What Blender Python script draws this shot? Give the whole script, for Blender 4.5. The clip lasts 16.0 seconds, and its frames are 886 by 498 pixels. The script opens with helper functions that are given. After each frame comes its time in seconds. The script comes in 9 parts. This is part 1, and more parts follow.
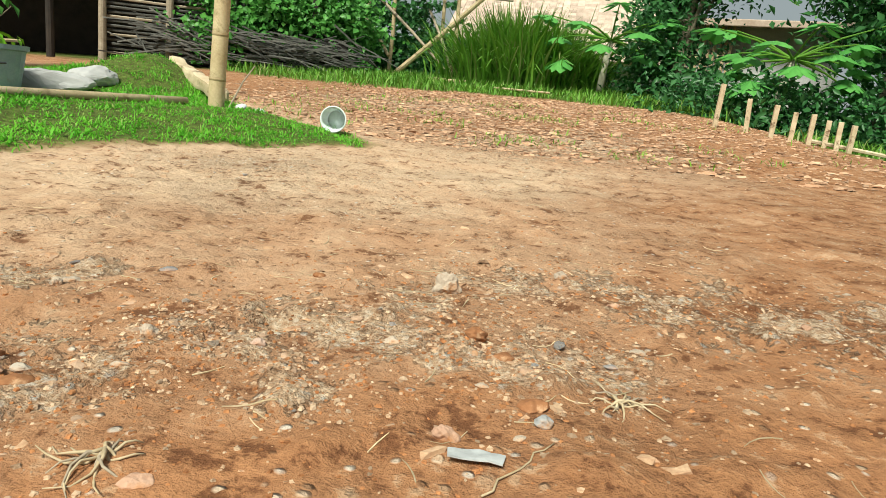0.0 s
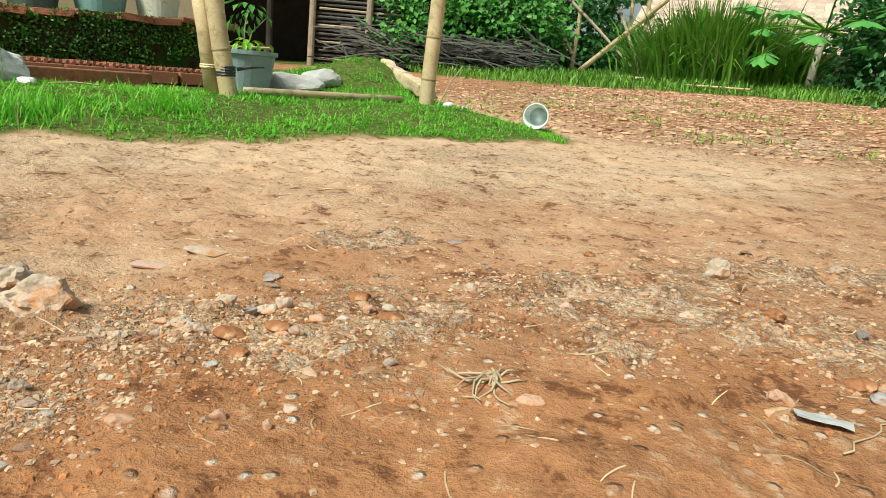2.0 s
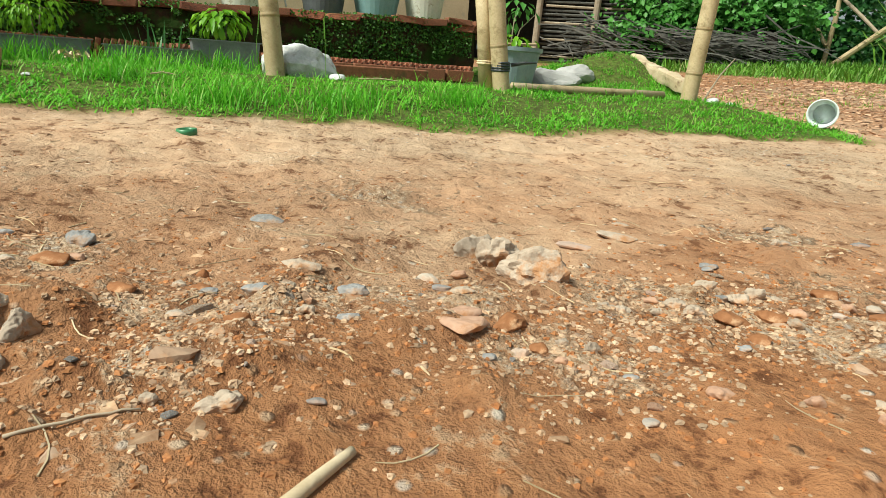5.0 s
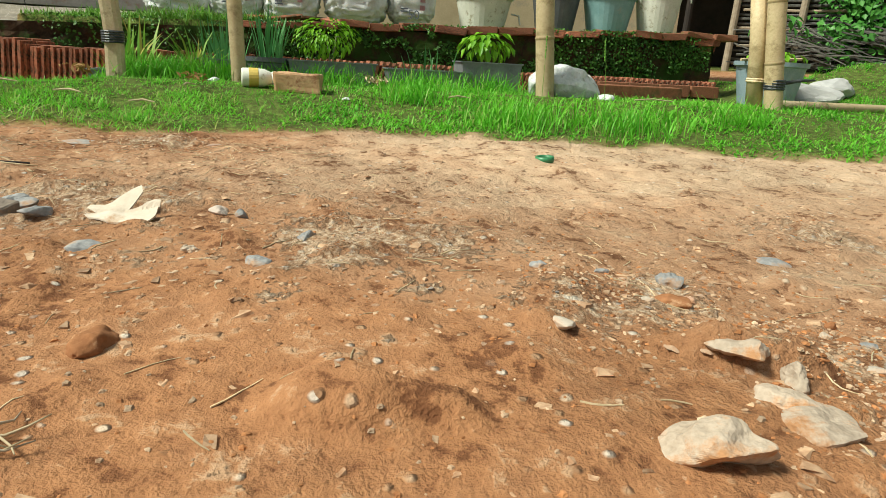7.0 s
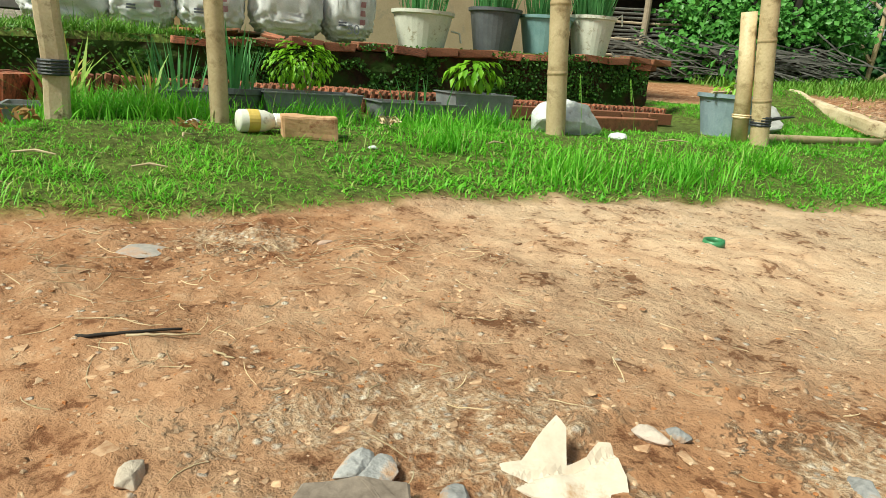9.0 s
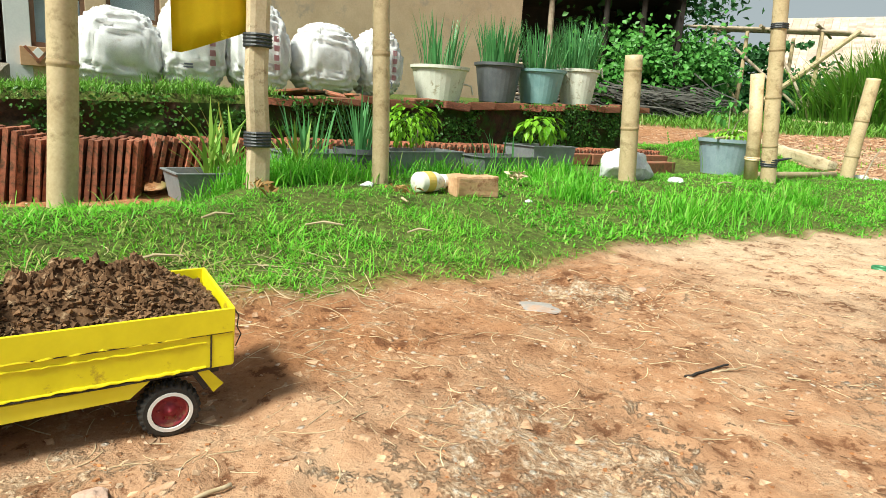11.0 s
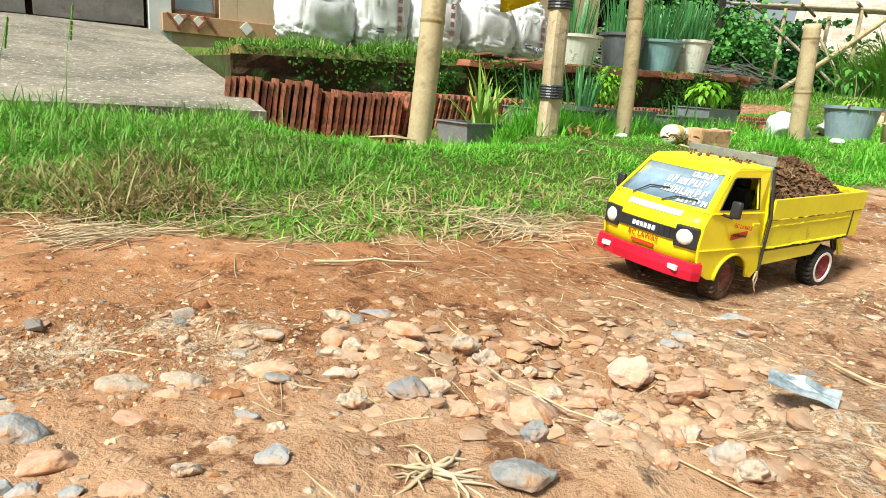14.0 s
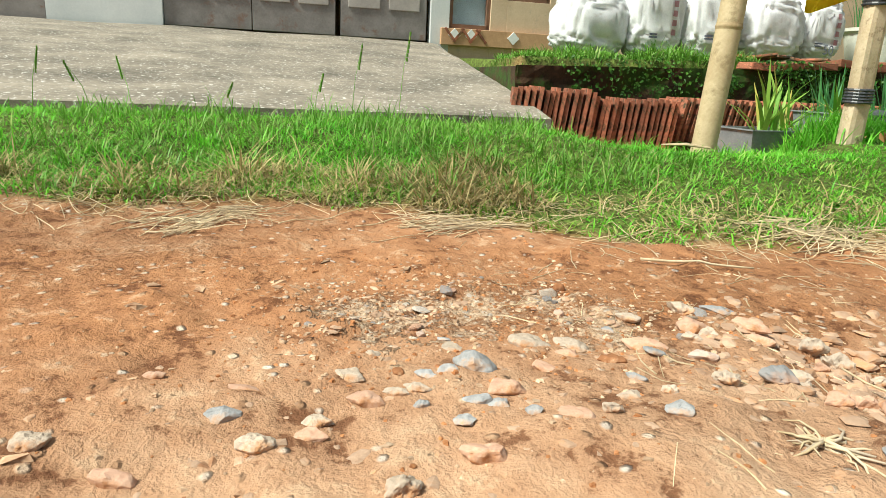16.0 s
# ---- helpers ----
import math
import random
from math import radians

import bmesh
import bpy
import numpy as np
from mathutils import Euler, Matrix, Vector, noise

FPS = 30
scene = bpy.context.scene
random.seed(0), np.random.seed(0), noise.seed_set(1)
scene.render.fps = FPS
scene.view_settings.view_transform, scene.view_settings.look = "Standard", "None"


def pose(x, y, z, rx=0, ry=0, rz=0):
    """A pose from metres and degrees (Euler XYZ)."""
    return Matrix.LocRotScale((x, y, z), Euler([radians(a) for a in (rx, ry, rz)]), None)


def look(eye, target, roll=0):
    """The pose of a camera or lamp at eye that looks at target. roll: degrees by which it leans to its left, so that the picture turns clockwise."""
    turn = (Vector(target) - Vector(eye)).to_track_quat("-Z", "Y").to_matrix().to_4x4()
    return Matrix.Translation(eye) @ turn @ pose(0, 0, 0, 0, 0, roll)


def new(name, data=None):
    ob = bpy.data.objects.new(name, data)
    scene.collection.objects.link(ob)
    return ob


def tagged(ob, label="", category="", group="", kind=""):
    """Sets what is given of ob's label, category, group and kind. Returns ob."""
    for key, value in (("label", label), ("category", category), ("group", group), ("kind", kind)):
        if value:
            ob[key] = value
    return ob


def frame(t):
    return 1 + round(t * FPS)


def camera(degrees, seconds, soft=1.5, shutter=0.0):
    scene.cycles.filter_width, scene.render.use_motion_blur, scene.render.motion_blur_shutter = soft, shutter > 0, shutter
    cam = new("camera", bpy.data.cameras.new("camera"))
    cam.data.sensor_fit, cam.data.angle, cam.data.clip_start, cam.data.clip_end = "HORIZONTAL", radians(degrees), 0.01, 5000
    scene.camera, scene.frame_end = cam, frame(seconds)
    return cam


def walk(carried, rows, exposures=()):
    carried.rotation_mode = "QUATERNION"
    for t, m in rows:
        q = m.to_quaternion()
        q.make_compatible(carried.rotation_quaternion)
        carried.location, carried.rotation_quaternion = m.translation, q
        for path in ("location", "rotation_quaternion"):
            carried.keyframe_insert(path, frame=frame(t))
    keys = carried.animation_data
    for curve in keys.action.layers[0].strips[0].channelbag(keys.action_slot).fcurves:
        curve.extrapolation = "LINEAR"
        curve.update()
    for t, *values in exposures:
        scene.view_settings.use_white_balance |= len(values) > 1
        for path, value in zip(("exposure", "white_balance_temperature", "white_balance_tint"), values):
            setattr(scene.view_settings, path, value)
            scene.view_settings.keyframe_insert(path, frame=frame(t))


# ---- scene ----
# ---- camera and its walk ----
PATH = [  # seconds, eye, target, roll
    (0, (0.093, 0.494, 0.305), (-0.396, 2.378, -0.153), 5.4),
    (0.5, (0.079, 0.479, 0.298), (-0.442, 2.353, -0.169), 5.3),
    (1, (0.03, 0.44, 0.289), (-0.616, 2.271, -0.19), 5.1),
    (1.5, (-0.006, 0.394, 0.281), (-0.809, 2.159, -0.208), 5.1),
    (2, (-0.036, 0.35, 0.275), (-0.996, 2.031, -0.227), 4.7),
    (2.5, (-0.055, 0.324, 0.281), (-1.103, 1.949, -0.23), 4.6),
    (3, (-0.08, 0.3, 0.284), (-1.197, 1.877, -0.232), 4.4),
    (3.2, (-0.089, 0.287, 0.28), (-1.235, 1.84, -0.245), 4.3),
    (5.3, (-0.306, 0.116, 0.235), (-1.768, 1.367, -0.313), 4.0),
    (5.5, (-0.321, 0.102, 0.235), (-1.809, 1.322, -0.309), 3.9),
    (6, (-0.382, -0.002, 0.283), (-1.919, 1.154, -0.265), 3.7),
    (6.5, (-0.449, -0.192, 0.328), (-2.048, 0.877, -0.222), 3.4),
    (7, (-0.56, -0.339, 0.265), (-2.242, 0.588, -0.295), 3.2),
    (7.5, (-0.651, -0.392, 0.243), (-2.365, 0.471, -0.321), 2.8),
    (8, (-0.85, -0.456, 0.308), (-2.509, 0.51, -0.25), 3.0),
    (8.5, (-1.111, -0.622, 0.348), (-2.586, 0.611, -0.203), 4.1),
    (9, (-1.357, -0.795, 0.389), (-2.737, 0.546, -0.156), 4.4),
    (9.2, (-1.452, -0.853, 0.404), (-2.818, 0.507, -0.132), 4.7),
    (11.3, (-2.213, -1.882, 0.446), (-3.229, -0.218, 0.002), 4.6),
    (11.5, (-2.366, -2.004, 0.497), (-3.289, -0.296, 0.018), 6.1),
    (12, (-2.519, -2.251, 0.338), (-3.387, -0.51, -0.124), 5.2),
    (12.5, (-2.621, -2.395, 0.288), (-3.496, -0.66, -0.184), 5.1),
    (13, (-2.678, -2.477, 0.283), (-3.576, -0.754, -0.189), 4.6),
    (13.5, (-2.696, -2.538, 0.283), (-3.657, -0.851, -0.197), 4.5),
    (14, (-2.701, -2.595, 0.28), (-3.785, -0.987, -0.207), 4.2),
    (14.5, (-2.712, -2.65, 0.285), (-3.929, -1.143, -0.212), 3.9),
    (15, (-2.713, -2.69, 0.292), (-4.029, -1.272, -0.217), 3.6),
    (15.5, (-2.725, -2.743, 0.293), (-4.178, -1.469, -0.221), 3.5),
    (16, (-2.721, -2.794, 0.292), (-4.306, -1.691, -0.229), 2.9),
]
cam = camera(69.6, 16.0, soft=0.8)
walk(cam, [(t, look(e, g, r)) for t, e, g, r in PATH], [(0, 0.24, 6300, -2), (3.2, 0.22, 6300, -2), (5.5, 0.20, 6300, -2), (9, 0.28, 6450, -5), (11.5, 0.66, 6200, 0), (16, 0.58, 6160, 0)])

# ---- world, sun, exposure ----
SUN_FROM = Vector((-0.15, -0.92, 1.15))
world = bpy.data.worlds.new("overcast_sky")
scene.world = world
world.use_nodes = True
wn = world.node_tree
wn.nodes.clear()
w_out = wn.nodes.new("ShaderNodeOutputWorld")
w_bg = wn.nodes.new("ShaderNodeBackground")
w_sky = wn.nodes.new("ShaderNodeTexSky")
w_sky.sky_type = "NISHITA"
w_sky.sun_disc = False
w_sky.sun_elevation = math.atan2(SUN_FROM.z, math.hypot(SUN_FROM.x, SUN_FROM.y))
w_sky.sun_rotation = math.atan2(SUN_FROM.x, SUN_FROM.y)
w_sky.dust_density = 3.0
w_mix = wn.nodes.new("ShaderNodeMix")
w_mix.data_type = "RGBA"
w_mix.inputs["Factor"].default_value = 0.72
w_mix.inputs["B"].default_value = (8.6, 8.8, 9.0, 1)   # bright even cloud
wn.links.new(w_sky.outputs[0], w_mix.inputs["A"])
wn.links.new(w_mix.outputs["Result"], w_bg.inputs[0])
w_bg.inputs[1].default_value = 0.043
wn.links.new(w_bg.outputs[0], w_out.inputs[0])

sun = new("sun", bpy.data.lights.new("sun", "SUN"))
sun.data.energy = 5.0
sun.data.angle = radians(14)
sun.data.color = (1.0, 0.93, 0.82)
sun.matrix_world = look(SUN_FROM * 10, (0, 0, 0))


# ---- materials ----
def nodes_of(name):
    m = bpy.data.materials.new(name)
    m.use_nodes = True
    nt = m.node_tree
    return m, nt, nt.nodes["Principled BSDF"], nt.nodes, nt.links


def noise_tex(nt, scale, detail=4.0, rough=0.6, coord=None, distort=0.0):
    n = nt.nodes.new("ShaderNodeTexNoise")
    n.inputs["Scale"].default_value = scale
    n.inputs["Detail"].default_value = detail
    n.inputs["Roughness"].default_value = rough
    n.inputs["Distortion"].default_value = distort
    if coord is not None:
        nt.links.new(coord, n.inputs["Vector"])
    return n.outputs["Fac"]


def ramp(nt, fac, stops):
    r = nt.nodes.new("ShaderNodeValToRGB")
    els = r.color_ramp.elements
    while len(els) < len(stops):
        els.new(0.5)
    for e, (p, c) in zip(els, stops):
        e.position = p
        e.color = (*c, 1) if len(c) == 3 else c
    nt.links.new(fac, r.inputs[0])
    return r.outputs[0]


def mixc(nt, fac, a, b, mode="MIX"):
    m = nt.nodes.new("ShaderNodeMix")
    m.data_type = "RGBA"
    m.blend_type = mode
    for sock, v in (("Factor", fac), ("A", a), ("B", b)):
        if isinstance(v, (int, float)):
            m.inputs[sock].default_value = v
        elif isinstance(v, tuple):
            m.inputs[sock].default_value = (*v, 1)
        else:
            nt.links.new(v, m.inputs[sock])
    return m.outputs["Result"]


def math_node(nt, op, a, b=0.0):
    m = nt.nodes.new("ShaderNodeMath")
    m.operation = op
    for i, v in enumerate((a, b)):
        if isinstance(v, (int, float)):
            m.inputs[i].default_value = v
        else:
            nt.links.new(v, m.inputs[i])
    return m.outputs[0]


def bump(nt, bsdf, height, strength, distance):
    b = nt.nodes.new("ShaderNodeBump")
    b.inputs["Strength"].default_value = strength
    b.inputs["Distance"].default_value = distance
    nt.links.new(height, b.inputs["Height"])
    nt.links.new(b.outputs[0], bsdf.inputs["Normal"])


def surface(name, dark, light, scale=20.0, fine=180.0, rough=0.8, metal=0.0, relief=0.4, depth=0.002,
            spots=None, spot_scale=30.0, spot_cut=(0.56, 0.66), tone=0.0, island=False, coat=0.0, spec=0.5):
    """A two-scale worn surface: dark to light by a broad noise, a fine grain on top, and stains in a third colour.
    tone: how far pieces differ from one another."""
    m, nt, b, _, _ = nodes_of(name)
    tc = nt.nodes.new("ShaderNodeTexCoord").outputs["Object"]
    broad = noise_tex(nt, scale, 5, 0.65, tc)
    grain = noise_tex(nt, fine, 3, 0.6, tc)
    mixed = math_node(nt, "ADD", math_node(nt, "MULTIPLY", broad, 0.7), math_node(nt, "MULTIPLY", grain, 0.3))
    col = ramp(nt, mixed, [(0.34, dark), (0.66, light)])
    if spots:
        s = noise_tex(nt, spot_scale, 6, 0.7, tc)
        col = mixc(nt, ramp(nt, s, [(spot_cut[0], (0, 0, 0)), (spot_cut[1], (1, 1, 1))]), col, spots)
    if tone:
        if island:
            rnd = nt.nodes.new("ShaderNodeNewGeometry").outputs["Random Per Island"]
        else:
            rnd = nt.nodes.new("ShaderNodeObjectInfo").outputs["Random"]
        v = math_node(nt, "ADD", math_node(nt, "MULTIPLY", rnd, 2 * tone), 1 - tone)
        hsv = nt.nodes.new("ShaderNodeHueSaturation")
        nt.links.new(v, hsv.inputs["Value"])
        nt.links.new(col, hsv.inputs["Color"])
        col = hsv.outputs[0]
    nt.links.new(col, b.inputs["Base Color"])
    b.inputs["Roughness"].default_value = rough
    b.inputs["Metallic"].default_value = metal
    b.inputs["Coat Weight"].default_value = coat
    b.inputs["Specular IOR Level"].default_value = spec
    if relief:
        bump(nt, b, mixed, relief, depth)
    return m


def leafy(name, a, b_col, dry=None, dry_cut=0.9, rough=0.5, thinness=0.25):
    """Leaves and blades: each one differs a little; some are dry."""
    m, nt, b, _, _ = nodes_of(name)
    rnd = nt.nodes.new("ShaderNodeNewGeometry").outputs["Random Per Island"]
    col = ramp(nt, rnd, [(0.0, a), (dry_cut - 0.05, b_col)] + ([(dry_cut, dry)] if dry else []))
    tc = nt.nodes.new("ShaderNodeTexCoord").outputs["Object"]
    patch = noise_tex(nt, 3.0, 3, 0.6, tc)
    col = mixc(nt, 0.45, col, ramp(nt, patch, [(0.3, a), (0.7, b_col)]))
    nt.links.new(col, b.inputs["Base Color"])
    b.inputs["Roughness"].default_value = rough
    b.inputs["Specular IOR Level"].default_value = 0.3
    tr = nt.nodes.new("ShaderNodeBsdfTranslucent")
    nt.links.new(col, tr.inputs["Color"])
    mx = nt.nodes.new("ShaderNodeMixShader")
    mx.inputs[0].default_value = thinness
    nt.links.new(b.outputs[0], mx.inputs[1])
    nt.links.new(tr.outputs[0], mx.inputs[2])
    nt.links.new(mx.outputs[0], nt.nodes["Material Output"].inputs[0])
    return m


def cells(nt, scale, coord, feature="F1"):
    n = nt.nodes.new("ShaderNodeTexVoronoi")
    n.feature = feature
    n.inputs["Scale"].default_value = scale
    nt.links.new(coord, n.inputs["Vector"])
    return n.outputs["Distance"], n.outputs["Color"]


def ground_material():
    """Trodden red earth: crusted clods, packed pale gravel in patches, a dusty middle of the road, brown turf soil."""
    m, nt, b, _, _ = nodes_of("red_earth")
    tc = nt.nodes.new("ShaderNodeTexCoord").outputs["Object"]

    def attr(name):
        a = nt.nodes.new("ShaderNodeAttribute")
        a.attribute_name = name
        return a.outputs["Fac"]

    def channel(col):
        n = nt.nodes.new("ShaderNodeSeparateColor")
        nt.links.new(col, n.inputs[0])
        return n.outputs[0], n.outputs[1]

    warp = nt.nodes.new("ShaderNodeVectorMath")
    warp.operation = "ADD"
    wob = nt.nodes.new("ShaderNodeTexNoise")
    wob.inputs["Scale"].default_value = 60.0
    wob.inputs["Detail"].default_value = 3.0
    nt.links.new(tc, wob.inputs["Vector"])
    sc = nt.nodes.new("ShaderNodeVectorMath")
    sc.operation = "SCALE"
    sc.inputs["Scale"].default_value = 0.006
    nt.links.new(wob.outputs["Color"], sc.inputs[0])
    nt.links.new(tc, warp.inputs[0])
    nt.links.new(sc.outputs[0], warp.inputs[1])
    wc = warp.outputs[0]

    broad = noise_tex(nt, 1.3, 5, 0.6, tc)
    mid = noise_tex(nt, 8.0, 6, 0.72, tc)
    clod = noise_tex(nt, 34.0, 6, 0.72, tc)
    fine = noise_tex(nt, 130.0, 5, 0.75, tc)
    grit = noise_tex(nt, 430.0, 2, 0.6, tc)
    earth = ramp(nt, mid, [(0.32, (0.21, 0.088, 0.039)), (0.48, (0.36, 0.180, 0.090)), (0.68, (0.48, 0.285, 0.165))])
    dusty = math_node(nt, "MULTIPLY", attr("dust"), ramp(nt, broad, [(0.32, (0.55, 0.55, 0.55)), (0.52, (0.95, 0.95, 0.95))]))
    earth = mixc(nt, dusty, earth, ramp(nt, mid, [(0.3, (0.50, 0.325, 0.20)), (0.6, (0.67, 0.49, 0.34))]))
    earth = mixc(nt, attr("damp"), earth, ramp(nt, clod, [(0.33, (0.26, 0.108, 0.046)), (0.62, (0.45, 0.215, 0.098))]))
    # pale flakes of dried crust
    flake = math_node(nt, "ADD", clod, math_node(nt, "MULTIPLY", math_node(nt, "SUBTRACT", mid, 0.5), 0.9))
    earth = mixc(nt, ramp(nt, flake, [(0.60, (0, 0, 0)), (0.68, (0.55, 0.55, 0.55))]), earth, (0.55, 0.38, 0.245))
    # dark crumbs in the hollows, with crevice shade painted into the colour
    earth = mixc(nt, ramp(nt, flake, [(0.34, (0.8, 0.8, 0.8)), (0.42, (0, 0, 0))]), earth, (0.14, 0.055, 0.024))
    # packed gravel, each grain its own tone
    d1, c1 = cells(nt, 80.0, wc)
    d2, c2 = cells(nt, 64.0, wc)
    r1, _g1 = channel(c1)
    r2, _g2 = channel(c2)
    tones = [(0.0, (0.22, 0.11, 0.055)), (0.3, (0.48, 0.31, 0.19)), (0.55, (0.72, 0.58, 0.44)), (0.78, (0.50, 0.44, 0.39)), (1.0, (0.86, 0.77, 0.65))]
    powder = ramp(nt, fine, [(0.36, (0.34, 0.19, 0.10)), (0.5, (0.54, 0.38, 0.25)), (0.64, (0.74, 0.61, 0.47))])
    pale = mixc(nt, ramp(nt, d1, [(0.22, (0, 0, 0)), (0.46, (1, 1, 1))]), ramp(nt, r1, tones), powder)
    cover = math_node(nt, "ADD", math_node(nt, "MULTIPLY", attr("gravel"), 0.50), math_node(nt, "ADD", math_node(nt, "MULTIPLY", math_node(nt, "SUBTRACT", mid, 0.5), 1.5), math_node(nt, "MULTIPLY", math_node(nt, "SUBTRACT", clod, 0.5), 1.3)))
    gmask = ramp(nt, cover, [(0.36, (0, 0, 0)), (0.52, (0.85, 0.85, 0.85))])
    earth = mixc(nt, gmask, earth, pale)
    # single larger grains set in the earth
    lone = math_node(nt, "MULTIPLY", ramp(nt, r2, [(0.86, (0, 0, 0)), (0.88, (1, 1, 1))]), ramp(nt, d2, [(0.22, (1, 1, 1)), (0.40, (0, 0, 0))]))
    lone = math_node(nt, "MULTIPLY", lone, math_node(nt, "SUBTRACT", 1.0, attr("turf")))
    earth = mixc(nt, math_node(nt, "MULTIPLY", lone, 0.8), earth, ramp(nt, _g2, tones))
    dim = ramp(nt, grit, [(0.36, (0.66, 0.63, 0.60)), (0.6, (1.12, 1.12, 1.12))])
    earth = mixc(nt, 0.16, earth, dim, "MULTIPLY")
    turf = ramp(nt, clod, [(0.35, (0.055, 0.055, 0.016)), (0.5, (0.09, 0.12, 0.025)), (0.66, (0.17, 0.25, 0.05))])
    earth = mixc(nt, attr("turf"), earth, turf)
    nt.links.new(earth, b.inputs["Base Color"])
    b.inputs["Roughness"].default_value = 0.93
    b.inputs["Specular IOR Level"].default_value = 0.2
    rugged = ramp(nt, math_node(nt, "ADD", broad, math_node(nt, "MULTIPLY", gmask, 0.4)), [(0.42, (0.35, 0.35, 0.35)), (0.62, (1, 1, 1))])
    h = math_node(nt, "ADD", math_node(nt, "MULTIPLY", fine, 0.07), math_node(nt, "MULTIPLY", grit, 0.006))
    h = math_node(nt, "ADD", h, math_node(nt, "MULTIPLY", mid, 0.35))
    h = math_node(nt, "ADD", h, math_node(nt, "MULTIPLY", math_node(nt, "MULTIPLY", clod, rugged), 0.95))
    h = math_node(nt, "ADD", h, math_node(nt, "MULTIPLY", math_node(nt, "MULTIPLY", gmask, math_node(nt, "SUBTRACT", 0.7, d1)), 0.18))
    h = math_node(nt, "ADD", h, math_node(nt, "MULTIPLY", lone, 0.16))
    bump(nt, b, h, 1.0, 0.026)
    return m


def stone_material():
    """Rubble: grey slate, pale limestone and pink stones, one tone to a stone, dusted with red earth."""
    m, nt, b, _, _ = nodes_of("rubble_stone")
    tc = nt.nodes.new("ShaderNodeTexCoord").outputs["Object"]
    rnd = nt.nodes.new("ShaderNodeObjectInfo").outputs["Random"]
    col = ramp(nt, rnd, [(0.0, (0.24, 0.24, 0.25)), (0.2, (0.36, 0.34, 0.33)), (0.42, (0.52, 0.44, 0.36)),
                         (0.6, (0.62, 0.54, 0.46)), (0.8, (0.52, 0.33, 0.25)), (1.0, (0.60, 0.55, 0.50))])
    n = noise_tex(nt, 28, 6, 0.7, tc)
    col = mixc(nt, 0.7, col, ramp(nt, n, [(0.3, (0.6, 0.58, 0.56)), (0.7, (1.15, 1.13, 1.1))]), "MULTIPLY")
    dust = noise_tex(nt, 16, 5, 0.7, tc)
    col = mixc(nt, ramp(nt, dust, [(0.48, (0, 0, 0)), (0.68, (0.75, 0.75, 0.75))]), col, (0.47, 0.23, 0.11))
    nt.links.new(col, b.inputs["Base Color"])
    b.inputs["Roughness"].default_value = 0.85
    bump(nt, b, noise_tex(nt, 90, 5, 0.7, tc), 0.6, 0.004)
    return m


def glass_material(name, tint=(0.9, 0.95, 1.0), rough=0.03):
    m, nt, b, _, _ = nodes_of(name)
    b.inputs["Base Color"].default_value = (*tint, 1)
    b.inputs["Transmission Weight"].default_value = 1.0
    b.inputs["Roughness"].default_value = rough
    b.inputs["IOR"].default_value = 1.45
    return m


EARTH = ground_material()
STONE = stone_material()
CLOD = surface("earth_clod", (0.21, 0.085, 0.036), (0.38, 0.18, 0.085), 14, 160, 0.95, relief=0.7, depth=0.004, spots=(0.55, 0.34, 0.2), tone=0.12, spec=0.2)
SLATE = surface("blue_grey_slate", (0.19, 0.19, 0.195), (0.41, 0.40, 0.395), 18, 140, 0.75, relief=0.8, depth=0.006, spots=(0.40, 0.24, 0.14), spot_scale=22, spot_cut=(0.50, 0.64), tone=0.2)
PALESTONE = surface("pale_limestone", (0.33, 0.255, 0.19), (0.56, 0.46, 0.37), 16, 130, 0.9, relief=0.9, depth=0.006, spots=(0.42, 0.215, 0.10), spot_scale=18, spot_cut=(0.50, 0.62), tone=0.14)
PINKSTONE = surface("pink_stone", (0.40, 0.22, 0.14), (0.60, 0.40, 0.29), 14, 120, 0.88, relief=0.7, depth=0.005, spots=(0.40, 0.19, 0.085), spot_scale=18, spot_cut=(0.50, 0.62), tone=0.14)
YELLOW = surface("yellow_enamel", (0.85, 0.66, 0.006), (0.93, 0.76, 0.012), 9, 90, 0.34, relief=0.12, depth=0.0008, spots=(0.62, 0.40, 0.02), spot_scale=16, spot_cut=(0.60, 0.72), coat=0.2)
YELLOW_OLD = surface("yellow_brushed_enamel", (0.72, 0.62, 0.008), (0.84, 0.74, 0.012), 12, 70, 0.42, relief=0.35, depth=0.0015, spots=(0.40, 0.26, 0.02), spot_scale=22, spot_cut=(0.60, 0.70), coat=0.1)
YELLOW_NEW = surface("bright_yellow_strip", (0.88, 0.76, 0.02), (0.94, 0.83, 0.05), 9, 80, 0.3, relief=0.1, depth=0.0006)
RED = surface("red_enamel", (0.46, 0.004, 0.020), (0.62, 0.008, 0.044), 14, 120, 0.38, relief=0.15, depth=0.0008, spots=(0.35, 0.12, 0.06), spot_scale=24, spot_cut=(0.62, 0.72))
REDMARK = surface("red_marking", (0.42, 0.035, 0.01), (0.60, 0.06, 0.01), 60, 200, 0.5, relief=0)
WHITEMARK = surface("white_marking", (0.74, 0.75, 0.76), (0.84, 0.85, 0.86), 60, 200, 0.5, relief=0)
BLACK = surface("black_plastic", (0.012, 0.012, 0.014), (0.03, 0.03, 0.033), 20, 200, 0.5, relief=0.1)
DARKSEAM = surface("black_sealant", (0.014, 0.011, 0.008), (0.05, 0.04, 0.02), 60, 200, 0.7, relief=0.3)
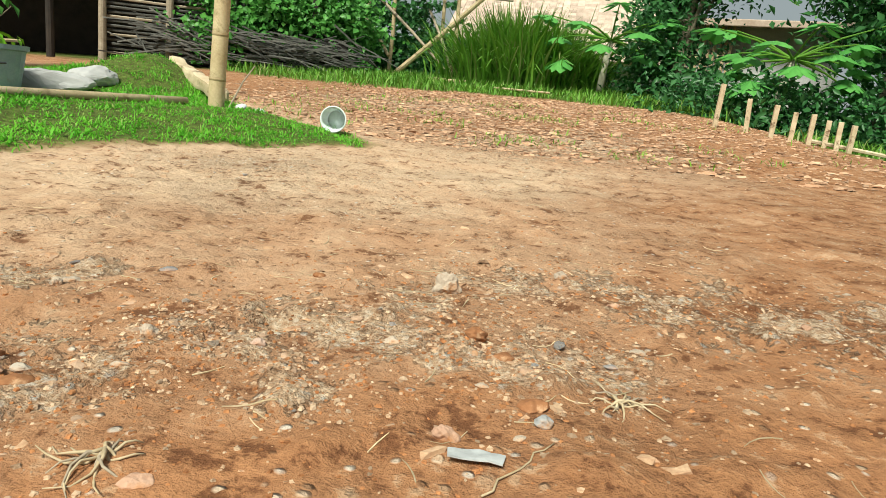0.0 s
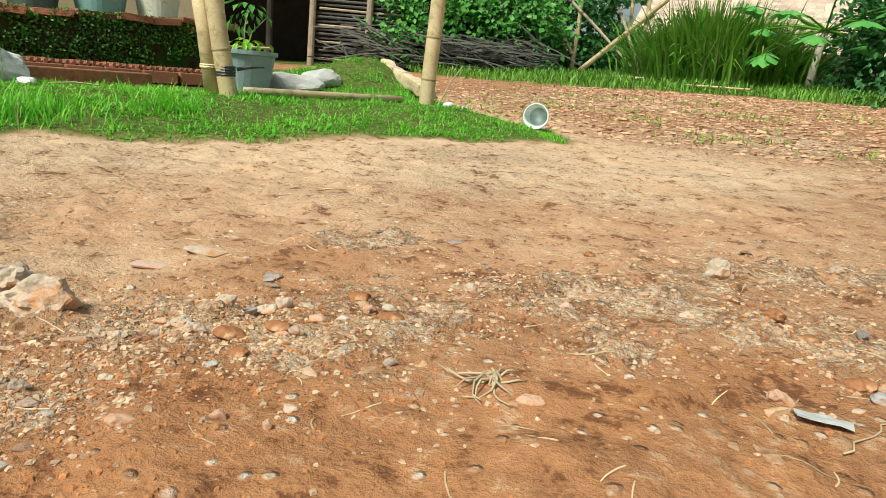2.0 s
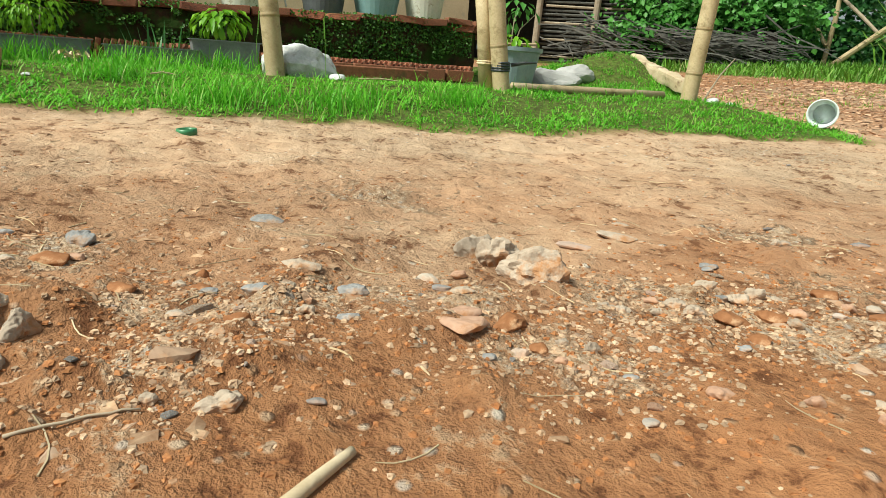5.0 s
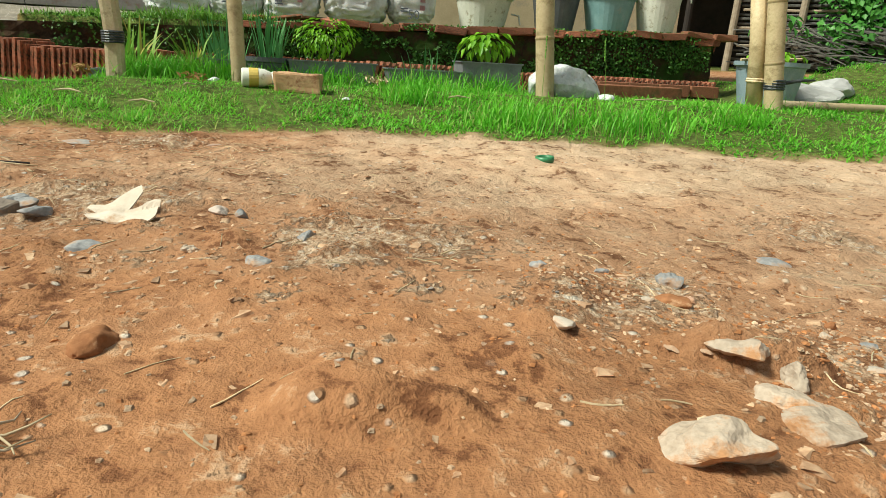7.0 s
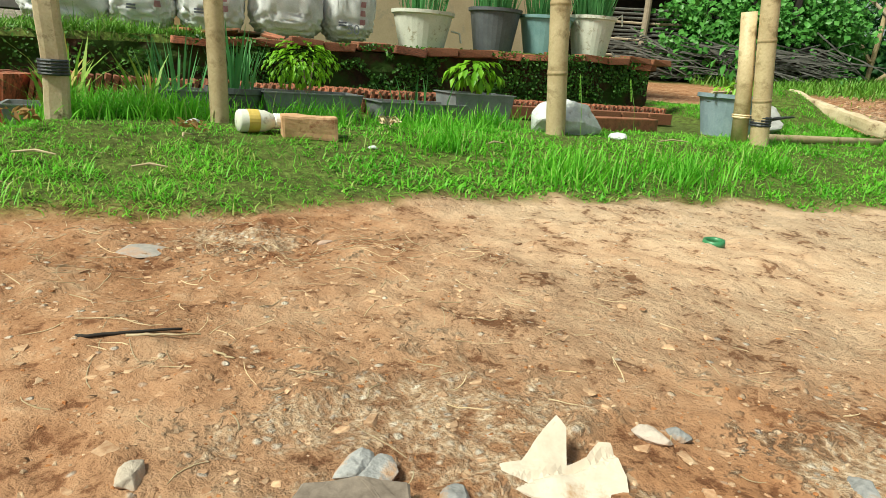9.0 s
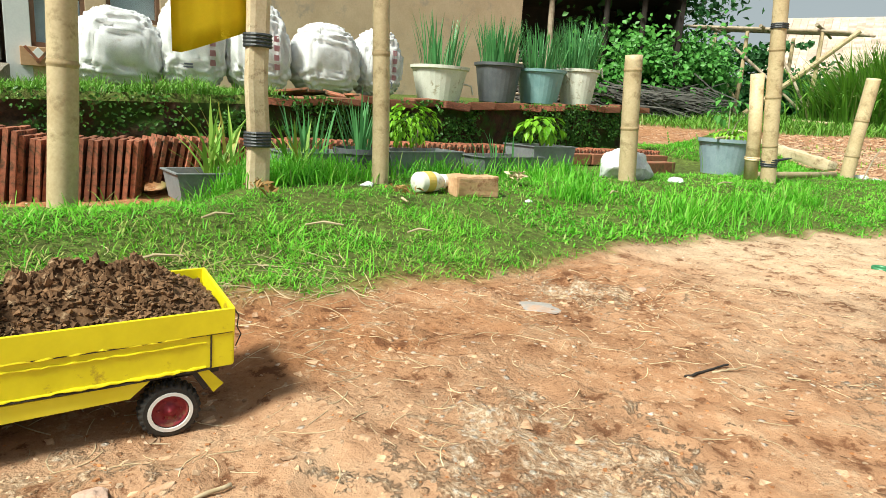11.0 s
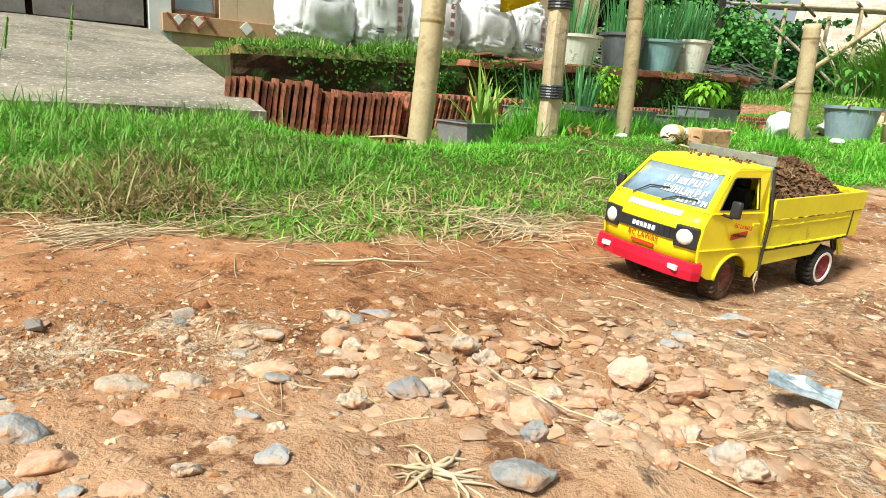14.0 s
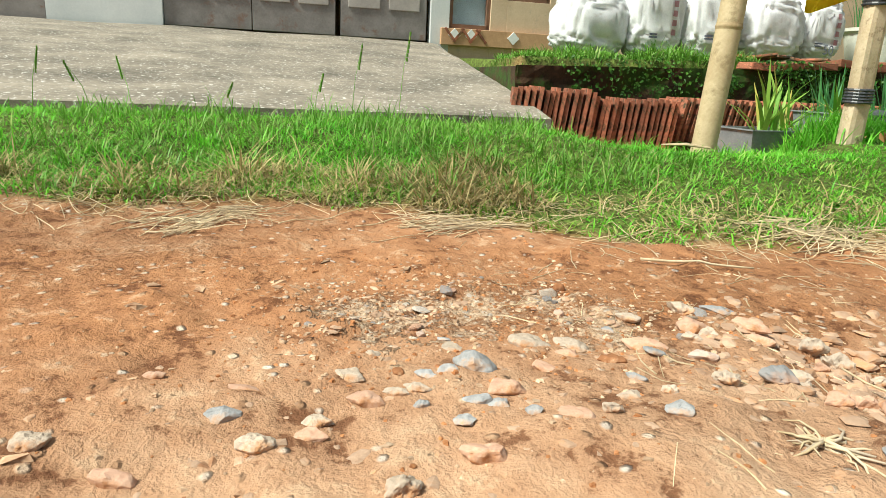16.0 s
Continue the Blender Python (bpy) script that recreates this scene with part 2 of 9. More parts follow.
RUBBER = surface("dusty_tyre_rubber", (0.016, 0.015, 0.014), (0.045, 0.038, 0.03), 20, 160, 0.85, relief=0.3, depth=0.001, spots=(0.17, 0.09, 0.045), spot_scale=26, spot_cut=(0.60, 0.78))
MUDTYRE = surface("mud_dusted_tyre", (0.035, 0.026, 0.018), (0.12, 0.075, 0.042), 22, 160, 0.9, relief=0.3, depth=0.001, spots=(0.22, 0.12, 0.06), spot_scale=22, spot_cut=(0.52, 0.70))
MUDRIM = surface("rusty_red_rim", (0.17, 0.03, 0.026), (0.32, 0.085, 0.055), 26, 150, 0.6, relief=0.3, spots=(0.30, 0.17, 0.09), spot_scale=28, spot_cut=(0.52, 0.66))
RIMRED = surface("dark_red_rim", (0.20, 0.012, 0.022), (0.34, 0.03, 0.045), 24, 150, 0.5, relief=0.2, spots=(0.3, 0.15, 0.08), spot_scale=30)
WHITEPAINT = surface("white_paint", (0.72, 0.72, 0.70), (0.84, 0.84, 0.82), 30, 200, 0.5, relief=0.1)
BLUEGREY = surface("blue_grey_board", (0.10, 0.17, 0.26), (0.20, 0.30, 0.42), 18, 120, 0.5, relief=0.2, spots=(0.45, 0.5, 0.55), spot_scale=20)
GREYSTRIP = surface("grey_clear_strip", (0.16, 0.17, 0.18), (0.30, 0.31, 0.32), 18, 120, 0.25, relief=0.1)
LAMP = surface("headlight_lens", (0.70, 0.70, 0.62), (0.85, 0.85, 0.78), 60, 200, 0.12, relief=0)
SHIELD = surface("windscreen_film", (0.16, 0.25, 0.36), (0.30, 0.40, 0.52), 10, 90, 0.08, relief=0.0, coat=0.6)
LOAD = surface("dark_crumbly_soil", (0.055, 0.028, 0.014), (0.23, 0.13, 0.068), 40, 220, 0.95, relief=0.8, depth=0.004, spots=(0.36, 0.25, 0.15), spot_scale=60, spot_cut=(0.56, 0.68), tone=0.35, island=True, spec=0.2)
BAMBOO = surface("weathered_bamboo", (0.42, 0.31, 0.17), (0.66, 0.54, 0.34), 5, 90, 0.55, relief=0.35, depth=0.003, spots=(0.26, 0.185, 0.09), spot_scale=11, spot_cut=(0.54, 0.68), tone=0.10)
BAMBOO_NODE = surface("bamboo_node", (0.30, 0.21, 0.10), (0.46, 0.36, 0.21), 20, 90, 0.7, relief=0.3)
TIMBER = surface("pale_weathered_timber", (0.42, 0.31, 0.18), (0.68, 0.57, 0.40), 7, 120, 0.8, relief=0.6, depth=0.004, spots=(0.16, 0.095, 0.05), spot_scale=9, spot_cut=(0.56, 0.66))
DRYWOOD = surface("grey_dry_wood", (0.26, 0.20, 0.14), (0.48, 0.40, 0.30), 12, 120, 0.85, relief=0.4, tone=0.15)
STRAW = surface("dry_straw", (0.42, 0.31, 0.17), (0.68, 0.56, 0.38), 30, 100, 0.8, relief=0, tone=0.35, island=True)
TAPE = surface("black_binding_tape", (0.018, 0.02, 0.024), (0.05, 0.055, 0.065), 40, 200, 0.45, relief=0.2)
GRASS = leafy("meadow_grass", (0.075, 0.34, 0.018), (0.28, 0.70, 0.06), (0.60, 0.54, 0.24), 0.93, 0.5, 0.4)
GRASS_DRY = leafy("half_dry_grass", (0.09, 0.27, 0.014), (0.30, 0.54, 0.06), (0.58, 0.48, 0.22), 0.78, 0.55, 0.3)
THATCHGRASS = leafy("bleached_dry_grass", (0.20, 0.15, 0.055), (0.56, 0.46, 0.22), None, 0.95, 0.7, 0.2)
FARGRASS = leafy("far_grass", (0.08, 0.22, 0.02), (0.22, 0.44, 0.06), (0.40, 0.38, 0.18), 0.93)
LEAF = leafy("broad_leaf", (0.05, 0.18, 0.03), (0.15, 0.42, 0.08), None, 0.95, 0.4)
LEAF_BRIGHT = leafy("bright_leaf", (0.10, 0.30, 0.012), (0.28, 0.56, 0.03), None, 0.95, 0.4)
LEAF_DARK = leafy("dark_leaf", (0.02, 0.085, 0.024), (0.07, 0.21, 0.06), None, 0.95, 0.4)
LEEK = leafy("onion_leaf", (0.05, 0.20, 0.06), (0.16, 0.40, 0.14), None, 0.95, 0.4)
IVY = leafy("creeper_leaf", (0.016, 0.06, 0.010), (0.10, 0.26, 0.03), None, 0.95, 0.45)
DRYLEAF = leafy("dry_leaf", (0.20, 0.10, 0.03), (0.42, 0.26, 0.10), None, 0.95, 0.7)
BARK = surface("grey_green_bark", (0.14, 0.12, 0.08), (0.34, 0.30, 0.21), 9, 80, 0.9, relief=0.6, depth=0.01)
TERRACOTTA = surface("old_clay_tile", (0.19, 0.06, 0.034), (0.44, 0.16, 0.085), 12, 120, 0.88, relief=0.5, depth=0.003, spots=(0.045, 0.045, 0.022), spot_scale=8, spot_cut=(0.48, 0.64), tone=0.35)
BRICK = surface("old_brick", (0.15, 0.055, 0.03), (0.36, 0.145, 0.075), 18, 120, 0.9, relief=0.5, depth=0.003, spots=(0.07, 0.085, 0.03), spot_scale=10, spot_cut=(0.54, 0.70), tone=0.2)
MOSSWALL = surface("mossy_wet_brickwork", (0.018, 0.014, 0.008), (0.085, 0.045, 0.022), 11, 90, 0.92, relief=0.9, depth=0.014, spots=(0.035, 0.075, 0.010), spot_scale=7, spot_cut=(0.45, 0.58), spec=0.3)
CONCRETE = surface("stained_concrete", (0.13, 0.112, 0.086), (0.33, 0.292, 0.236), 3.5, 60, 0.92, relief=0.8, depth=0.008, spots=(0.11, 0.10, 0.07), spot_scale=26, spot_cut=(0.55, 0.63))
RAMPSTONE = surface("exposed_aggregate_concrete", (0.085, 0.075, 0.058), (0.32, 0.275, 0.215), 2.6, 34, 0.92, relief=1.0, depth=0.014, spots=(0.62, 0.59, 0.54), spot_scale=50, spot_cut=(0.58, 0.63))
PLASTER = surface("beige_plaster", (0.50, 0.37, 0.24), (0.66, 0.52, 0.36), 3, 60, 0.9, relief=0.2, spots=(0.42, 0.34, 0.26), spot_scale=4)
PALEWALL = surface("pale_blue_plaster", (0.56, 0.60, 0.60), (0.70, 0.73, 0.72), 3, 60, 0.9, relief=0.2)
DOORWOOD = surface("grey_brown_door_wood", (0.16, 0.145, 0.135), (0.28, 0.26, 0.245), 5, 70, 0.6, relief=0.25, spots=(0.20, 0.13, 0.10), spot_scale=7)
DOORPANEL = surface("pale_door_panel", (0.30, 0.27, 0.25), (0.44, 0.41, 0.38), 5, 70, 0.6, relief=0.2)
SACK = surface("white_woven_sack", (0.56, 0.57, 0.58), (0.80, 0.81, 0.82), 10, 160, 0.6, relief=0.5, depth=0.004, spots=(0.42, 0.38, 0.33), spot_scale=8, spot_cut=(0.62, 0.76), tone=0.06)
SACKINK = surface("sack_print", (0.48, 0.24, 0.27), (0.62, 0.40, 0.42), 40, 150, 0.7, relief=0)
SACKINK_DARK = surface("sack_print_dark", (0.10, 0.11, 0.16), (0.22, 0.23, 0.28), 40, 150, 0.7, relief=0)
POT_GREY = surface("dark_grey_plastic", (0.075, 0.082, 0.095), (0.14, 0.15, 0.165), 10, 110, 0.5, relief=0.1, spots=(0.20, 0.17, 0.13), spot_scale=9, spot_cut=(0.6, 0.75))
POT_TRAY = surface("grey_plastic_tray", (0.14, 0.155, 0.165), (0.25, 0.27, 0.28), 10, 110, 0.55, relief=0.1, spots=(0.26, 0.19, 0.12), spot_scale=9, spot_cut=(0.58, 0.72))
POT_TEAL = surface("faded_teal_plastic", (0.16, 0.30, 0.32), (0.27, 0.43, 0.45), 8, 110, 0.5, relief=0.1, spots=(0.36, 0.36, 0.30), spot_scale=9, spot_cut=(0.6, 0.75))
POT_BLUE = surface("blue_grey_plastic", (0.20, 0.28, 0.33), (0.33, 0.42, 0.47), 8, 110, 0.5, relief=0.1, spots=(0.30, 0.28, 0.22), spot_scale=9, spot_cut=(0.6, 0.75))
POT_WHITE = surface("chalky_white_plastic", (0.58, 0.58, 0.50), (0.78, 0.78, 0.70), 8, 110, 0.6, relief=0.15, spots=(0.40, 0.36, 0.26), spot_scale=14, spot_cut=(0.58, 0.66))
WHITEROCK = surface("whitewashed_sack_rock", (0.46, 0.48, 0.48), (0.78, 0.80, 0.80), 9, 80, 0.85, relief=0.6, depth=0.006, spots=(0.30, 0.29, 0.26), spot_scale=10)
SLABSTONE = surface("weathered_slab", (0.12, 0.092, 0.072), (0.29, 0.235, 0.19), 14, 120, 0.85, relief=0.8, depth=0.004, spots=(0.36, 0.22, 0.12), spot_scale=14)
CARD = surface("muddy_cardboard", (0.52, 0.43, 0.34), (0.70, 0.61, 0.51), 9, 120, 0.9, relief=0.2, spots=(0.42, 0.24, 0.12), spot_scale=9)
CLEARPLASTIC = surface("cloudy_white_plastic", (0.60, 0.66, 0.66), (0.78, 0.84, 0.84), 12, 120, 0.3, relief=0.1)
GREYPLASTIC = surface("grey_plastic_scrap", (0.34, 0.35, 0.36), (0.60, 0.61, 0.61), 18, 120, 0.5, relief=0.3)
BLUEPLASTIC = surface("bluish_shredded_plastic", (0.11, 0.14, 0.17), (0.38, 0.42, 0.45), 40, 160, 0.4, relief=0.4)
GREENRING = surface("green_plastic", (0.03, 0.15, 0.06), (0.06, 0.26, 0.11), 20, 120, 0.4, relief=0.1)
SHOP_YELLOW = surface("yellow_cloth", (0.80, 0.58, 0.01), (0.90, 0.68, 0.015), 10, 200, 0.8, relief=0.1)
FARROOF = surface("pale_clay_roof", (0.44, 0.32, 0.245), (0.62, 0.49, 0.40), 5, 30, 0.85, relief=0.2, tone=0.25, island=True)
# dark brown wood taken near black: the open shed's shade is in it
DARKWOOD = surface("near_black_wood", (0.010, 0.008, 0.007), (0.038, 0.028, 0.021), 4, 60, 0.9, relief=0.3, tone=0.2)
THATCH = surface("grey_brushwood", (0.05, 0.05, 0.045), (0.17, 0.165, 0.15), 8, 60, 0.9, relief=0.2, tone=0.3, island=True)
FARGREYWALL = surface("far_grey_wall", (0.36, 0.36, 0.36), (0.52, 0.51, 0.50), 2, 30, 0.9, relief=0.1)
PANE = glass_material("window_glass", (0.85, 0.93, 0.97), 0.05)


# ---- building helpers ----
def mesh_ob(name, bm, material, parent=None, label="", smooth=False):
    me = bpy.data.meshes.new(name)
    bm.normal_update()
    bm.to_mesh(me)
    bm.free()
    if smooth:
        me.polygons.foreach_set("use_smooth", [True] * len(me.polygons))
    me.materials.append(material)
    ob = new(name, me)
    if parent is not None:
        ob.parent = parent
    if label:
        ob["label"] = label
    return ob


def part(name, bm, material, parent, label="", smooth=False):
    """One bmesh as one mesh object under a thing or a part, in the thing's own axes."""
    return mesh_ob(name, bm, material, parent, label, smooth)


def raw(name, verts, faces, material, smooth=False):
    me = bpy.data.meshes.new(name)
    me.from_pydata(verts, [], faces)
    if smooth:
        me.polygons.foreach_set("use_smooth", [True] * len(me.polygons))
    me.materials.append(material)
    return new(name, me)


def thing(name, label, category, m, group="", kind=""):
    ob = new(name)
    ob.empty_display_size = 0.05
    ob.matrix_world = m
    return tagged(ob, label, category, group, kind)


def box(bm, c, s, bevel=0.0, m=None, taper=1.0):
    """A box about c with sides s, its edges rounded by bevel; taper scales its top."""
    made = bmesh.ops.create_cube(bm, size=1.0)["verts"]
    for v in made:
        k = taper if v.co.z > 0 else 1.0
        v.co = Vector((v.co.x * s[0] * k, v.co.y * s[1] * k, v.co.z * s[2]))
    if bevel:
        edges = list({e for v in made for e in v.link_edges})
        made = list({v for f in bmesh.ops.bevel(bm, geom=edges, offset=bevel, segments=2, affect="EDGES", profile=0.6)["faces"] for v in f.verts}
                    | {v for v in made if v.is_valid})
    for v in made:
        v.co = v.co + Vector(c)
        if m is not None:
            v.co = m @ v.co
    return made


def tube(bm, pts, radii, n=10, caps=True):
    """A round bar along points."""
    rings, prev = [], None
    pts = [Vector(p) for p in pts]
    for i, p in enumerate(pts):
        d = (pts[min(i + 1, len(pts) - 1)] - pts[max(i - 1, 0)]).normalized()
        if prev is None:
            side = d.orthogonal().normalized()
        else:
            side = (prev - d * prev.dot(d)).normalized()
        prev = side
        up = d.cross(side)
        r = radii[i] if hasattr(radii, "__len__") else radii
        rings.append([bm.verts.new(p + r * (math.cos(a) * side + math.sin(a) * up)) for a in (2 * math.pi * k / n for k in range(n))])
    for a, b in zip(rings, rings[1:]):
        for k in range(n):
            bm.faces.new((a[k], a[(k + 1) % n], b[(k + 1) % n], b[k]))
    if caps:
        bm.faces.new(rings[0][::-1])
        bm.faces.new(rings[-1])
    return rings


def lathe(bm, profile, n=24, axis="z", c=(0, 0, 0), jitter=0.0, closed=False):
    """A profile of (radius, height) turned round an axis."""
    rings = []
    rng = random.Random(5)
    for r, h in profile:
        ring = []
        for k in range(n):
            a = 2 * math.pi * k / n
            q = r * (1 + rng.uniform(-jitter, jitter))
            x, y = q * math.cos(a), q * math.sin(a)
            p = {"z": (x, y, h), "y": (x, h, y), "x": (h, x, y)}[axis]
            ring.append(bm.verts.new(Vector(p) + Vector(c)))
        rings.append(ring)
    for a, b in zip(rings, rings[1:] + (rings[:1] if closed else [])):
        for k in range(n):
            bm.faces.new((a[k], a[(k + 1) % n], b[(k + 1) % n], b[k]))
    for ring in () if closed else (rings[0][::-1], rings[-1]):
        bm.faces.new(ring)
    bmesh.ops.recalc_face_normals(bm, faces=bm.faces[:])


def sheet(bm, outer, holes, place, thick):
    """A flat outline with holes, laid into space by place(a, b), thickened along the outline's normal."""
    edges = []
    for loop in [outer] + list(holes):
        vs = [bm.verts.new(place(a, b)) for a, b in loop]
        edges += [bm.edges.new((vs[i], vs[(i + 1) % len(vs)])) for i in range(len(vs))]
    got = bmesh.ops.triangle_fill(bm, use_beauty=True, use_dissolve=False, edges=edges)["geom"]
    faces = [f for f in got if isinstance(f, bmesh.types.BMFace)]
    bmesh.ops.recalc_face_normals(bm, faces=faces)
    if thick:
        ext = bmesh.ops.extrude_face_region(bm, geom=faces)["geom"]
        nrm = faces[0].normal.copy()
        for v in (g for g in ext if isinstance(g, bmesh.types.BMVert)):
            v.co -= nrm * thick
        bmesh.ops.recalc_face_normals(bm, faces=bm.faces[:])


def rock_bm(seed, size, points=16, rough=0.10, cuts=2):
    """A broken stone: the hull of scattered points, its faces cut up and worn."""
    rng = random.Random(seed)
    bm = bmesh.new()
    for _ in range(points):
        d = Vector((rng.gauss(0, 1), rng.gauss(0, 1), rng.gauss(0, 1))).normalized() * rng.uniform(0.8, 1.0)
        bm.verts.new((d.x * size[0] / 2, d.y * size[1] / 2, d.z * size[2] / 2))
    got = bmesh.ops.convex_hull(bm, input=bm.verts[:])
    loose = [v for v in bm.verts if not v.link_faces]
    bmesh.ops.delete(bm, geom=loose, context="VERTS")
    for _ in range(cuts):
        bmesh.ops.subdivide_edges(bm, edges=bm.edges[:], cuts=1, use_grid_fill=True, smooth=0.12)
    for _ in range(1 if cuts > 1 else 0):   # worn edges
        bmesh.ops.smooth_vert(bm, verts=bm.verts[:], factor=0.5, use_axis_x=True, use_axis_y=True, use_axis_z=True)
    big = max(size)
    off = Vector((rng.uniform(-50, 50), rng.uniform(-50, 50), rng.uniform(-50, 50)))
    for v in bm.verts:
        q = v.co / big
        d = noise.fractal(q * 4 + off, 1.0, 2.0, 3)
        v.co += v.co.normalized() * d * rough * min(size)
    bmesh.ops.recalc_face_normals(bm, faces=bm.faces[:])
    return bm


# ---- the lie of the land ----
YARD = pose(-4.05, -0.80, 0, 0, 0, 68.72)   # x along the row of posts, y away from the road
YARD_INV = YARD.inverted()
UX, UY = 0.363, 0.9318


def uv_of(x, y):
    dx, dy = x + 4.05, y + 0.80
    return dx * UX + dy * UY, -dx * UY + dy * UX


def xy_of(u, v):
    return -4.05 + u * UX - v * UY, -0.80 + u * UY + v * UX


def lattice(ix, iy, seed):
    h = (ix.astype(np.int64) * 374761393 + iy.astype(np.int64) * 668265263 + seed * 982451653) & 0x7FFFFFFF
    h = ((h ^ (h >> 13)) * 1274126177) & 0x7FFFFFFF
    return ((h ^ (h >> 16)) & 0xFFFF) / 65535.0


def vnoise(x, y, seed=0):
    ix, iy = np.floor(x), np.floor(y)
    fx, fy = x - ix, y - iy
    fx, fy = fx * fx * (3 - 2 * fx), fy * fy * (3 - 2 * fy)
    a, b = lattice(ix, iy, seed), lattice(ix + 1, iy, seed)
    c, d = lattice(ix, iy + 1, seed), lattice(ix + 1, iy + 1, seed)
    return (a * (1 - fx) + b * fx) * (1 - fy) + (c * (1 - fx) + d * fx) * fy - 0.5


def fbm(x, y, octaves=4, seed=0):
    out, amp, f = 0.0, 1.0, 1.0
    for k in range(octaves):
        out = out + amp * vnoise(x * f + 17.3 * k, y * f - 9.1 * k, seed + k)
        amp, f = amp * 0.5, f * 2.03
    return out


def smooth(a, b, x):
    t = np.clip((x - a) / (b - a), 0, 1)
    return t * t * (3 - 2 * t)


# rough rubble patches: x, y, reach
GRAVEL = [(-0.56, 0.83, 0.10), (-0.48, 0.83, 0.12), (-0.59, 0.77, 0.12), (-0.47, 0.92, 0.12), (-0.41, 0.98, 0.10), (-0.46, 0.80, 0.09), (-0.38, 1.13, 0.07),
          (-0.29, 1.20, 0.15), (-0.18, 1.22, 0.15), (-0.17, 1.38, 0.12), (-0.06, 1.53, 0.12), (-0.05, 1.21, 0.06), (0.03, 1.21, 0.10), (0.09, 1.26, 0.12),
          (0.20, 1.58, 0.19), (0.12, 1.62, 0.15), (-0.20, 1.04, 0.07), (0.42, 1.62, 0.24), (0.62, 1.68, 0.22)]
GRAVEL += [(-0.90, 0.31, 0.09), (-0.86, 0.35, 0.10), (-0.83, 0.41, 0.09), (-0.81, 0.47, 0.09), (-0.74, 0.29, 0.09), (-0.74, 0.25, 0.06), (-1.10, 0.28, 0.10),
           (-1.10, 0.17, 0.12), (-0.76, 0.31, 0.06), (-0.73, 0.59, 0.10), (-0.62, 0.56, 0.10), (-0.58, 0.58, 0.07), (-0.61, 0.73, 0.09), (-0.57, 0.81, 0.10),
           (-0.54, 0.58, 0.07), (-0.70, 1.22, 0.12), (-1.24, 0.82, 0.16), (-1.42, 0.0, 0.24), (-1.82, -0.36, 0.26), (-2.6, -0.2, 0.2)]
GRAVEL += [(-3.31, -2.23, 0.12), (-3.34, -2.31, 0.12), (-3.39, -2.40, 0.12), (-3.40, -2.45, 0.10), (-3.23, -2.19, 0.10), (-2.86, -1.80, 0.14), (-2.66, -1.48, 0.18), (-2.3, -1.0, 0.26), (-2.75, -1.95, 0.2), (-0.4, 5.6, 1.6), (-2.4, 7.8, 2.4), (-1.2, 2.6, 0.3)]
# low humps of bare earth: x, y, half length, half width, height, turn in degrees
HUMPS = [(-0.915, 0.222, 0.082, 0.036, 0.028, 51), (-0.755, 0.222, 0.036, 0.022, 0.018, 51), (-0.724, 0.170, 0.032, 0.022, 0.017, 51),
         (-0.708, 0.325, 0.026, 0.018, 0.013, 51), (-0.782, 0.274, 0.022, 0.014, 0.010, 51), (-0.600, 0.324, 0.024, 0.016, 0.010, 51),
         (-0.816, 0.210, 0.024, 0.015, 0.012, 51), (-1.000, -0.186, 0.070, 0.044, 0.026, 60), (-0.958, -0.112, 0.040, 0.026, 0.017, 50),
         (-0.960, 0.162, 0.044, 0.024, 0.014, 51), (-0.736, 0.132, 0.022, 0.015, 0.010, 51), (-2.950, -2.300, 0.20, 0.14, 0.008, 60)]

# where the toy truck stands: place, tilt and heading
TRUCK_AT, TRUCK_TILT, TRUCK_HEAD = (-2.9103, -1.3465, -0.0222), (-2.42, -1.19), 246.81

# bare red earth worn smooth beside the road
TRACK = [(0.5, 1.1), (0.05, 0.85), (-0.35, 0.45), (-0.62, 0.12), (-1.0, -0.25), (-1.45, -0.45)]


def bank_edge(u):
    return -0.90 + 0.10 * smooth(0.2, 1.6, u) - 0.12 * smooth(2.3, 3.4, u) + 0.24 * smooth(-0.55, -1.3, u) + 0.09 * fbm(u * 1.7, u * 0 + 3.0, 3, 5)


def wall_face(u):
    return 0.98 + 0.09 * (u + 0.4)


def ledge(u):
    return 0.42 + 0.034 * u


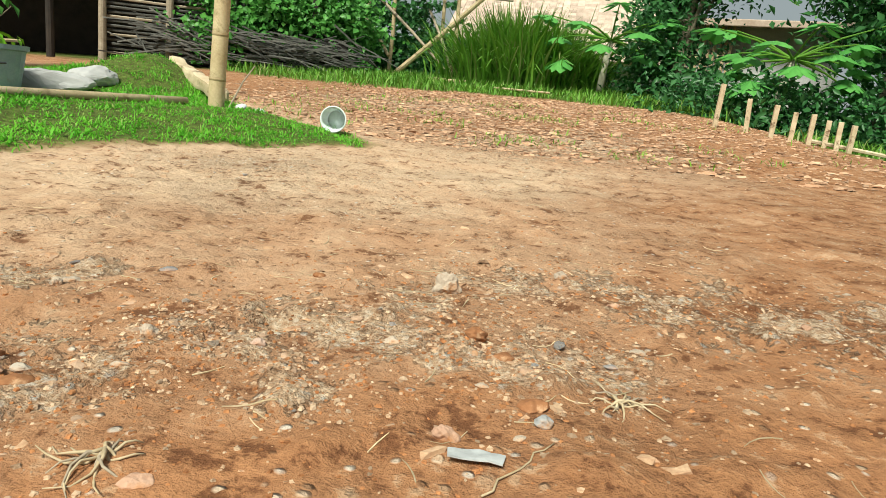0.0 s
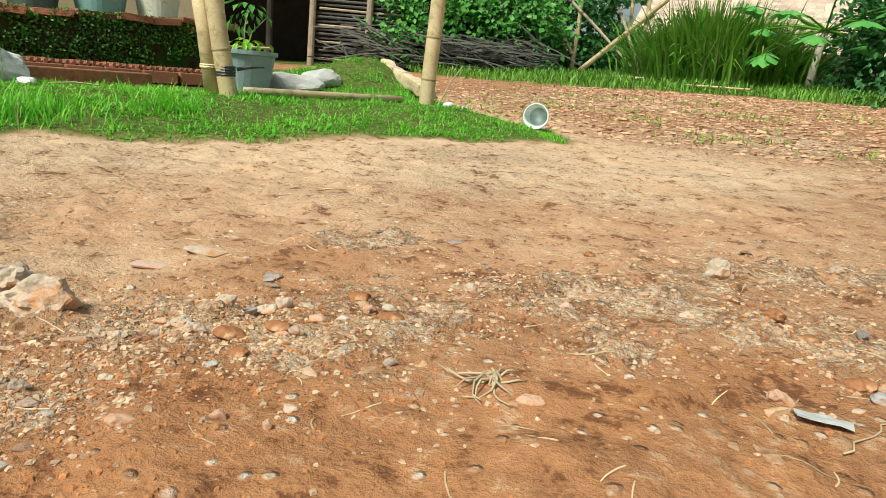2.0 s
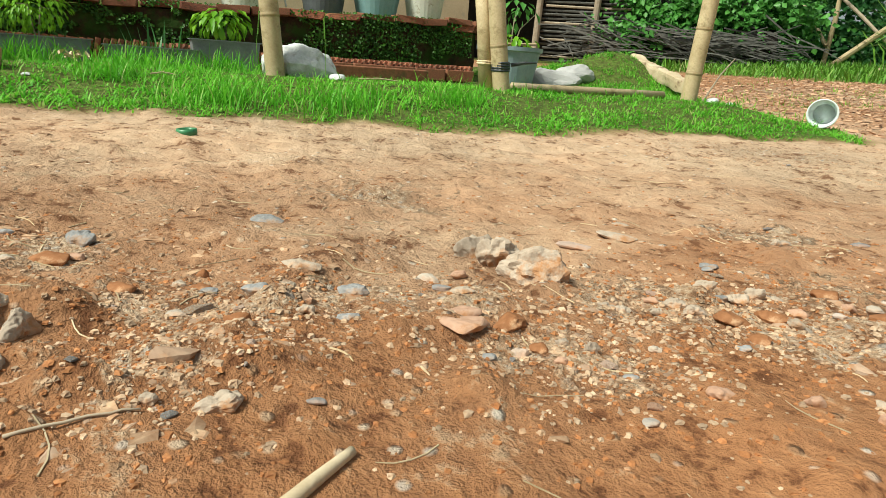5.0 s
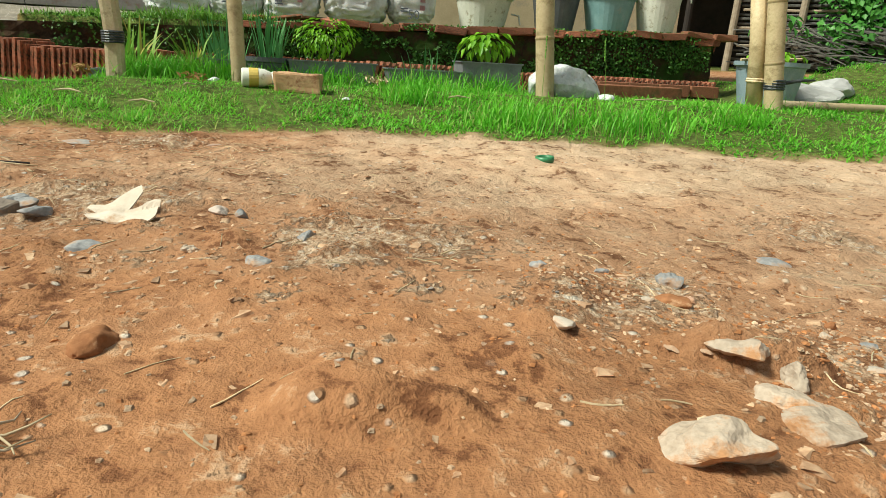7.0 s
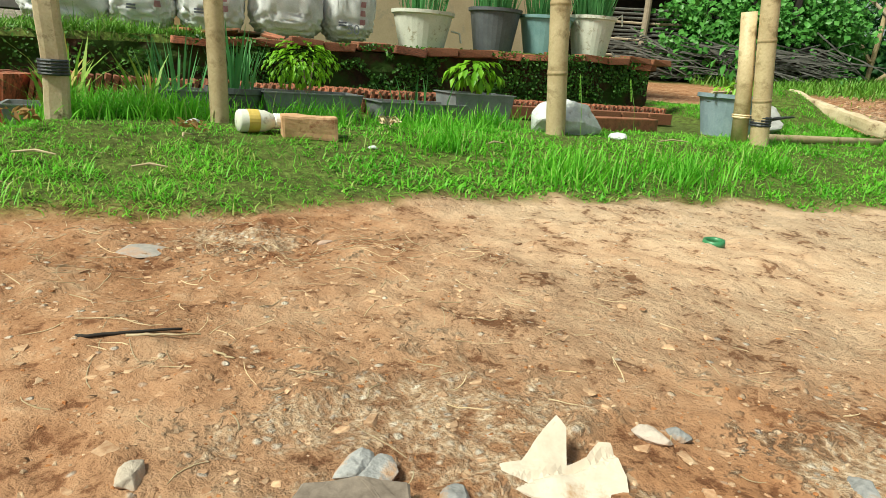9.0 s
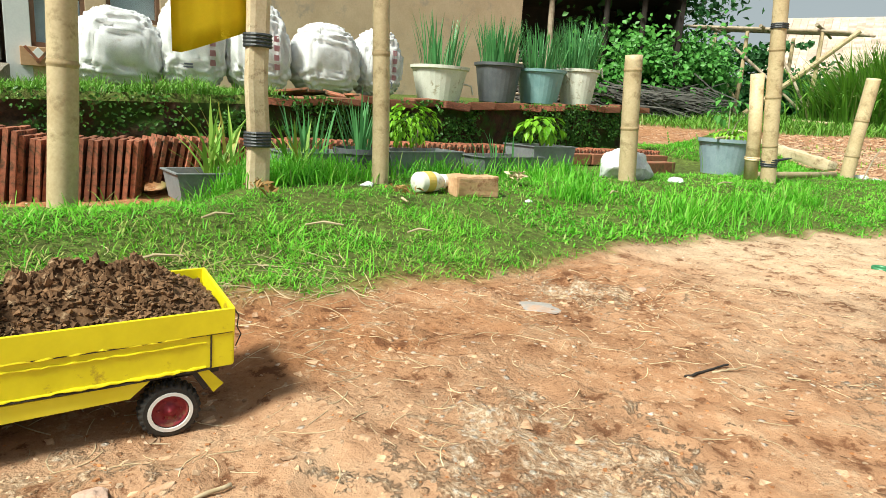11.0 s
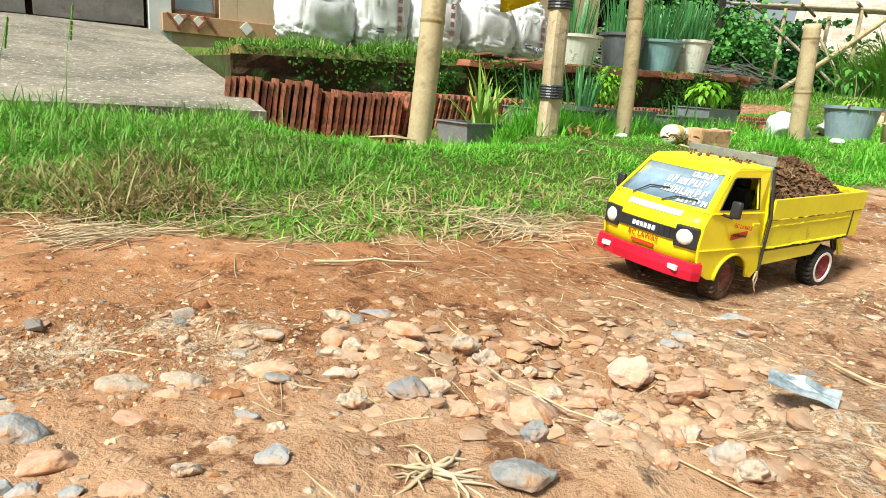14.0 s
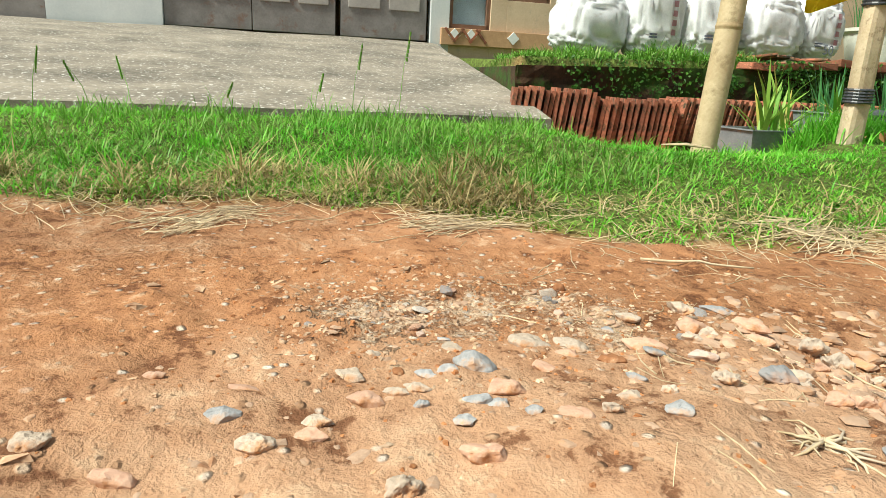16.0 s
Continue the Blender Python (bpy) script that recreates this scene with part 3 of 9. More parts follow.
def land(x, y):
    """Height of the ground, and how far it is turf, gravel and damp track."""
    x, y = np.asarray(x, float), np.asarray(y, float)
    u, v = uv_of(x, y)
    over = v - bank_edge(u)
    end = 5.55 + 0.25 * fbm(v * 2, u * 0, 2, 8)
    inside = smooth(end + 0.5, end - 0.35, u)
    z = 0.110 * smooth(0.0, 0.85, over) * inside + 0.02 * smooth(-0.05, 0.1, over) * inside
    # pit before the stacked tiles
    z = z - (0.15 * smooth(0.0, 0.24, v) + 0.05 * smooth(-0.35, 0.0, v)) * smooth(0.62, 0.36, u) * smooth(-0.60, -0.38, u) * smooth(1.2, 0.95, v)
    # terrace behind its wall, the ramp's bed beside it
    side = u + 0.40 - 0.08 * (v - 0.4)   # off the ramp's edge
    terrace = smooth(0.04, 0.10, v - wall_face(u)) * smooth(4.14, 4.06, u) * smooth(0.0, 0.05, side)
    z = z * (1 - terrace) + terrace * (ledge(u) - 0.005 + 0.02 * np.clip(v - 1.8, 0, 3))
    slope = smooth(0.0, -0.08, side) * smooth(-9.0, -8.0, u)
    z = np.where(slope > 0, z + slope * 0.118 * np.clip(v - 0.45, 0, 3.7), z)
    back = smooth(4.25, 4.6, u) * smooth(0.3, 1.3, v) * smooth(8.0, 7.0, u)
    z = z + 0.10 * back
    # mound by the leaning log
    z = z + 0.20 * np.exp(-(((u - 5.25) / 0.42) ** 2 + ((v - 1.15) / 0.36) ** 2))
    # the road climbs away
    hill = 0.066 * np.clip(y - 4.7, 0, 14) * smooth(4.2, 0.6, x)
    z = np.maximum(z, hill) + 0.2 * np.minimum(z, hill)
    turf = smooth(-0.06, 0.10, over + 0.10 * fbm(x * 6, y * 6, 3, 21)) * smooth(end + 0.12, end - 0.12, u + 0.15 * fbm(x * 5, y * 5, 2, 31))
    farturf = smooth(10.6, 11.6, y + 1.2 * fbm(x * 0.5, y * 0.5, 3, 41)) * smooth(2.4, 0.9, x) + smooth(8.5, 9.5, y + x * 0.2) * smooth(2.0, 3.0, x)
    turf = np.clip(turf + farturf, 0, 1)
    pit = smooth(0.07, 0.18, v) * smooth(-0.48, -0.38, u) * smooth(0.50, 0.42, u) * smooth(0.09, 0.03, v - wall_face(u))
    pit = np.maximum(pit, smooth(0.3, 0.5, v) * smooth(-0.70, -0.60, u) * smooth(-0.26, -0.34, u) * smooth(3.2, 2.6, v))
    turf = turf * (1 - pit)
    gravel = 0.0 * x
    for gx, gy, gr in GRAVEL:
        gravel = np.maximum(gravel, np.exp(-((x - gx) ** 2 + (y - gy) ** 2) / (gr * gr)))
    damp = 0.0 * x
    for (ax, ay), (bx, by) in zip(TRACK, TRACK[1:]):
        t = np.clip(((x - ax) * (bx - ax) + (y - ay) * (by - ay)) / ((bx - ax) ** 2 + (by - ay) ** 2), 0, 1)
        damp = np.maximum(damp, 0.8 * smooth(0.42, 0.16, np.hypot(x - ax - t * (bx - ax), y - ay - t * (by - ay)) + 0.30 * fbm(x * 3, y * 3, 3, 23)))
    rut = smooth(0.30, 0.12, np.abs(v + 1.12 + 0.05 * fbm(u * 1.1, u * 0, 2, 11))) * smooth(0.9, 0.2, u) * 0.75
    damp = np.maximum(damp, rut)
    damp = np.maximum(damp, 0.35 * smooth(0.10, 0.32, fbm(x * 0.9 + 4, y * 0.9, 3, 77)))
    damp = np.maximum(damp, pit)
    loose = smooth(-1.18, -1.5, v + 0.25 * fbm(x * 2.4, y * 2.4, 3, 16)) * smooth(1.4, 0.4, u) * smooth(1.7, 0.7, np.hypot(x + 3.05, y + 2.2) + 0.8 * fbm(x * 1.1, y * 1.1, 3, 17))
    dust = smooth(-3.1, -2.1, v + 0.7 * fbm(x * 1.4, y * 1.4, 3, 15)) * smooth(0.2, 2.4, u + 1.4 * fbm(x * 0.8, y * 0.8, 3, 18)) * smooth(7.5, 5.5, u) * (1 - 0.8 * rut)
    dust = np.maximum(dust, 0.38 * loose)
    damp = damp * (1 - 0.8 * loose)
    road = 1 - turf
    near = smooth(9.0, 4.5, np.hypot(x + 1.7, y))
    z = z + 0.018 * fbm(x * 1.5, y * 1.5, 3, 51) * (0.5 + 0.5 * road)
    z = z + near * road * (0.012 * fbm(x * 7, y * 7, 3, 61) + (0.006 + 0.008 * gravel) * (1 - 0.5 * damp) * fbm(x * 26, y * 26, 3, 71))
    lumps = np.clip(fbm(x * 17, y * 17, 2, 81) - 0.16, 0, 1) * (0.024 + 0.02 * gravel)
    z = z + near * road * lumps
    for hx, hy, la, lb, hh, turn in HUMPS:
        c, s = math.cos(radians(turn)), math.sin(radians(turn))
        a, b = ((x - hx) * c + (y - hy) * s) / la, (-(x - hx) * s + (y - hy) * c) / lb
        r = np.sqrt(a * a + b * b) + 0.22 * fbm(x * 14, y * 14, 2, 91)
        z = z + hh * smooth(1.15, 0.35, r)
    z = z - 0.035 * np.exp(-(((x + 2.955) / 0.07) ** 2 + ((y + 1.965) / 0.055) ** 2)) - 0.02 * np.exp(-(((x + 2.86) / 0.05) ** 2 + ((y + 1.95) / 0.05) ** 2))
    hollow = smooth(0.26, 0.08, np.hypot((x + 2.94) * 0.8 + (y + 1.98) * 0.5, (y + 1.98) * 1.2 - (x + 2.94) * 0.4) + 0.12 * fbm(x * 9, y * 9, 3, 95))
    z = z - 0.022 * hollow
    damp = np.maximum(damp, 0.8 * hollow)
    # wheel tracks pressed flat under the truck
    c, s = math.cos(radians(TRUCK_HEAD)), math.sin(radians(TRUCK_HEAD))
    a, b = (x - TRUCK_AT[0]) * c + (y - TRUCK_AT[1]) * s, -(x - TRUCK_AT[0]) * s + (y - TRUCK_AT[1]) * c
    w = smooth(0.36, 0.22, np.abs(a)) * smooth(0.24, 0.12, np.abs(b))
    z = z * (1 - w) + w * (TRUCK_AT[2] - a * math.sin(radians(TRUCK_TILT[1])) + b * math.sin(radians(TRUCK_TILT[0])) + 0.002 + 0.003 * fbm(x * 22, y * 22, 3, 72))
    return z, turf, gravel * road, damp * road * (1 - 0.55 * gravel), dust * road


GROUND_GRID = []


def make_ground():
    n = 690
    s = np.linspace(-1, 1, n)
    warp = 3.9 * s + 16 * s ** 9 + 1400 * np.sign(s) * np.abs(s) ** 61
    gx, gy = np.meshgrid(-1.75 + warp, -0.35 + warp)
    z, turf, gravel, damp, dust = land(gx.ravel(), gy.ravel())
    GROUND_GRID.extend((-1.75 + warp, -0.35 + warp, z.reshape(n, n)))
    co = np.stack([gx.ravel(), gy.ravel(), z], 1)
    i = np.arange(n * n).reshape(n, n)
    quads = np.stack([i[:-1, :-1], i[:-1, 1:], i[1:, 1:], i[1:, :-1]], -1).reshape(-1, 4)
    me = bpy.data.meshes.new("ground")
    me.vertices.add(len(co))
    me.vertices.foreach_set("co", co.ravel())
    me.loops.add(quads.size)
    me.loops.foreach_set("vertex_index", quads.ravel())
    me.polygons.add(len(quads))
    me.polygons.foreach_set("loop_start", np.arange(0, quads.size, 4))
    me.polygons.foreach_set("use_smooth", np.ones(len(quads), bool))
    me.update(calc_edges=True)
    for name, val in (("turf", turf), ("gravel", gravel), ("damp", damp), ("dust", dust)):
        a = me.attributes.new(name, "FLOAT", "POINT")
        a.data.foreach_set("value", val.astype(np.float32))
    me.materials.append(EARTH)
    return tagged(new("ground", me), "red earth road with pale gravel beside a turf bank", "ground", kind="structure")


make_ground()


def ground_z(x, y):
    """Height of the built ground surface, between its grid points."""
    ax, ay, z = GROUND_GRID
    i = np.clip(np.searchsorted(ax, x) - 1, 0, len(ax) - 2)
    j = np.clip(np.searchsorted(ay, y) - 1, 0, len(ay) - 2)
    a, b = (x - ax[i]) / (ax[i + 1] - ax[i]), (y - ay[j]) / (ay[j + 1] - ay[j])
    return (z[j, i] * (1 - a) + z[j, i + 1] * a) * (1 - b) + (z[j + 1, i] * (1 - a) + z[j + 1, i + 1] * a) * b


def height(x, y):
    return float(ground_z(np.array([x]), np.array([y]))[0])


# ---- blades and leaves ----
def blade_mesh(name, base, lengths, widths, lean, turn, curl, material, keels=None):
    """Bent blades, all in one mesh: base points, lengths, widths, lean from upright, direction, extra droop."""
    n = len(base)
    d = np.stack([np.cos(turn), np.sin(turn), 0 * turn], 1)
    side = np.stack([-np.sin(turn), np.cos(turn), 0 * turn], 1)
    up = np.array([0, 0, 1.0])
    steps = []
    p = base.copy()
    ang = lean.copy()
    for k in range(3):
        steps.append(p.copy())
        seg = (lengths / 3)[:, None]
        p = p + seg * (np.sin(ang)[:, None] * d + np.cos(ang)[:, None] * up)
        ang = ang + curl
    tip = p
    w = widths[:, None]
    co = np.stack([steps[0] - side * w * 0.4, steps[0] + side * w * 0.4, steps[1] - side * w * 0.5, steps[1] + side * w * 0.5,
                   steps[2] - side * w * 0.38, steps[2] + side * w * 0.38, tip], 1).reshape(-1, 3)
    o = np.arange(n)[:, None] * 7
    quads = np.concatenate([o + [0, 1, 3, 2], o + [2, 3, 5, 4]], 1).reshape(-1, 4)
    tris = o + [4, 5, 6]
    idx = np.concatenate([quads.ravel(), tris.ravel()])
    starts = np.concatenate([np.arange(0, quads.size, 4), quads.size + np.arange(0, tris.size, 3)])
    me = bpy.data.meshes.new(name)
    me.vertices.add(len(co))
    me.vertices.foreach_set("co", co.ravel())
    me.loops.add(len(idx))
    me.loops.foreach_set("vertex_index", idx)
    me.polygons.add(len(starts))
    me.polygons.foreach_set("loop_start", starts)
    me.polygons.foreach_set("use_smooth", np.ones(len(starts), bool))
    me.update(calc_edges=True)
    me.materials.append(material)
    return new(name, me)


def leaf_mesh(name, centres, normals, size, material, ratio=0.5, seed=0, parent=None, bend=0.25):
    """Small folded leaves with a pointed outline at given centres, all in one mesh."""
    rng = np.random.default_rng(seed)
    n = len(centres)
    nr = normals / np.maximum(np.linalg.norm(normals, axis=1, keepdims=True), 1e-6)
    a = rng.normal(size=(n, 3))
    a -= (a * nr).sum(1, keepdims=True) * nr
    a /= np.linalg.norm(a, axis=1, keepdims=True)
    b = np.cross(nr, a)
    s = (size * rng.uniform(0.6, 1.3, n))[:, None]
    w = s * ratio
    fold = nr * s * bend
    co = np.stack([centres - a * s * 0.5, centres + b * w * 0.5 + fold * 0.5, centres + a * s * 0.5 - fold * 0.4,
                   centres - b * w * 0.5 + fold * 0.5], 1).reshape(-1, 3)
    o = np.arange(n)[:, None] * 4
    tris = np.concatenate([o + [0, 1, 2], o + [0, 2, 3]], 1).reshape(-1, 3)
    me = bpy.data.meshes.new(name)
    me.vertices.add(len(co))
    me.vertices.foreach_set("co", co.ravel())
    me.loops.add(tris.size)
    me.loops.foreach_set("vertex_index", tris.ravel())
    me.polygons.add(len(tris))
    me.polygons.foreach_set("loop_start", np.arange(0, tris.size, 3))
    me.update(calc_edges=True)
    me.materials.append(material)
    ob = new(name, me)
    if parent is not None:
        ob.parent = parent
    return ob


def turf_area(name, label, count, u0, u1, v0, v1, lo, hi, width, seed, keep=0.55, material=GRASS, flop=0.55):
    rng = np.random.default_rng(seed)
    u, v = rng.uniform(u0, u1, count), rng.uniform(v0, v1, count)
    x, y = xy_of(u, v)
    turf = land(x, y)[1]
    z = ground_z(x, y)
    ok = (turf > rng.uniform(0.15, keep + 0.25, count)) & (rng.random(count) < 0.84 + 1.4 * fbm(x * 11, y * 11, 3, seed + 9) + 0.8 * fbm(x * 3.5, y * 3.5, 2, seed + 5)) & ~((v > 0.34) & (u < 4.2) & (v < wall_face(u) + 0.05)) & ~((u < -0.42) & (v > 0.38)) & ~((u > -0.36) & (u < 0.5) & (v > 0.10) & (v < wall_face(u)))
    x, y, z, u, v = x[ok], y[ok], z[ok], u[ok], v[ok]
    clump = np.clip(0.75 + 1.1 * fbm(x * 4, y * 4, 3, seed) + 1.1 * fbm(x * 15, y * 15, 2, seed + 3), 0.35, 1.6)
    n = len(x)
    length = rng.uniform(lo, hi, n) * clump
    ob = blade_mesh(name, np.stack([x, y, z - 0.004], 1), length, width * rng.uniform(0.7, 1.3, n), np.abs(rng.normal(flop, 0.32, n)),
                    rng.uniform(0, 6.283, n), rng.uniform(0.1, 0.6, n), material)
    return tagged(ob, label, "grass", kind="stuff")


turf_area("bank_grass", "short bright green grass on the bank by the posts", 105000, -3.4, 1.4, -1.05, 0.60, 0.018, 0.044, 0.0032, 3, flop=0.9)
turf_area("far_bank_grass", "short bright green grass farther along the bank", 62000, 1.4, 6.0, -1.05, 0.70, 0.018, 0.044, 0.0056, 23, flop=0.8)
turf_area("tall_grass", "longer coarse grass blades standing over the turf", 12000, -3.2, 6.0, -0.95, 0.50, 0.035, 0.075, 0.0032, 13, flop=0.8)
turf_area("edge_grass", "taller trailing grass along the edge of the bank", 22000, -3.2, 1.2, -1.02, -0.35, 0.02, 0.05, 0.0032, 4, material=GRASS_DRY, flop=0.8)
turf_area("dry_thatch", "bleached matted dry grass hanging over the bank's edge", 11000, -3.6, 0.3, -1.05, -0.64, 0.04, 0.10, 0.0028, 14, keep=0.2, material=THATCHGRASS, flop=1.25)
turf_area("bank_thatch", "dry tangled grass lying among the green on the bank", 24000, -3.8, -0.85, -0.72, -0.36, 0.05, 0.12, 0.0030, 15, keep=0.4, material=THATCHGRASS, flop=1.05)
turf_area("ramp_side_grass", "long grass and weeds along the foot of a concrete ramp", 26000, -3.6, -0.3, -0.62, 0.42, 0.03, 0.085, 0.0030, 5, material=FARGRASS, flop=0.6)
turf_area("mound_grass", "dense green grass on a mound by a leaning log", 22000, 4.4, 6.2, 0.3, 2.0, 0.025, 0.05, 0.0045, 6)
turf_area("terrace_grass", "green grass hanging over the terrace edge", 12000, -0.34, 1.15, 1.0, 1.7, 0.04, 0.10, 0.005, 7, material=FARGRASS)


def seed_stems():
    """A few tall flowering grass stems before the ramp."""
    rng = random.Random(12)
    bm = bmesh.new()
    for u, v, h in [(-2.05, -0.05, 0.22), (-1.92, 0.05, 0.17), (-1.80, -0.02, 0.20), (-1.2, 0.1, 0.26), (-1.32, 0.05, 0.17), (-1.05, 0.1, 0.3), (-2.2, 0.1, 0.16), (-1.6, 0.0, 0.14), (2.45, -0.35, 0.32), (2.75, -0.3, 0.3)]:
        x, y = xy_of(u, v)
        z = height(x, y)
        dx, dy = rng.uniform(-0.10, 0.10), rng.uniform(-0.10, 0.10)
        tube(bm, [(x, y, z), (x + dx * 0.4, y + dy * 0.4, z + h * 0.6), (x + dx, y + dy, z + h)], [0.0012, 0.0009, 0.0006], 5)
        for k in range(7):
            t = 0.7 + 0.3 * k / 7
            box(bm, (x + dx * t, y + dy * t, z + h * t), (0.005, 0.004, 0.011), 0)
    return tagged(mesh_ob("seed_stems", bm, FARGRASS), "tall flowering grass stems on the bank", "grass", kind="stuff")


seed_stems()


# ---- the toy truck ----
def wheel(truck, x, y, ring, steer=0.0):
    """A toy wheel on the axle at x, its outer face away from the truck's middle."""
    s = 1 if y > 0 else -1
    r, w = 0.0385, 0.030
    hub = new("wheel")
    hub.parent = truck
    hub.matrix_local = pose(x, y, r, 0, 0, steer + (0 if s > 0 else 180))
    bm = bmesh.new()
    prof = [(0.0245, -w / 2), (r - 0.004, -w / 2), (r - 0.0008, -w / 2 + 0.003), (r, -w / 2 + 0.005), (r, -0.0012), (r, 0.0012), (r, w / 2 - 0.005), (r - 0.0008, w / 2 - 0.003), (r - 0.004, w / 2), (0.026, w / 2), (0.0240, w / 2 - 0.003), (0.0235, 0)]
    lathe(bm, prof, 104, "y")
    for v in bm.verts:   # tread moulded in two staggered rows
        q = math.hypot(v.co.x, v.co.z)
        if q > r - 0.001:
            step = int(round(math.atan2(v.co.z, v.co.x) / (2 * math.pi) * 104)) + (2 if v.co.y > 0 else 0)
            f = (q + (0.0019 if step % 4 < 2 else -0.0008)) / q
            v.co.x, v.co.z = v.co.x * f, v.co.z * f
    part("tyre", bm, RUBBER if ring else MUDTYRE, hub, "black rubber tyre dusted with earth")
    bm = bmesh.new()
    lathe(bm, [(0.0238, -0.012), (0.0238, w / 2 - 0.003), (0.0215, w / 2 - 0.0015), (0.0200, w / 2 - 0.007), (0.0090, w / 2 - 0.010), (0.0080, w / 2 - 0.004), (0.0030, w / 2 - 0.003), (0.0028, w / 2 - 0.001)], 28, "y")
    for k in range(6):
        a = k * math.pi / 3
        tube(bm, [(0.0142 * math.cos(a), w / 2 - 0.011, 0.0142 * math.sin(a)), (0.0142 * math.cos(a), w / 2 - 0.0072, 0.0142 * math.sin(a))], 0.0021, 6)
    part("rim", bm, RIMRED if ring else MUDRIM, hub, "dark red wheel rim", True)
    if ring:
        bm = bmesh.new()
        lathe(bm, [(0.0242, w / 2 - 0.002), (0.0242, w / 2 + 0.0006), (0.0290, w / 2 + 0.0006), (0.0294, w / 2 - 0.002)], 36, "y", closed=True)
        part("white_ring", bm, WHITEPAINT, hub, "white painted ring")


def text_part(parent, body, size, m, material, name, label):
    cu = bpy.data.curves.new(name, "FONT")
    cu.body, cu.size, cu.extrude = body, size, 0.0003
    ob = bpy.data.objects.new(name, cu)
    scene.collection.objects.link(ob)
    me = bpy.data.meshes.new_from_object(ob)
    bpy.data.objects.remove(ob)
    me.materials.append(material)
    made = new(name, me)
    made.parent = parent
    made.matrix_local = m
    made["label"] = label


def body_shape(p):
    """The body's true proportions over its wheels: short nose, low cab, the bed's tail a little high."""
    x = p[0] * (0.925 if p[0] > 0 else 0.975)
    z = p[2] * 0.92 if p[2] < 0.163 else 0.150 + (p[2] - 0.163) * 0.74
    z += 0.6 * max(0.0, p[2] - 0.235) + 0.048 * max(0.0, 0.060 - x)
    return Vector((x, p[1], z))


def under_truck(x, y):
    c, s = math.cos(radians(TRUCK_HEAD)), math.sin(radians(TRUCK_HEAD))
    dx, dy = x - TRUCK_AT[0], y - TRUCK_AT[1]
    return abs(dx * c + dy * s) < 0.24 and abs(dy * c - dx * s) < 0.125


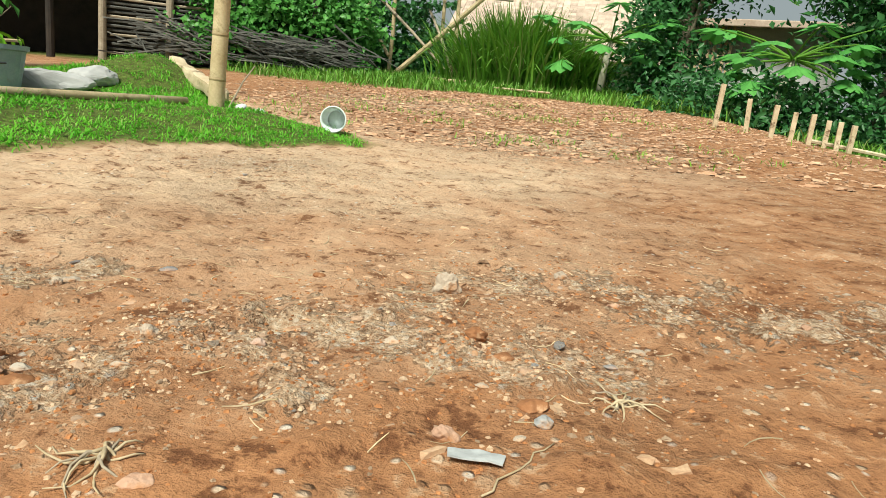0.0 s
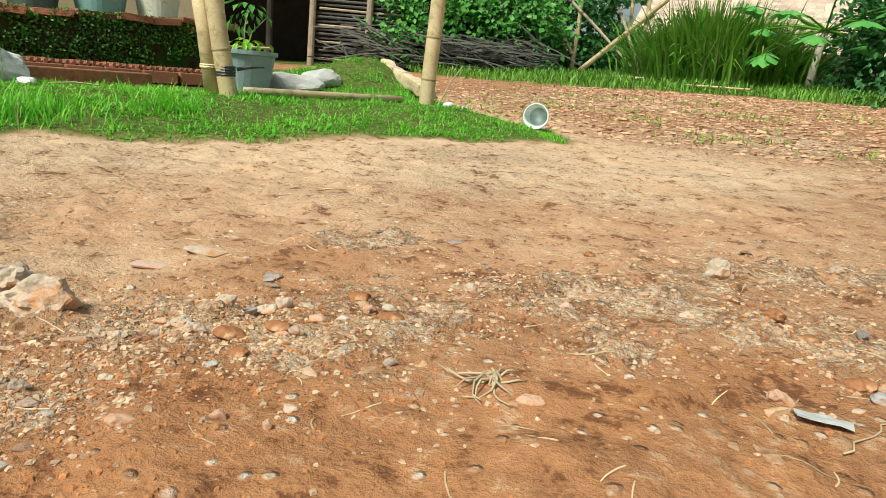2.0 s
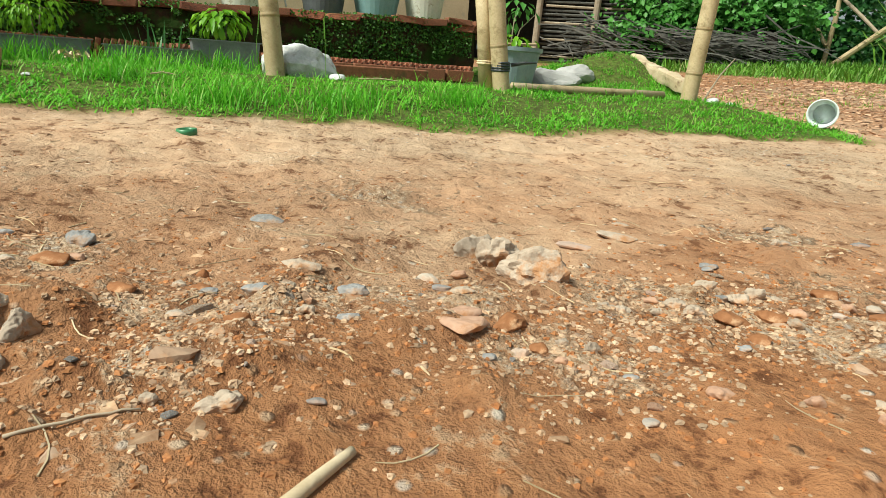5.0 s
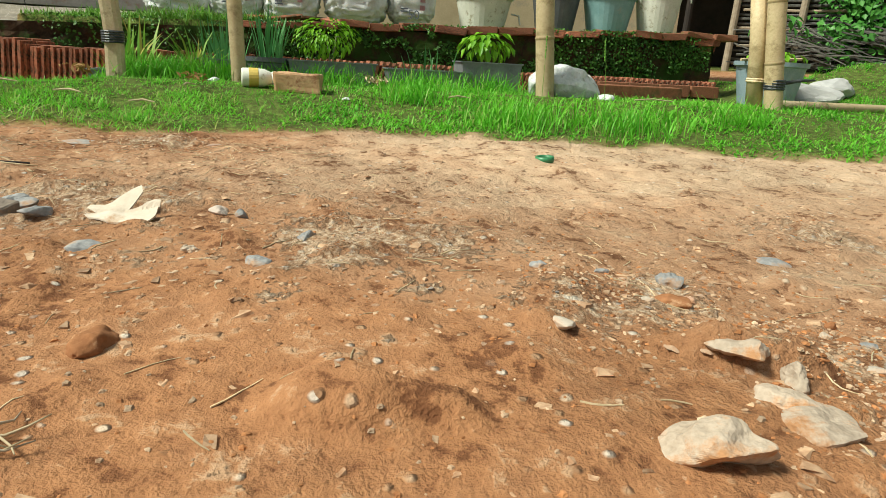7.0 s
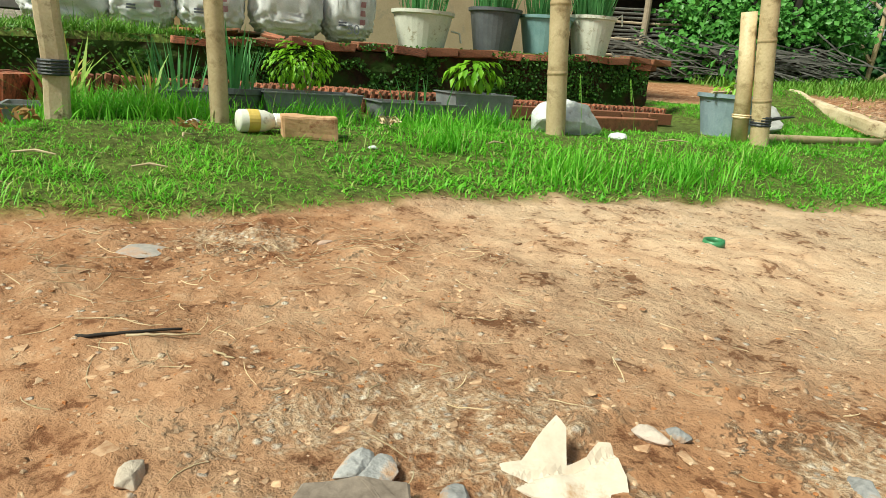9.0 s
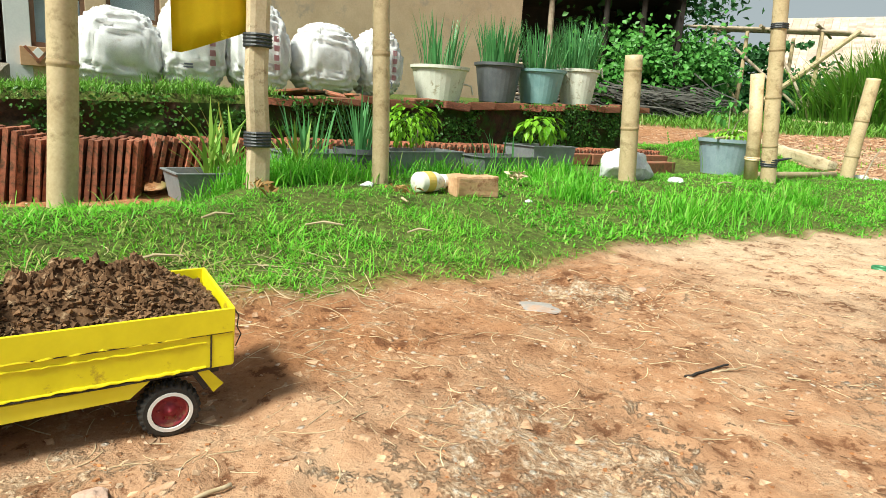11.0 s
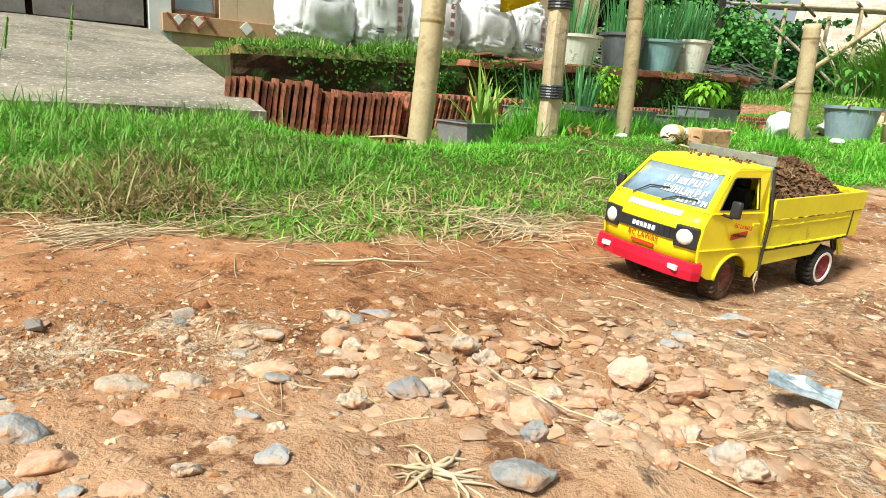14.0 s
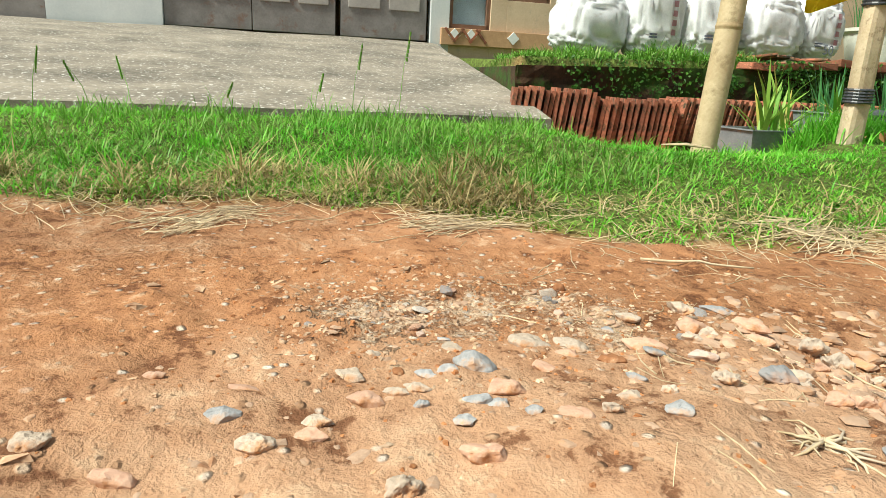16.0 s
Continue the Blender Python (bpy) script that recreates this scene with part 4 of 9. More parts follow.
def make_truck():
    T = thing("toy_truck", "bright yellow toy pickup truck, red bumper, loaded with soil", "toy truck",
              TRUCK_POSE)
    W = 0.098   # half width over the sides
    # side panels with a wheel arch and an open window; a: forward, b: up
    arch = [(0.15 + 0.047 * math.cos(a), 0.041 + 0.047 * math.sin(a)) for a in np.linspace(math.pi * 0.98, 0.02 * math.pi, 15)]
    outer = [(0.068, 0.056), (0.086, 0.040)] + [(max(p[0], 0.103), p[1]) for p in arch] + [(0.212, 0.046), (0.246, 0.062), (0.252, 0.104), (0.248, 0.140), (0.236, 0.160), (0.176, 0.239), (0.160, 0.2445), (0.070, 0.2445)]
    win = [(0.104, 0.166), (0.214, 0.166), (0.176, 0.228), (0.168, 0.232), (0.104, 0.232)]

    def lean(b):   # the sides draw in towards the roof
        return W - 0.016 * max(0.0, (b - 0.145) / 0.10)

    for s in (1, -1):
        bm = bmesh.new()
        sheet(bm, outer, [win], lambda a, b: Vector((a, s * lean(b), b)), 0.0)
        ext = bmesh.ops.solidify(bm, geom=bm.faces[:], thickness=0.0035 * (1 if s > 0 else 1))
        bmesh.ops.recalc_face_normals(bm, faces=bm.faces[:])
        side = part("cab_side", bm, YELLOW, T, "yellow painted cab side with an open window")
        bm = bmesh.new()   # door outline groove, raised belt and handle
        tube(bm, [(0.090, s * (lean(0.16) + 0.0012), 0.160), (0.232, s * (lean(0.16) + 0.0012), 0.160)], 0.0016, 6)
        tube(bm, [(0.074, s * (W + 0.0008), 0.098), (0.249, s * (W + 0.0008), 0.098)], 0.0013, 6)
        part("belt_line", bm, YELLOW, side)
        bm = bmesh.new()
        box(bm, (0.108, s * (W + 0.0014), 0.140), (0.020, 0.003, 0.0042), 0.001)
        part("door_handle", bm, YELLOW_OLD, side)
        bm = bmesh.new()   # rim of the wheel arch
        tube(bm, [(p[0], s * (W + 0.001), p[1]) for p in arch], 0.0030, 8)
        part("arch_lip", bm, YELLOW, side, smooth=True)
        bm = bmesh.new()   # window rubber
        ring = [(a, s * (lean(b) + 0.0006), b) for a, b in win + win[:1]]
        tube(bm, ring, 0.0013, 6, False)
        part("window_rubber", bm, BLACK, side)
        bm = bmesh.new()   # mirror on a stalk
        box(bm, (0.203, s * 0.1155, 0.174), (0.010, 0.016, 0.034), 0.004)
        tube(bm, [(0.207, s * 0.092, 0.160), (0.204, s * 0.112, 0.157), (0.203, s * 0.114, 0.166)], 0.0026, 6)
        part("wing_mirror", bm, BLACK, T, "black wing mirror", True)
        bm = bmesh.new()   # seats
        box(bm, (0.115, s * 0.042, 0.125), (0.055, 0.060, 0.020), 0.006)
        box(bm, (0.090, s * 0.042, 0.165), (0.018, 0.058, 0.075), 0.007, pose(0, 0, 0))
        box(bm, (0.084, s * 0.042, 0.213), (0.014, 0.032, 0.020), 0.005)
        part("seat", bm, BLACK, T)
        bm = bmesh.new()   # mud flap behind the rear wheel
        sheet(bm, [(-0.200, 0.092), (-0.186, 0.092), (-0.212, 0.048), (-0.226, 0.060)], [], lambda a, b: Vector((a, s * 0.092, b)), 0.0)
        bmesh.ops.solidify(bm, geom=bm.faces[:], thickness=0.003)
        flap = part("mud_flap", bm, YELLOW_OLD, T, "torn yellow mud flap")
        bm = bmesh.new()
        sheet(bm, [(-0.196, 0.090), (-0.178, 0.090), (-0.200, 0.052), (-0.216, 0.062)], [], lambda a, b: Vector((a, s * 0.086, b)), 0.0)
        bmesh.ops.solidify(bm, geom=bm.faces[:], thickness=0.003)
        part("flap_backing", bm, BLACK, flap)
        # bed side: a proud top board over an inset panel, then the bright skirt
        bm = bmesh.new()
        box(bm, (-0.086, s * 0.0985, 0.1675), (0.304, 0.0045, 0.042), 0.001)
        bside = part("bed_side", bm, YELLOW_OLD, T, "yellow brushed wooden bed side")
        bm = bmesh.new()
        box(bm, (-0.070, s * 0.0965, 0.1195), (0.272, 0.0042, 0.054), 0.0012)
        part("lower_panel", bm, YELLOW_OLD, bside)
        bm = bmesh.new()
        box(bm, (-0.222, s * 0.0970, 0.120), (0.030, 0.0045, 0.056), 0.0012)
        part("end_panel", bm, YELLOW_OLD, bside)
        rng = random.Random(40 + s)
        for z, tk in ((0.146, 0.0017), (0.134, 0.0013), (0.0945, 0.0020)):
            bm = bmesh.new()
            pts = [(0.064 - 0.0085 * k, s * (0.0993 + rng.uniform(-0.0008, 0.0004)), z + rng.uniform(-0.0012, 0.0012)) for k in range(32)]
            tube(bm, pts, [tk * rng.uniform(0.5, 1.5) for _ in pts], 6)
            part("paint_ridge", bm, YELLOW_OLD, bside)
        bm = bmesh.new()
        tube(bm, [(0.064, s * 0.0985, 0.0915), (-0.09, s * 0.0988, 0.0900), (-0.205, s * 0.0985, 0.0915)], 0.0020, 6)
        tube(bm, [(-0.2065, s * 0.0990, 0.0935), (-0.2065, s * 0.0990, 0.144)], 0.0012, 6)
        tube(bm, [(0.064, s * 0.0992, 0.1462), (-0.06, s * 0.0994, 0.1452), (-0.14, s * 0.0992, 0.1460), (-0.235, s * 0.0992, 0.1462)], 0.0011, 6)
        part("black_seam", bm, DARKSEAM, bside)
        bm = bmesh.new()
        sheet(bm, [(0.064, 0.0865), (0.064, 0.0610), (-0.103, 0.0640), (-0.128, 0.0865)], [], lambda a, b: Vector((a, s * 0.0960, b)), 0.0)
        bmesh.ops.solidify(bm, geom=bm.faces[:], thickness=0.003)
        part("skirt", bm, YELLOW_NEW, T, "bright yellow lower skirt")
        wheel(T, 0.142, s * 0.078, False, 12.0)
        wheel(T, -0.15, s * 0.082, True)
        bm = bmesh.new()
        box(bm, (-0.15, s * 0.05, 0.040), (0.02, 0.05, 0.014), 0.003)
        part("axle", bm, BLACK, T)

    # front: lower face, slanted screen frame, roof
    bm = bmesh.new()
    prof = [(0.247, 0.058), (0.2535, 0.100), (0.2500, 0.140), (0.2380, 0.1605)]
    cols = np.linspace(-1, 1, 11)
    grid = [[bm.verts.new((px + 0.010 * (1 - c * c) - 0.004 * abs(c) ** 6, c * (W - 0.001), pz)) for c in cols] for px, pz in prof]
    for r0, r1 in zip(grid, grid[1:]):
        for i in range(10):
            bm.faces.new((r0[i], r0[i + 1], r1[i + 1], r1[i]))
    bmesh.ops.recalc_face_normals(bm, faces=bm.faces[:])
    bmesh.ops.solidify(bm, geom=bm.faces[:], thickness=0.003)
    front = part("front_panel", bm, YELLOW, T, "yellow front panel", True)
    bm = bmesh.new()   # soft reflection under the screen, painted on as a white strip
    strip = [[bm.verts.new((0.2500 - 0.0120 * h + 0.010 * (1 - c * c) + 0.0016, c * (W - 0.001), 0.140 + 0.0205 * h + 0.001)) for c in np.linspace(-0.50, 0.58, 9)] for h in (0.28, 0.5, 0.74)]
    for r0, r1 in zip(strip, strip[1:]):
        for i in range(8):
            bm.faces.new((r0[i], r0[i + 1], r1[i + 1], r1[i]))
    bmesh.ops.recalc_face_normals(bm, faces=bm.faces[:])
    bmesh.ops.solidify(bm, geom=bm.faces[:], thickness=0.0008)
    part("pale_strip", bm, WHITEMARK, front)

    def screen(a, b, off=0.0):   # a across, b from the foot of the screen (0) to the roof (1)
        x = 0.2385 - 0.0605 * b + 0.009 * (1 - a * a)
        z = 0.1605 + 0.0795 * b
        half = (W - 0.003) - 0.016 * b
        return Vector((x + off * 0.79, a * half, z + off * 0.6))

    bm = bmesh.new()
    n = 10
    for lo, hi in ((0.0, 0.07), (0.92, 1.0)):
        for i in range(n):
            a0, a1 = -1 + 2 * i / n, -1 + 2 * (i + 1) / n
            bm.faces.new([bm.verts.new(screen(*q)) for q in ((a0, lo), (a1, lo), (a1, hi), (a0, hi))])
    for a0, a1 in ((-1.0, -0.92), (0.92, 1.0)):
        bm.faces.new([bm.verts.new(screen(*q)) for q in ((a0, 0.07), (a1, 0.07), (a1, 0.92), (a0, 0.92))])
    bmesh.ops.remove_doubles(bm, verts=bm.verts[:], dist=0.0002)
    bmesh.ops.recalc_face_normals(bm, faces=bm.faces[:])
    bmesh.ops.solidify(bm, geom=bm.faces[:], thickness=0.003)
    part("screen_frame", bm, YELLOW, T)
    bm = bmesh.new()
    for i in range(n):
        a0, a1 = -0.925 + 1.85 * i / n, -0.925 + 1.85 * (i + 1) / n
        bm.faces.new([bm.verts.new(screen(a, b, -0.0012)) for a, b in ((a0, 0.065), (a1, 0.065), (a1, 0.925), (a0, 0.925))])
    bmesh.ops.remove_doubles(bm, verts=bm.verts[:], dist=0.0002)
    bmesh.ops.solidify(bm, geom=bm.faces[:], thickness=0.0015)
    glass = part("windscreen", bm, SHIELD, T, "reflective bluish windscreen with white lettering", True)
    rng = random.Random(7)
    for row, (b0, a0, a1, h) in enumerate([(0.74, 0.30, 0.82, 0.15), (0.51, -0.14, 0.66, 0.18), (0.27, -0.10, 0.74, 0.19), (0.10, 0.34, 0.80, 0.13)]):
        bm = bmesh.new()   # unreadable white words as strokes
        a = a0
        while a < a1:
            w = rng.uniform(0.05, 0.10)
            g = rng.choice((0.0, 0.4, 0.82)) * h
            for (qa, qb, qc, qd) in ((a, b0, a + 0.044, b0 + h * rng.uniform(0.8, 1.05)), (a + w, b0 + (0 if g < h * 0.5 else h * 0.4), a + w + 0.040, b0 + h), (a, b0 + g, a + w, b0 + g + 0.052)):
                bm.faces.new([bm.verts.new(screen(p, q, 0.0006)) for p, q in ((qa, qb), (qc, qb), (qc, qd), (qa, qd))])
            a += w + rng.uniform(0.050, 0.075)
        bmesh.ops.solidify(bm, geom=bm.faces[:], thickness=0.0003)
        part("white_lettering", bm, WHITEMARK, glass)
    for a0, a1, bb in ((0.55, -0.08, 0.30), (-0.10, -0.72, 0.16)):
        bm = bmesh.new()
        tube(bm, [screen(a0 * -1, 0.03, 0.003), screen((a0 + (a1 - a0) * 0.35) * -1, bb * 0.8 + 0.06, 0.004), screen(a1 * -1, bb + 0.05, 0.0035)], 0.0016, 6)
        part("wiper", bm, BLACK, T, "black windscreen wiper")

    bm = bmesh.new()   # roof shell, rounded at its edges
    rows = []
    for xx, zz in ((0.181, 0.2385), (0.174, 0.2440), (0.158, 0.2475), (0.115, 0.2490), (0.080, 0.2485), (0.069, 0.2455)):
        rows.append([bm.verts.new((xx + 0.008 * (1 - c * c) * (1 if xx > 0.15 else 0), c * (W - 0.015), zz - 0.0055 * abs(c) ** 8)) for c in np.linspace(-1, 1, 13)])
    for r0, r1 in zip(rows, rows[1:]):
        for i in range(12):
            bm.faces.new((r0[i], r0[i + 1], r1[i + 1], r1[i]))
    bmesh.ops.recalc_face_normals(bm, faces=bm.faces[:])
    bmesh.ops.solidify(bm, geom=bm.faces[:], thickness=0.004)
    roof = part("roof", bm, YELLOW, T, "yellow cab roof with crumbs of soil", True)
    bm = bmesh.new()
    rng = random.Random(3)
    for _ in range(46):
        px, py = rng.uniform(0.072, 0.135) if rng.random() < 0.8 else rng.uniform(0.10, 0.16), rng.uniform(-0.075, 0.075)
        d = rng.uniform(0.0014, 0.0042)
        box(bm, (px, py, 0.2492 + d * 0.3), (d, d * rng.uniform(0.6, 1.4), d * 0.7), 0)
    part("soil_layer", bm, LOAD, roof)["kind"] = "stuff"
    bm = bmesh.new()   # cab back with a small window
    sheet(bm, [(-W + 0.004, 0.050), (W - 0.004, 0.050), (W - 0.004, 0.15), (W - 0.018, 0.246), (-W + 0.018, 0.246), (-W + 0.004, 0.15)],
          [[(-0.055, 0.18), (0.055, 0.18), (0.05, 0.225), (-0.05, 0.225)]], lambda a, b: Vector((0.0705, a, b)), 0.0)
    bmesh.ops.solidify(bm, geom=bm.faces[:], thickness=0.003)
    part("cab_back", bm, YELLOW_OLD, T)
    bm = bmesh.new()
    box(bm, (0.16, 0, 0.098), (0.170, 0.180, 0.008), 0.001)
    box(bm, (0.212, 0, 0.143), (0.040, 0.176, 0.040), 0.006)
    part("dashboard", bm, BLACK, T, "dark cab floor and dashboard")
    bm = bmesh.new()
    ring = [Vector((0.176 + 0.008 * math.sin(a), 0.042 + 0.022 * math.cos(a), 0.172 + 0.020 * math.sin(a))) for a in np.linspace(0, 2 * math.pi, 19)]
    tube(bm, ring, 0.0022, 6, False)
    tube(bm, [(0.176, 0.042, 0.172), (0.205, 0.042, 0.150)], 0.003, 6)
    part("steering_wheel", bm, BLACK, T)

    bm = bmesh.new()   # bumper: a red channel across the nose, wrapped round the corners
    pts = [(0.240, W + 0.002, 0.062), (0.254, W - 0.003, 0.062), (0.263, 0.055, 0.062), (0.266, 0, 0.062), (0.263, -0.055, 0.062), (0.254, -W + 0.003, 0.062), (0.240, -W - 0.002, 0.062)]
    last = None
    for p in pts:
        out = Vector((1, 0, 0)) if abs(p[1]) < W - 0.01 else Vector((0.75 if abs(p[1]) < W else 0.35, math.copysign(0.66, p[1]), 0)).normalized()
        q = [Vector(p) + out * o + Vector((0, 0, h)) for o, h in ((0.000, -0.0165), (0.005, -0.015), (0.007, 0.0), (0.005, 0.013), (-0.001, 0.0155), (-0.008, 0.0))]
        vs = [bm.verts.new(c) for c in q]
        if last:
            for i in range(6):
                bm.faces.new((last[i], last[(i + 1) % 6], vs[(i + 1) % 6], vs[i]))
        else:
            bm.faces.new(vs)
        last = vs
    bm.faces.new(last[::-1])
    bmesh.ops.recalc_face_normals(bm, faces=bm.faces[:])
    bumper = part("bumper", bm, RED, T, "scuffed red front bumper")
    for s in (1, -1):
        bm = bmesh.new()
        box(bm, (0.2665, s * 0.066, 0.063), (0.006, 0.024, 0.009), 0.0015, Matrix.Translation((0.2685, s * 0.066, 0)) @ pose(0, 0, 0, 0, 0, -s * 12) @ Matrix.Translation((-0.2685, -s * 0.066, 0)))
        part("indicator", bm, LAMP, bumper)
    # black mask with the lamps and the grille between them
    def nose(y, z):
        c = y / W
        return 0.2535 + 0.010 * (1 - c * c) - 0.004 * abs(c) ** 6 - 0.0035 * abs(z - 0.1) / 0.04

    bm = bmesh.new()
    for i in range(12):
        y0, y1 = -0.060 + 0.120 * i / 12, -0.060 + 0.120 * (i + 1) / 12
        box(bm, (nose((y0 + y1) / 2, 0.115) + 0.0022, (y0 + y1) / 2, 0.1165), (0.006, 0.0101, 0.019), 0)
    grille = part("grille", bm, BLACK, T, "black grille with a row of pale marks")
    bm = bmesh.new()
    for k in range(6):
        y = 0.020 - 0.008 * k
        box(bm, (nose(y, 0.117) + 0.0058, y, 0.1168), (0.0014, 0.0055, 0.0085), 0)
        box(bm, (nose(y, 0.117) + 0.0064, y + 0.0004, 0.1168), (0.0012, 0.0064, 0.0022), 0)
    part("pale_mark", bm, WHITEMARK, grille)
    text_part(T, "RC LAWAS", 0.0125, Matrix.Translation((nose(0, 0.1) * 0.925 + 0.0012, -0.031, 0.0865)) @ Euler((radians(90), 0, radians(90))).to_matrix().to_4x4(), REDMARK, "nose_lettering", "red lettering on the nose")
    bm = bmesh.new()
    box(bm, (nose(0, 0.09) + 0.0005, 0.0, 0.0855), (0.0020, 0.046, 0.006), 0)
    part("red_badge", bm, REDMARK, front)
    for s in (1, -1):
        bm = bmesh.new()
        y = s * 0.0745
        box(bm, (nose(y, 0.115) + 0.0005, y, 0.1165), (0.009, 0.038, 0.037), 0.003, Matrix.Translation((0.25, y, 0)) @ pose(0, 0, 0, 0, 0, s * 14) @ Matrix.Translation((-0.25, -y, 0)))
        mask = part("lamp_mask", bm, BLACK, T, "black headlight surround")
        bm = bmesh.new()
        lathe(bm, [(0.0005, 0.0064), (0.006, 0.0060), (0.011, 0.0042), (0.0138, 0.0010), (0.0138, -0.004)], 22, "x")
        for v in bm.verts:
            v.co = Matrix.Translation((nose(y, 0.115) + 0.004, y, 0.1165)) @ pose(0, 0, 0, 0, 0, s * 14) @ v.co
        part("headlight", bm, LAMP, mask, "round pale headlight", True)
    # writing on the doors
    for s in (1, -1):
        rot = Euler((radians(90), 0, radians(180 if s > 0 else 0))).to_matrix().to_4x4()
        at = Vector((0.170 if s > 0 else 0.132, s * (W + 0.0009), 0.137))
        m = Matrix.Translation(body_shape(at)) @ rot @ pose(0, 0, 0, 0, 0, -9)
        text_part(T, "RC LAWAS", 0.0100, m, REDMARK, "door_lettering", "red lettering on the door")
        bm = bmesh.new()
        box(bm, (0.150, s * (W + 0.0006), 0.1215), (0.046, 0.0008, 0.0100), 0.0003, Matrix.Translation((0.15, 0, 0.1215)) @ pose(0, 0, 0, 0, 7, 0) @ Matrix.Translation((-0.15, 0, -0.1215)))
        badge = part("door_badge", bm, REDMARK, T, "red badge with small marks")
        bm = bmesh.new()
        for k in range(7):
            box(bm, (0.168 - 0.0058 * k, s * (W + 0.0013), 0.1215 - 0.0007 * (k - 3)), (0.0036, 0.0006, 0.0042), 0)
        part("badge_mark", bm, DARKSEAM, badge)
    # bed: floor, tailgate, headboard, chassis
    bm = bmesh.new()
    box(bm, (-0.086, 0, 0.098), (0.300, 0.188, 0.008), 0.001)
    part("bed_floor", bm, YELLOW_OLD, T)
    bm = bmesh.new()
    box(bm, (-0.236, 0, 0.141), (0.005, 0.196, 0.094), 0.001)
    part("tailgate", bm, YELLOW_OLD, T, "yellow tailgate")
    bm = bmesh.new()
    box(bm, (0.0645, 0, 0.172), (0.005, 0.190, 0.150), 0.001, taper=0.86)
    hb = part("headboard", bm, BLUEGREY, T, "blue painted headboard behind the cab")
    bm = bmesh.new()
    box(bm, (0.0655, 0, 0.2535), (0.003, 0.170, 0.012), 0.001, Matrix.Translation((0.0655, 0, 0.25)) @ pose(0, 0, 0, 0, 14, 0) @ Matrix.Translation((-0.0655, 0, -0.25)))
    part("clear_strip", bm, GREYSTRIP, hb, "grey translucent strip on the headboard")
    bm = bmesh.new()
    tube(bm, [(0.068, W + 0.001, 0.050), (0.0685, W + 0.0015, 0.150), (0.0690, W - 0.012, 0.244)], 0.0026, 6)
    part("black_joint", bm, DARKSEAM, T, "black joint between cab and bed")
    bm = bmesh.new()
    tube(bm, [(0.068, -W - 0.001, 0.050), (0.0685, -W - 0.0015, 0.150), (0.0690, -W + 0.012, 0.244)], 0.0026, 6)
    part("black_joint", bm, DARKSEAM, T, "black joint between cab and bed")
    bm = bmesh.new()
    for s in (1, -1):
        box(bm, (-0.03, s * 0.040, 0.072), (0.40, 0.014, 0.030), 0.002)
    box(bm, (-0.02, 0, 0.060), (0.14, 0.09, 0.030), 0.004)
    box(bm, (-0.228, 0, 0.087), (0.012, 0.16, 0.012), 0.002)
    tube(bm, [(-0.15, -0.08, 0.040), (-0.15, 0.08, 0.040)], 0.007, 8)
    tube(bm, [(0.15, -0.08, 0.040), (0.15, 0.08, 0.040)], 0.006, 8)
    part("chassis", bm, BLACK, T, "black chassis and axles")
    bm = bmesh.new()   # straw rope hanging at the cab's corner
    tube(bm, [(0.074, W + 0.003, 0.052), (0.071, W + 0.004, 0.038), (0.073, W + 0.003, 0.024), (0.069, W + 0.005, 0.014)], [0.0022, 0.0016, 0.0014, 0.0008], 6)
    tube(bm, [(0.075, W + 0.003, 0.048), (0.079, W + 0.003, 0.036), (0.076, W + 0.004, 0.028)], [0.002, 0.0014, 0.0007], 6)
    part("straw_cord", bm, STRAW, T)
    bm = bmesh.new()   # loose wire on the tailgate
    tube(bm, [(-0.240, 0.090, 0.18), (-0.247, 0.085, 0.165), (-0.243, 0.092, 0.150), (-0.250, 0.088, 0.135), (-0.242, 0.090, 0.118)], 0.0010, 5)
    part("wire", bm, BLACK, T)
    for ob in T.children_recursive:
        if ob.type == "MESH" and ob.parent.name.split(".")[0] != "wheel":
            if "_lettering" in ob.name and ob.parent == T:
                continue
            for v in ob.data.vertices:
                v.co = body_shape(v.co)
    return T


TRUCK_POSE = pose(*TRUCK_AT, *TRUCK_TILT, TRUCK_HEAD)
truck = make_truck()


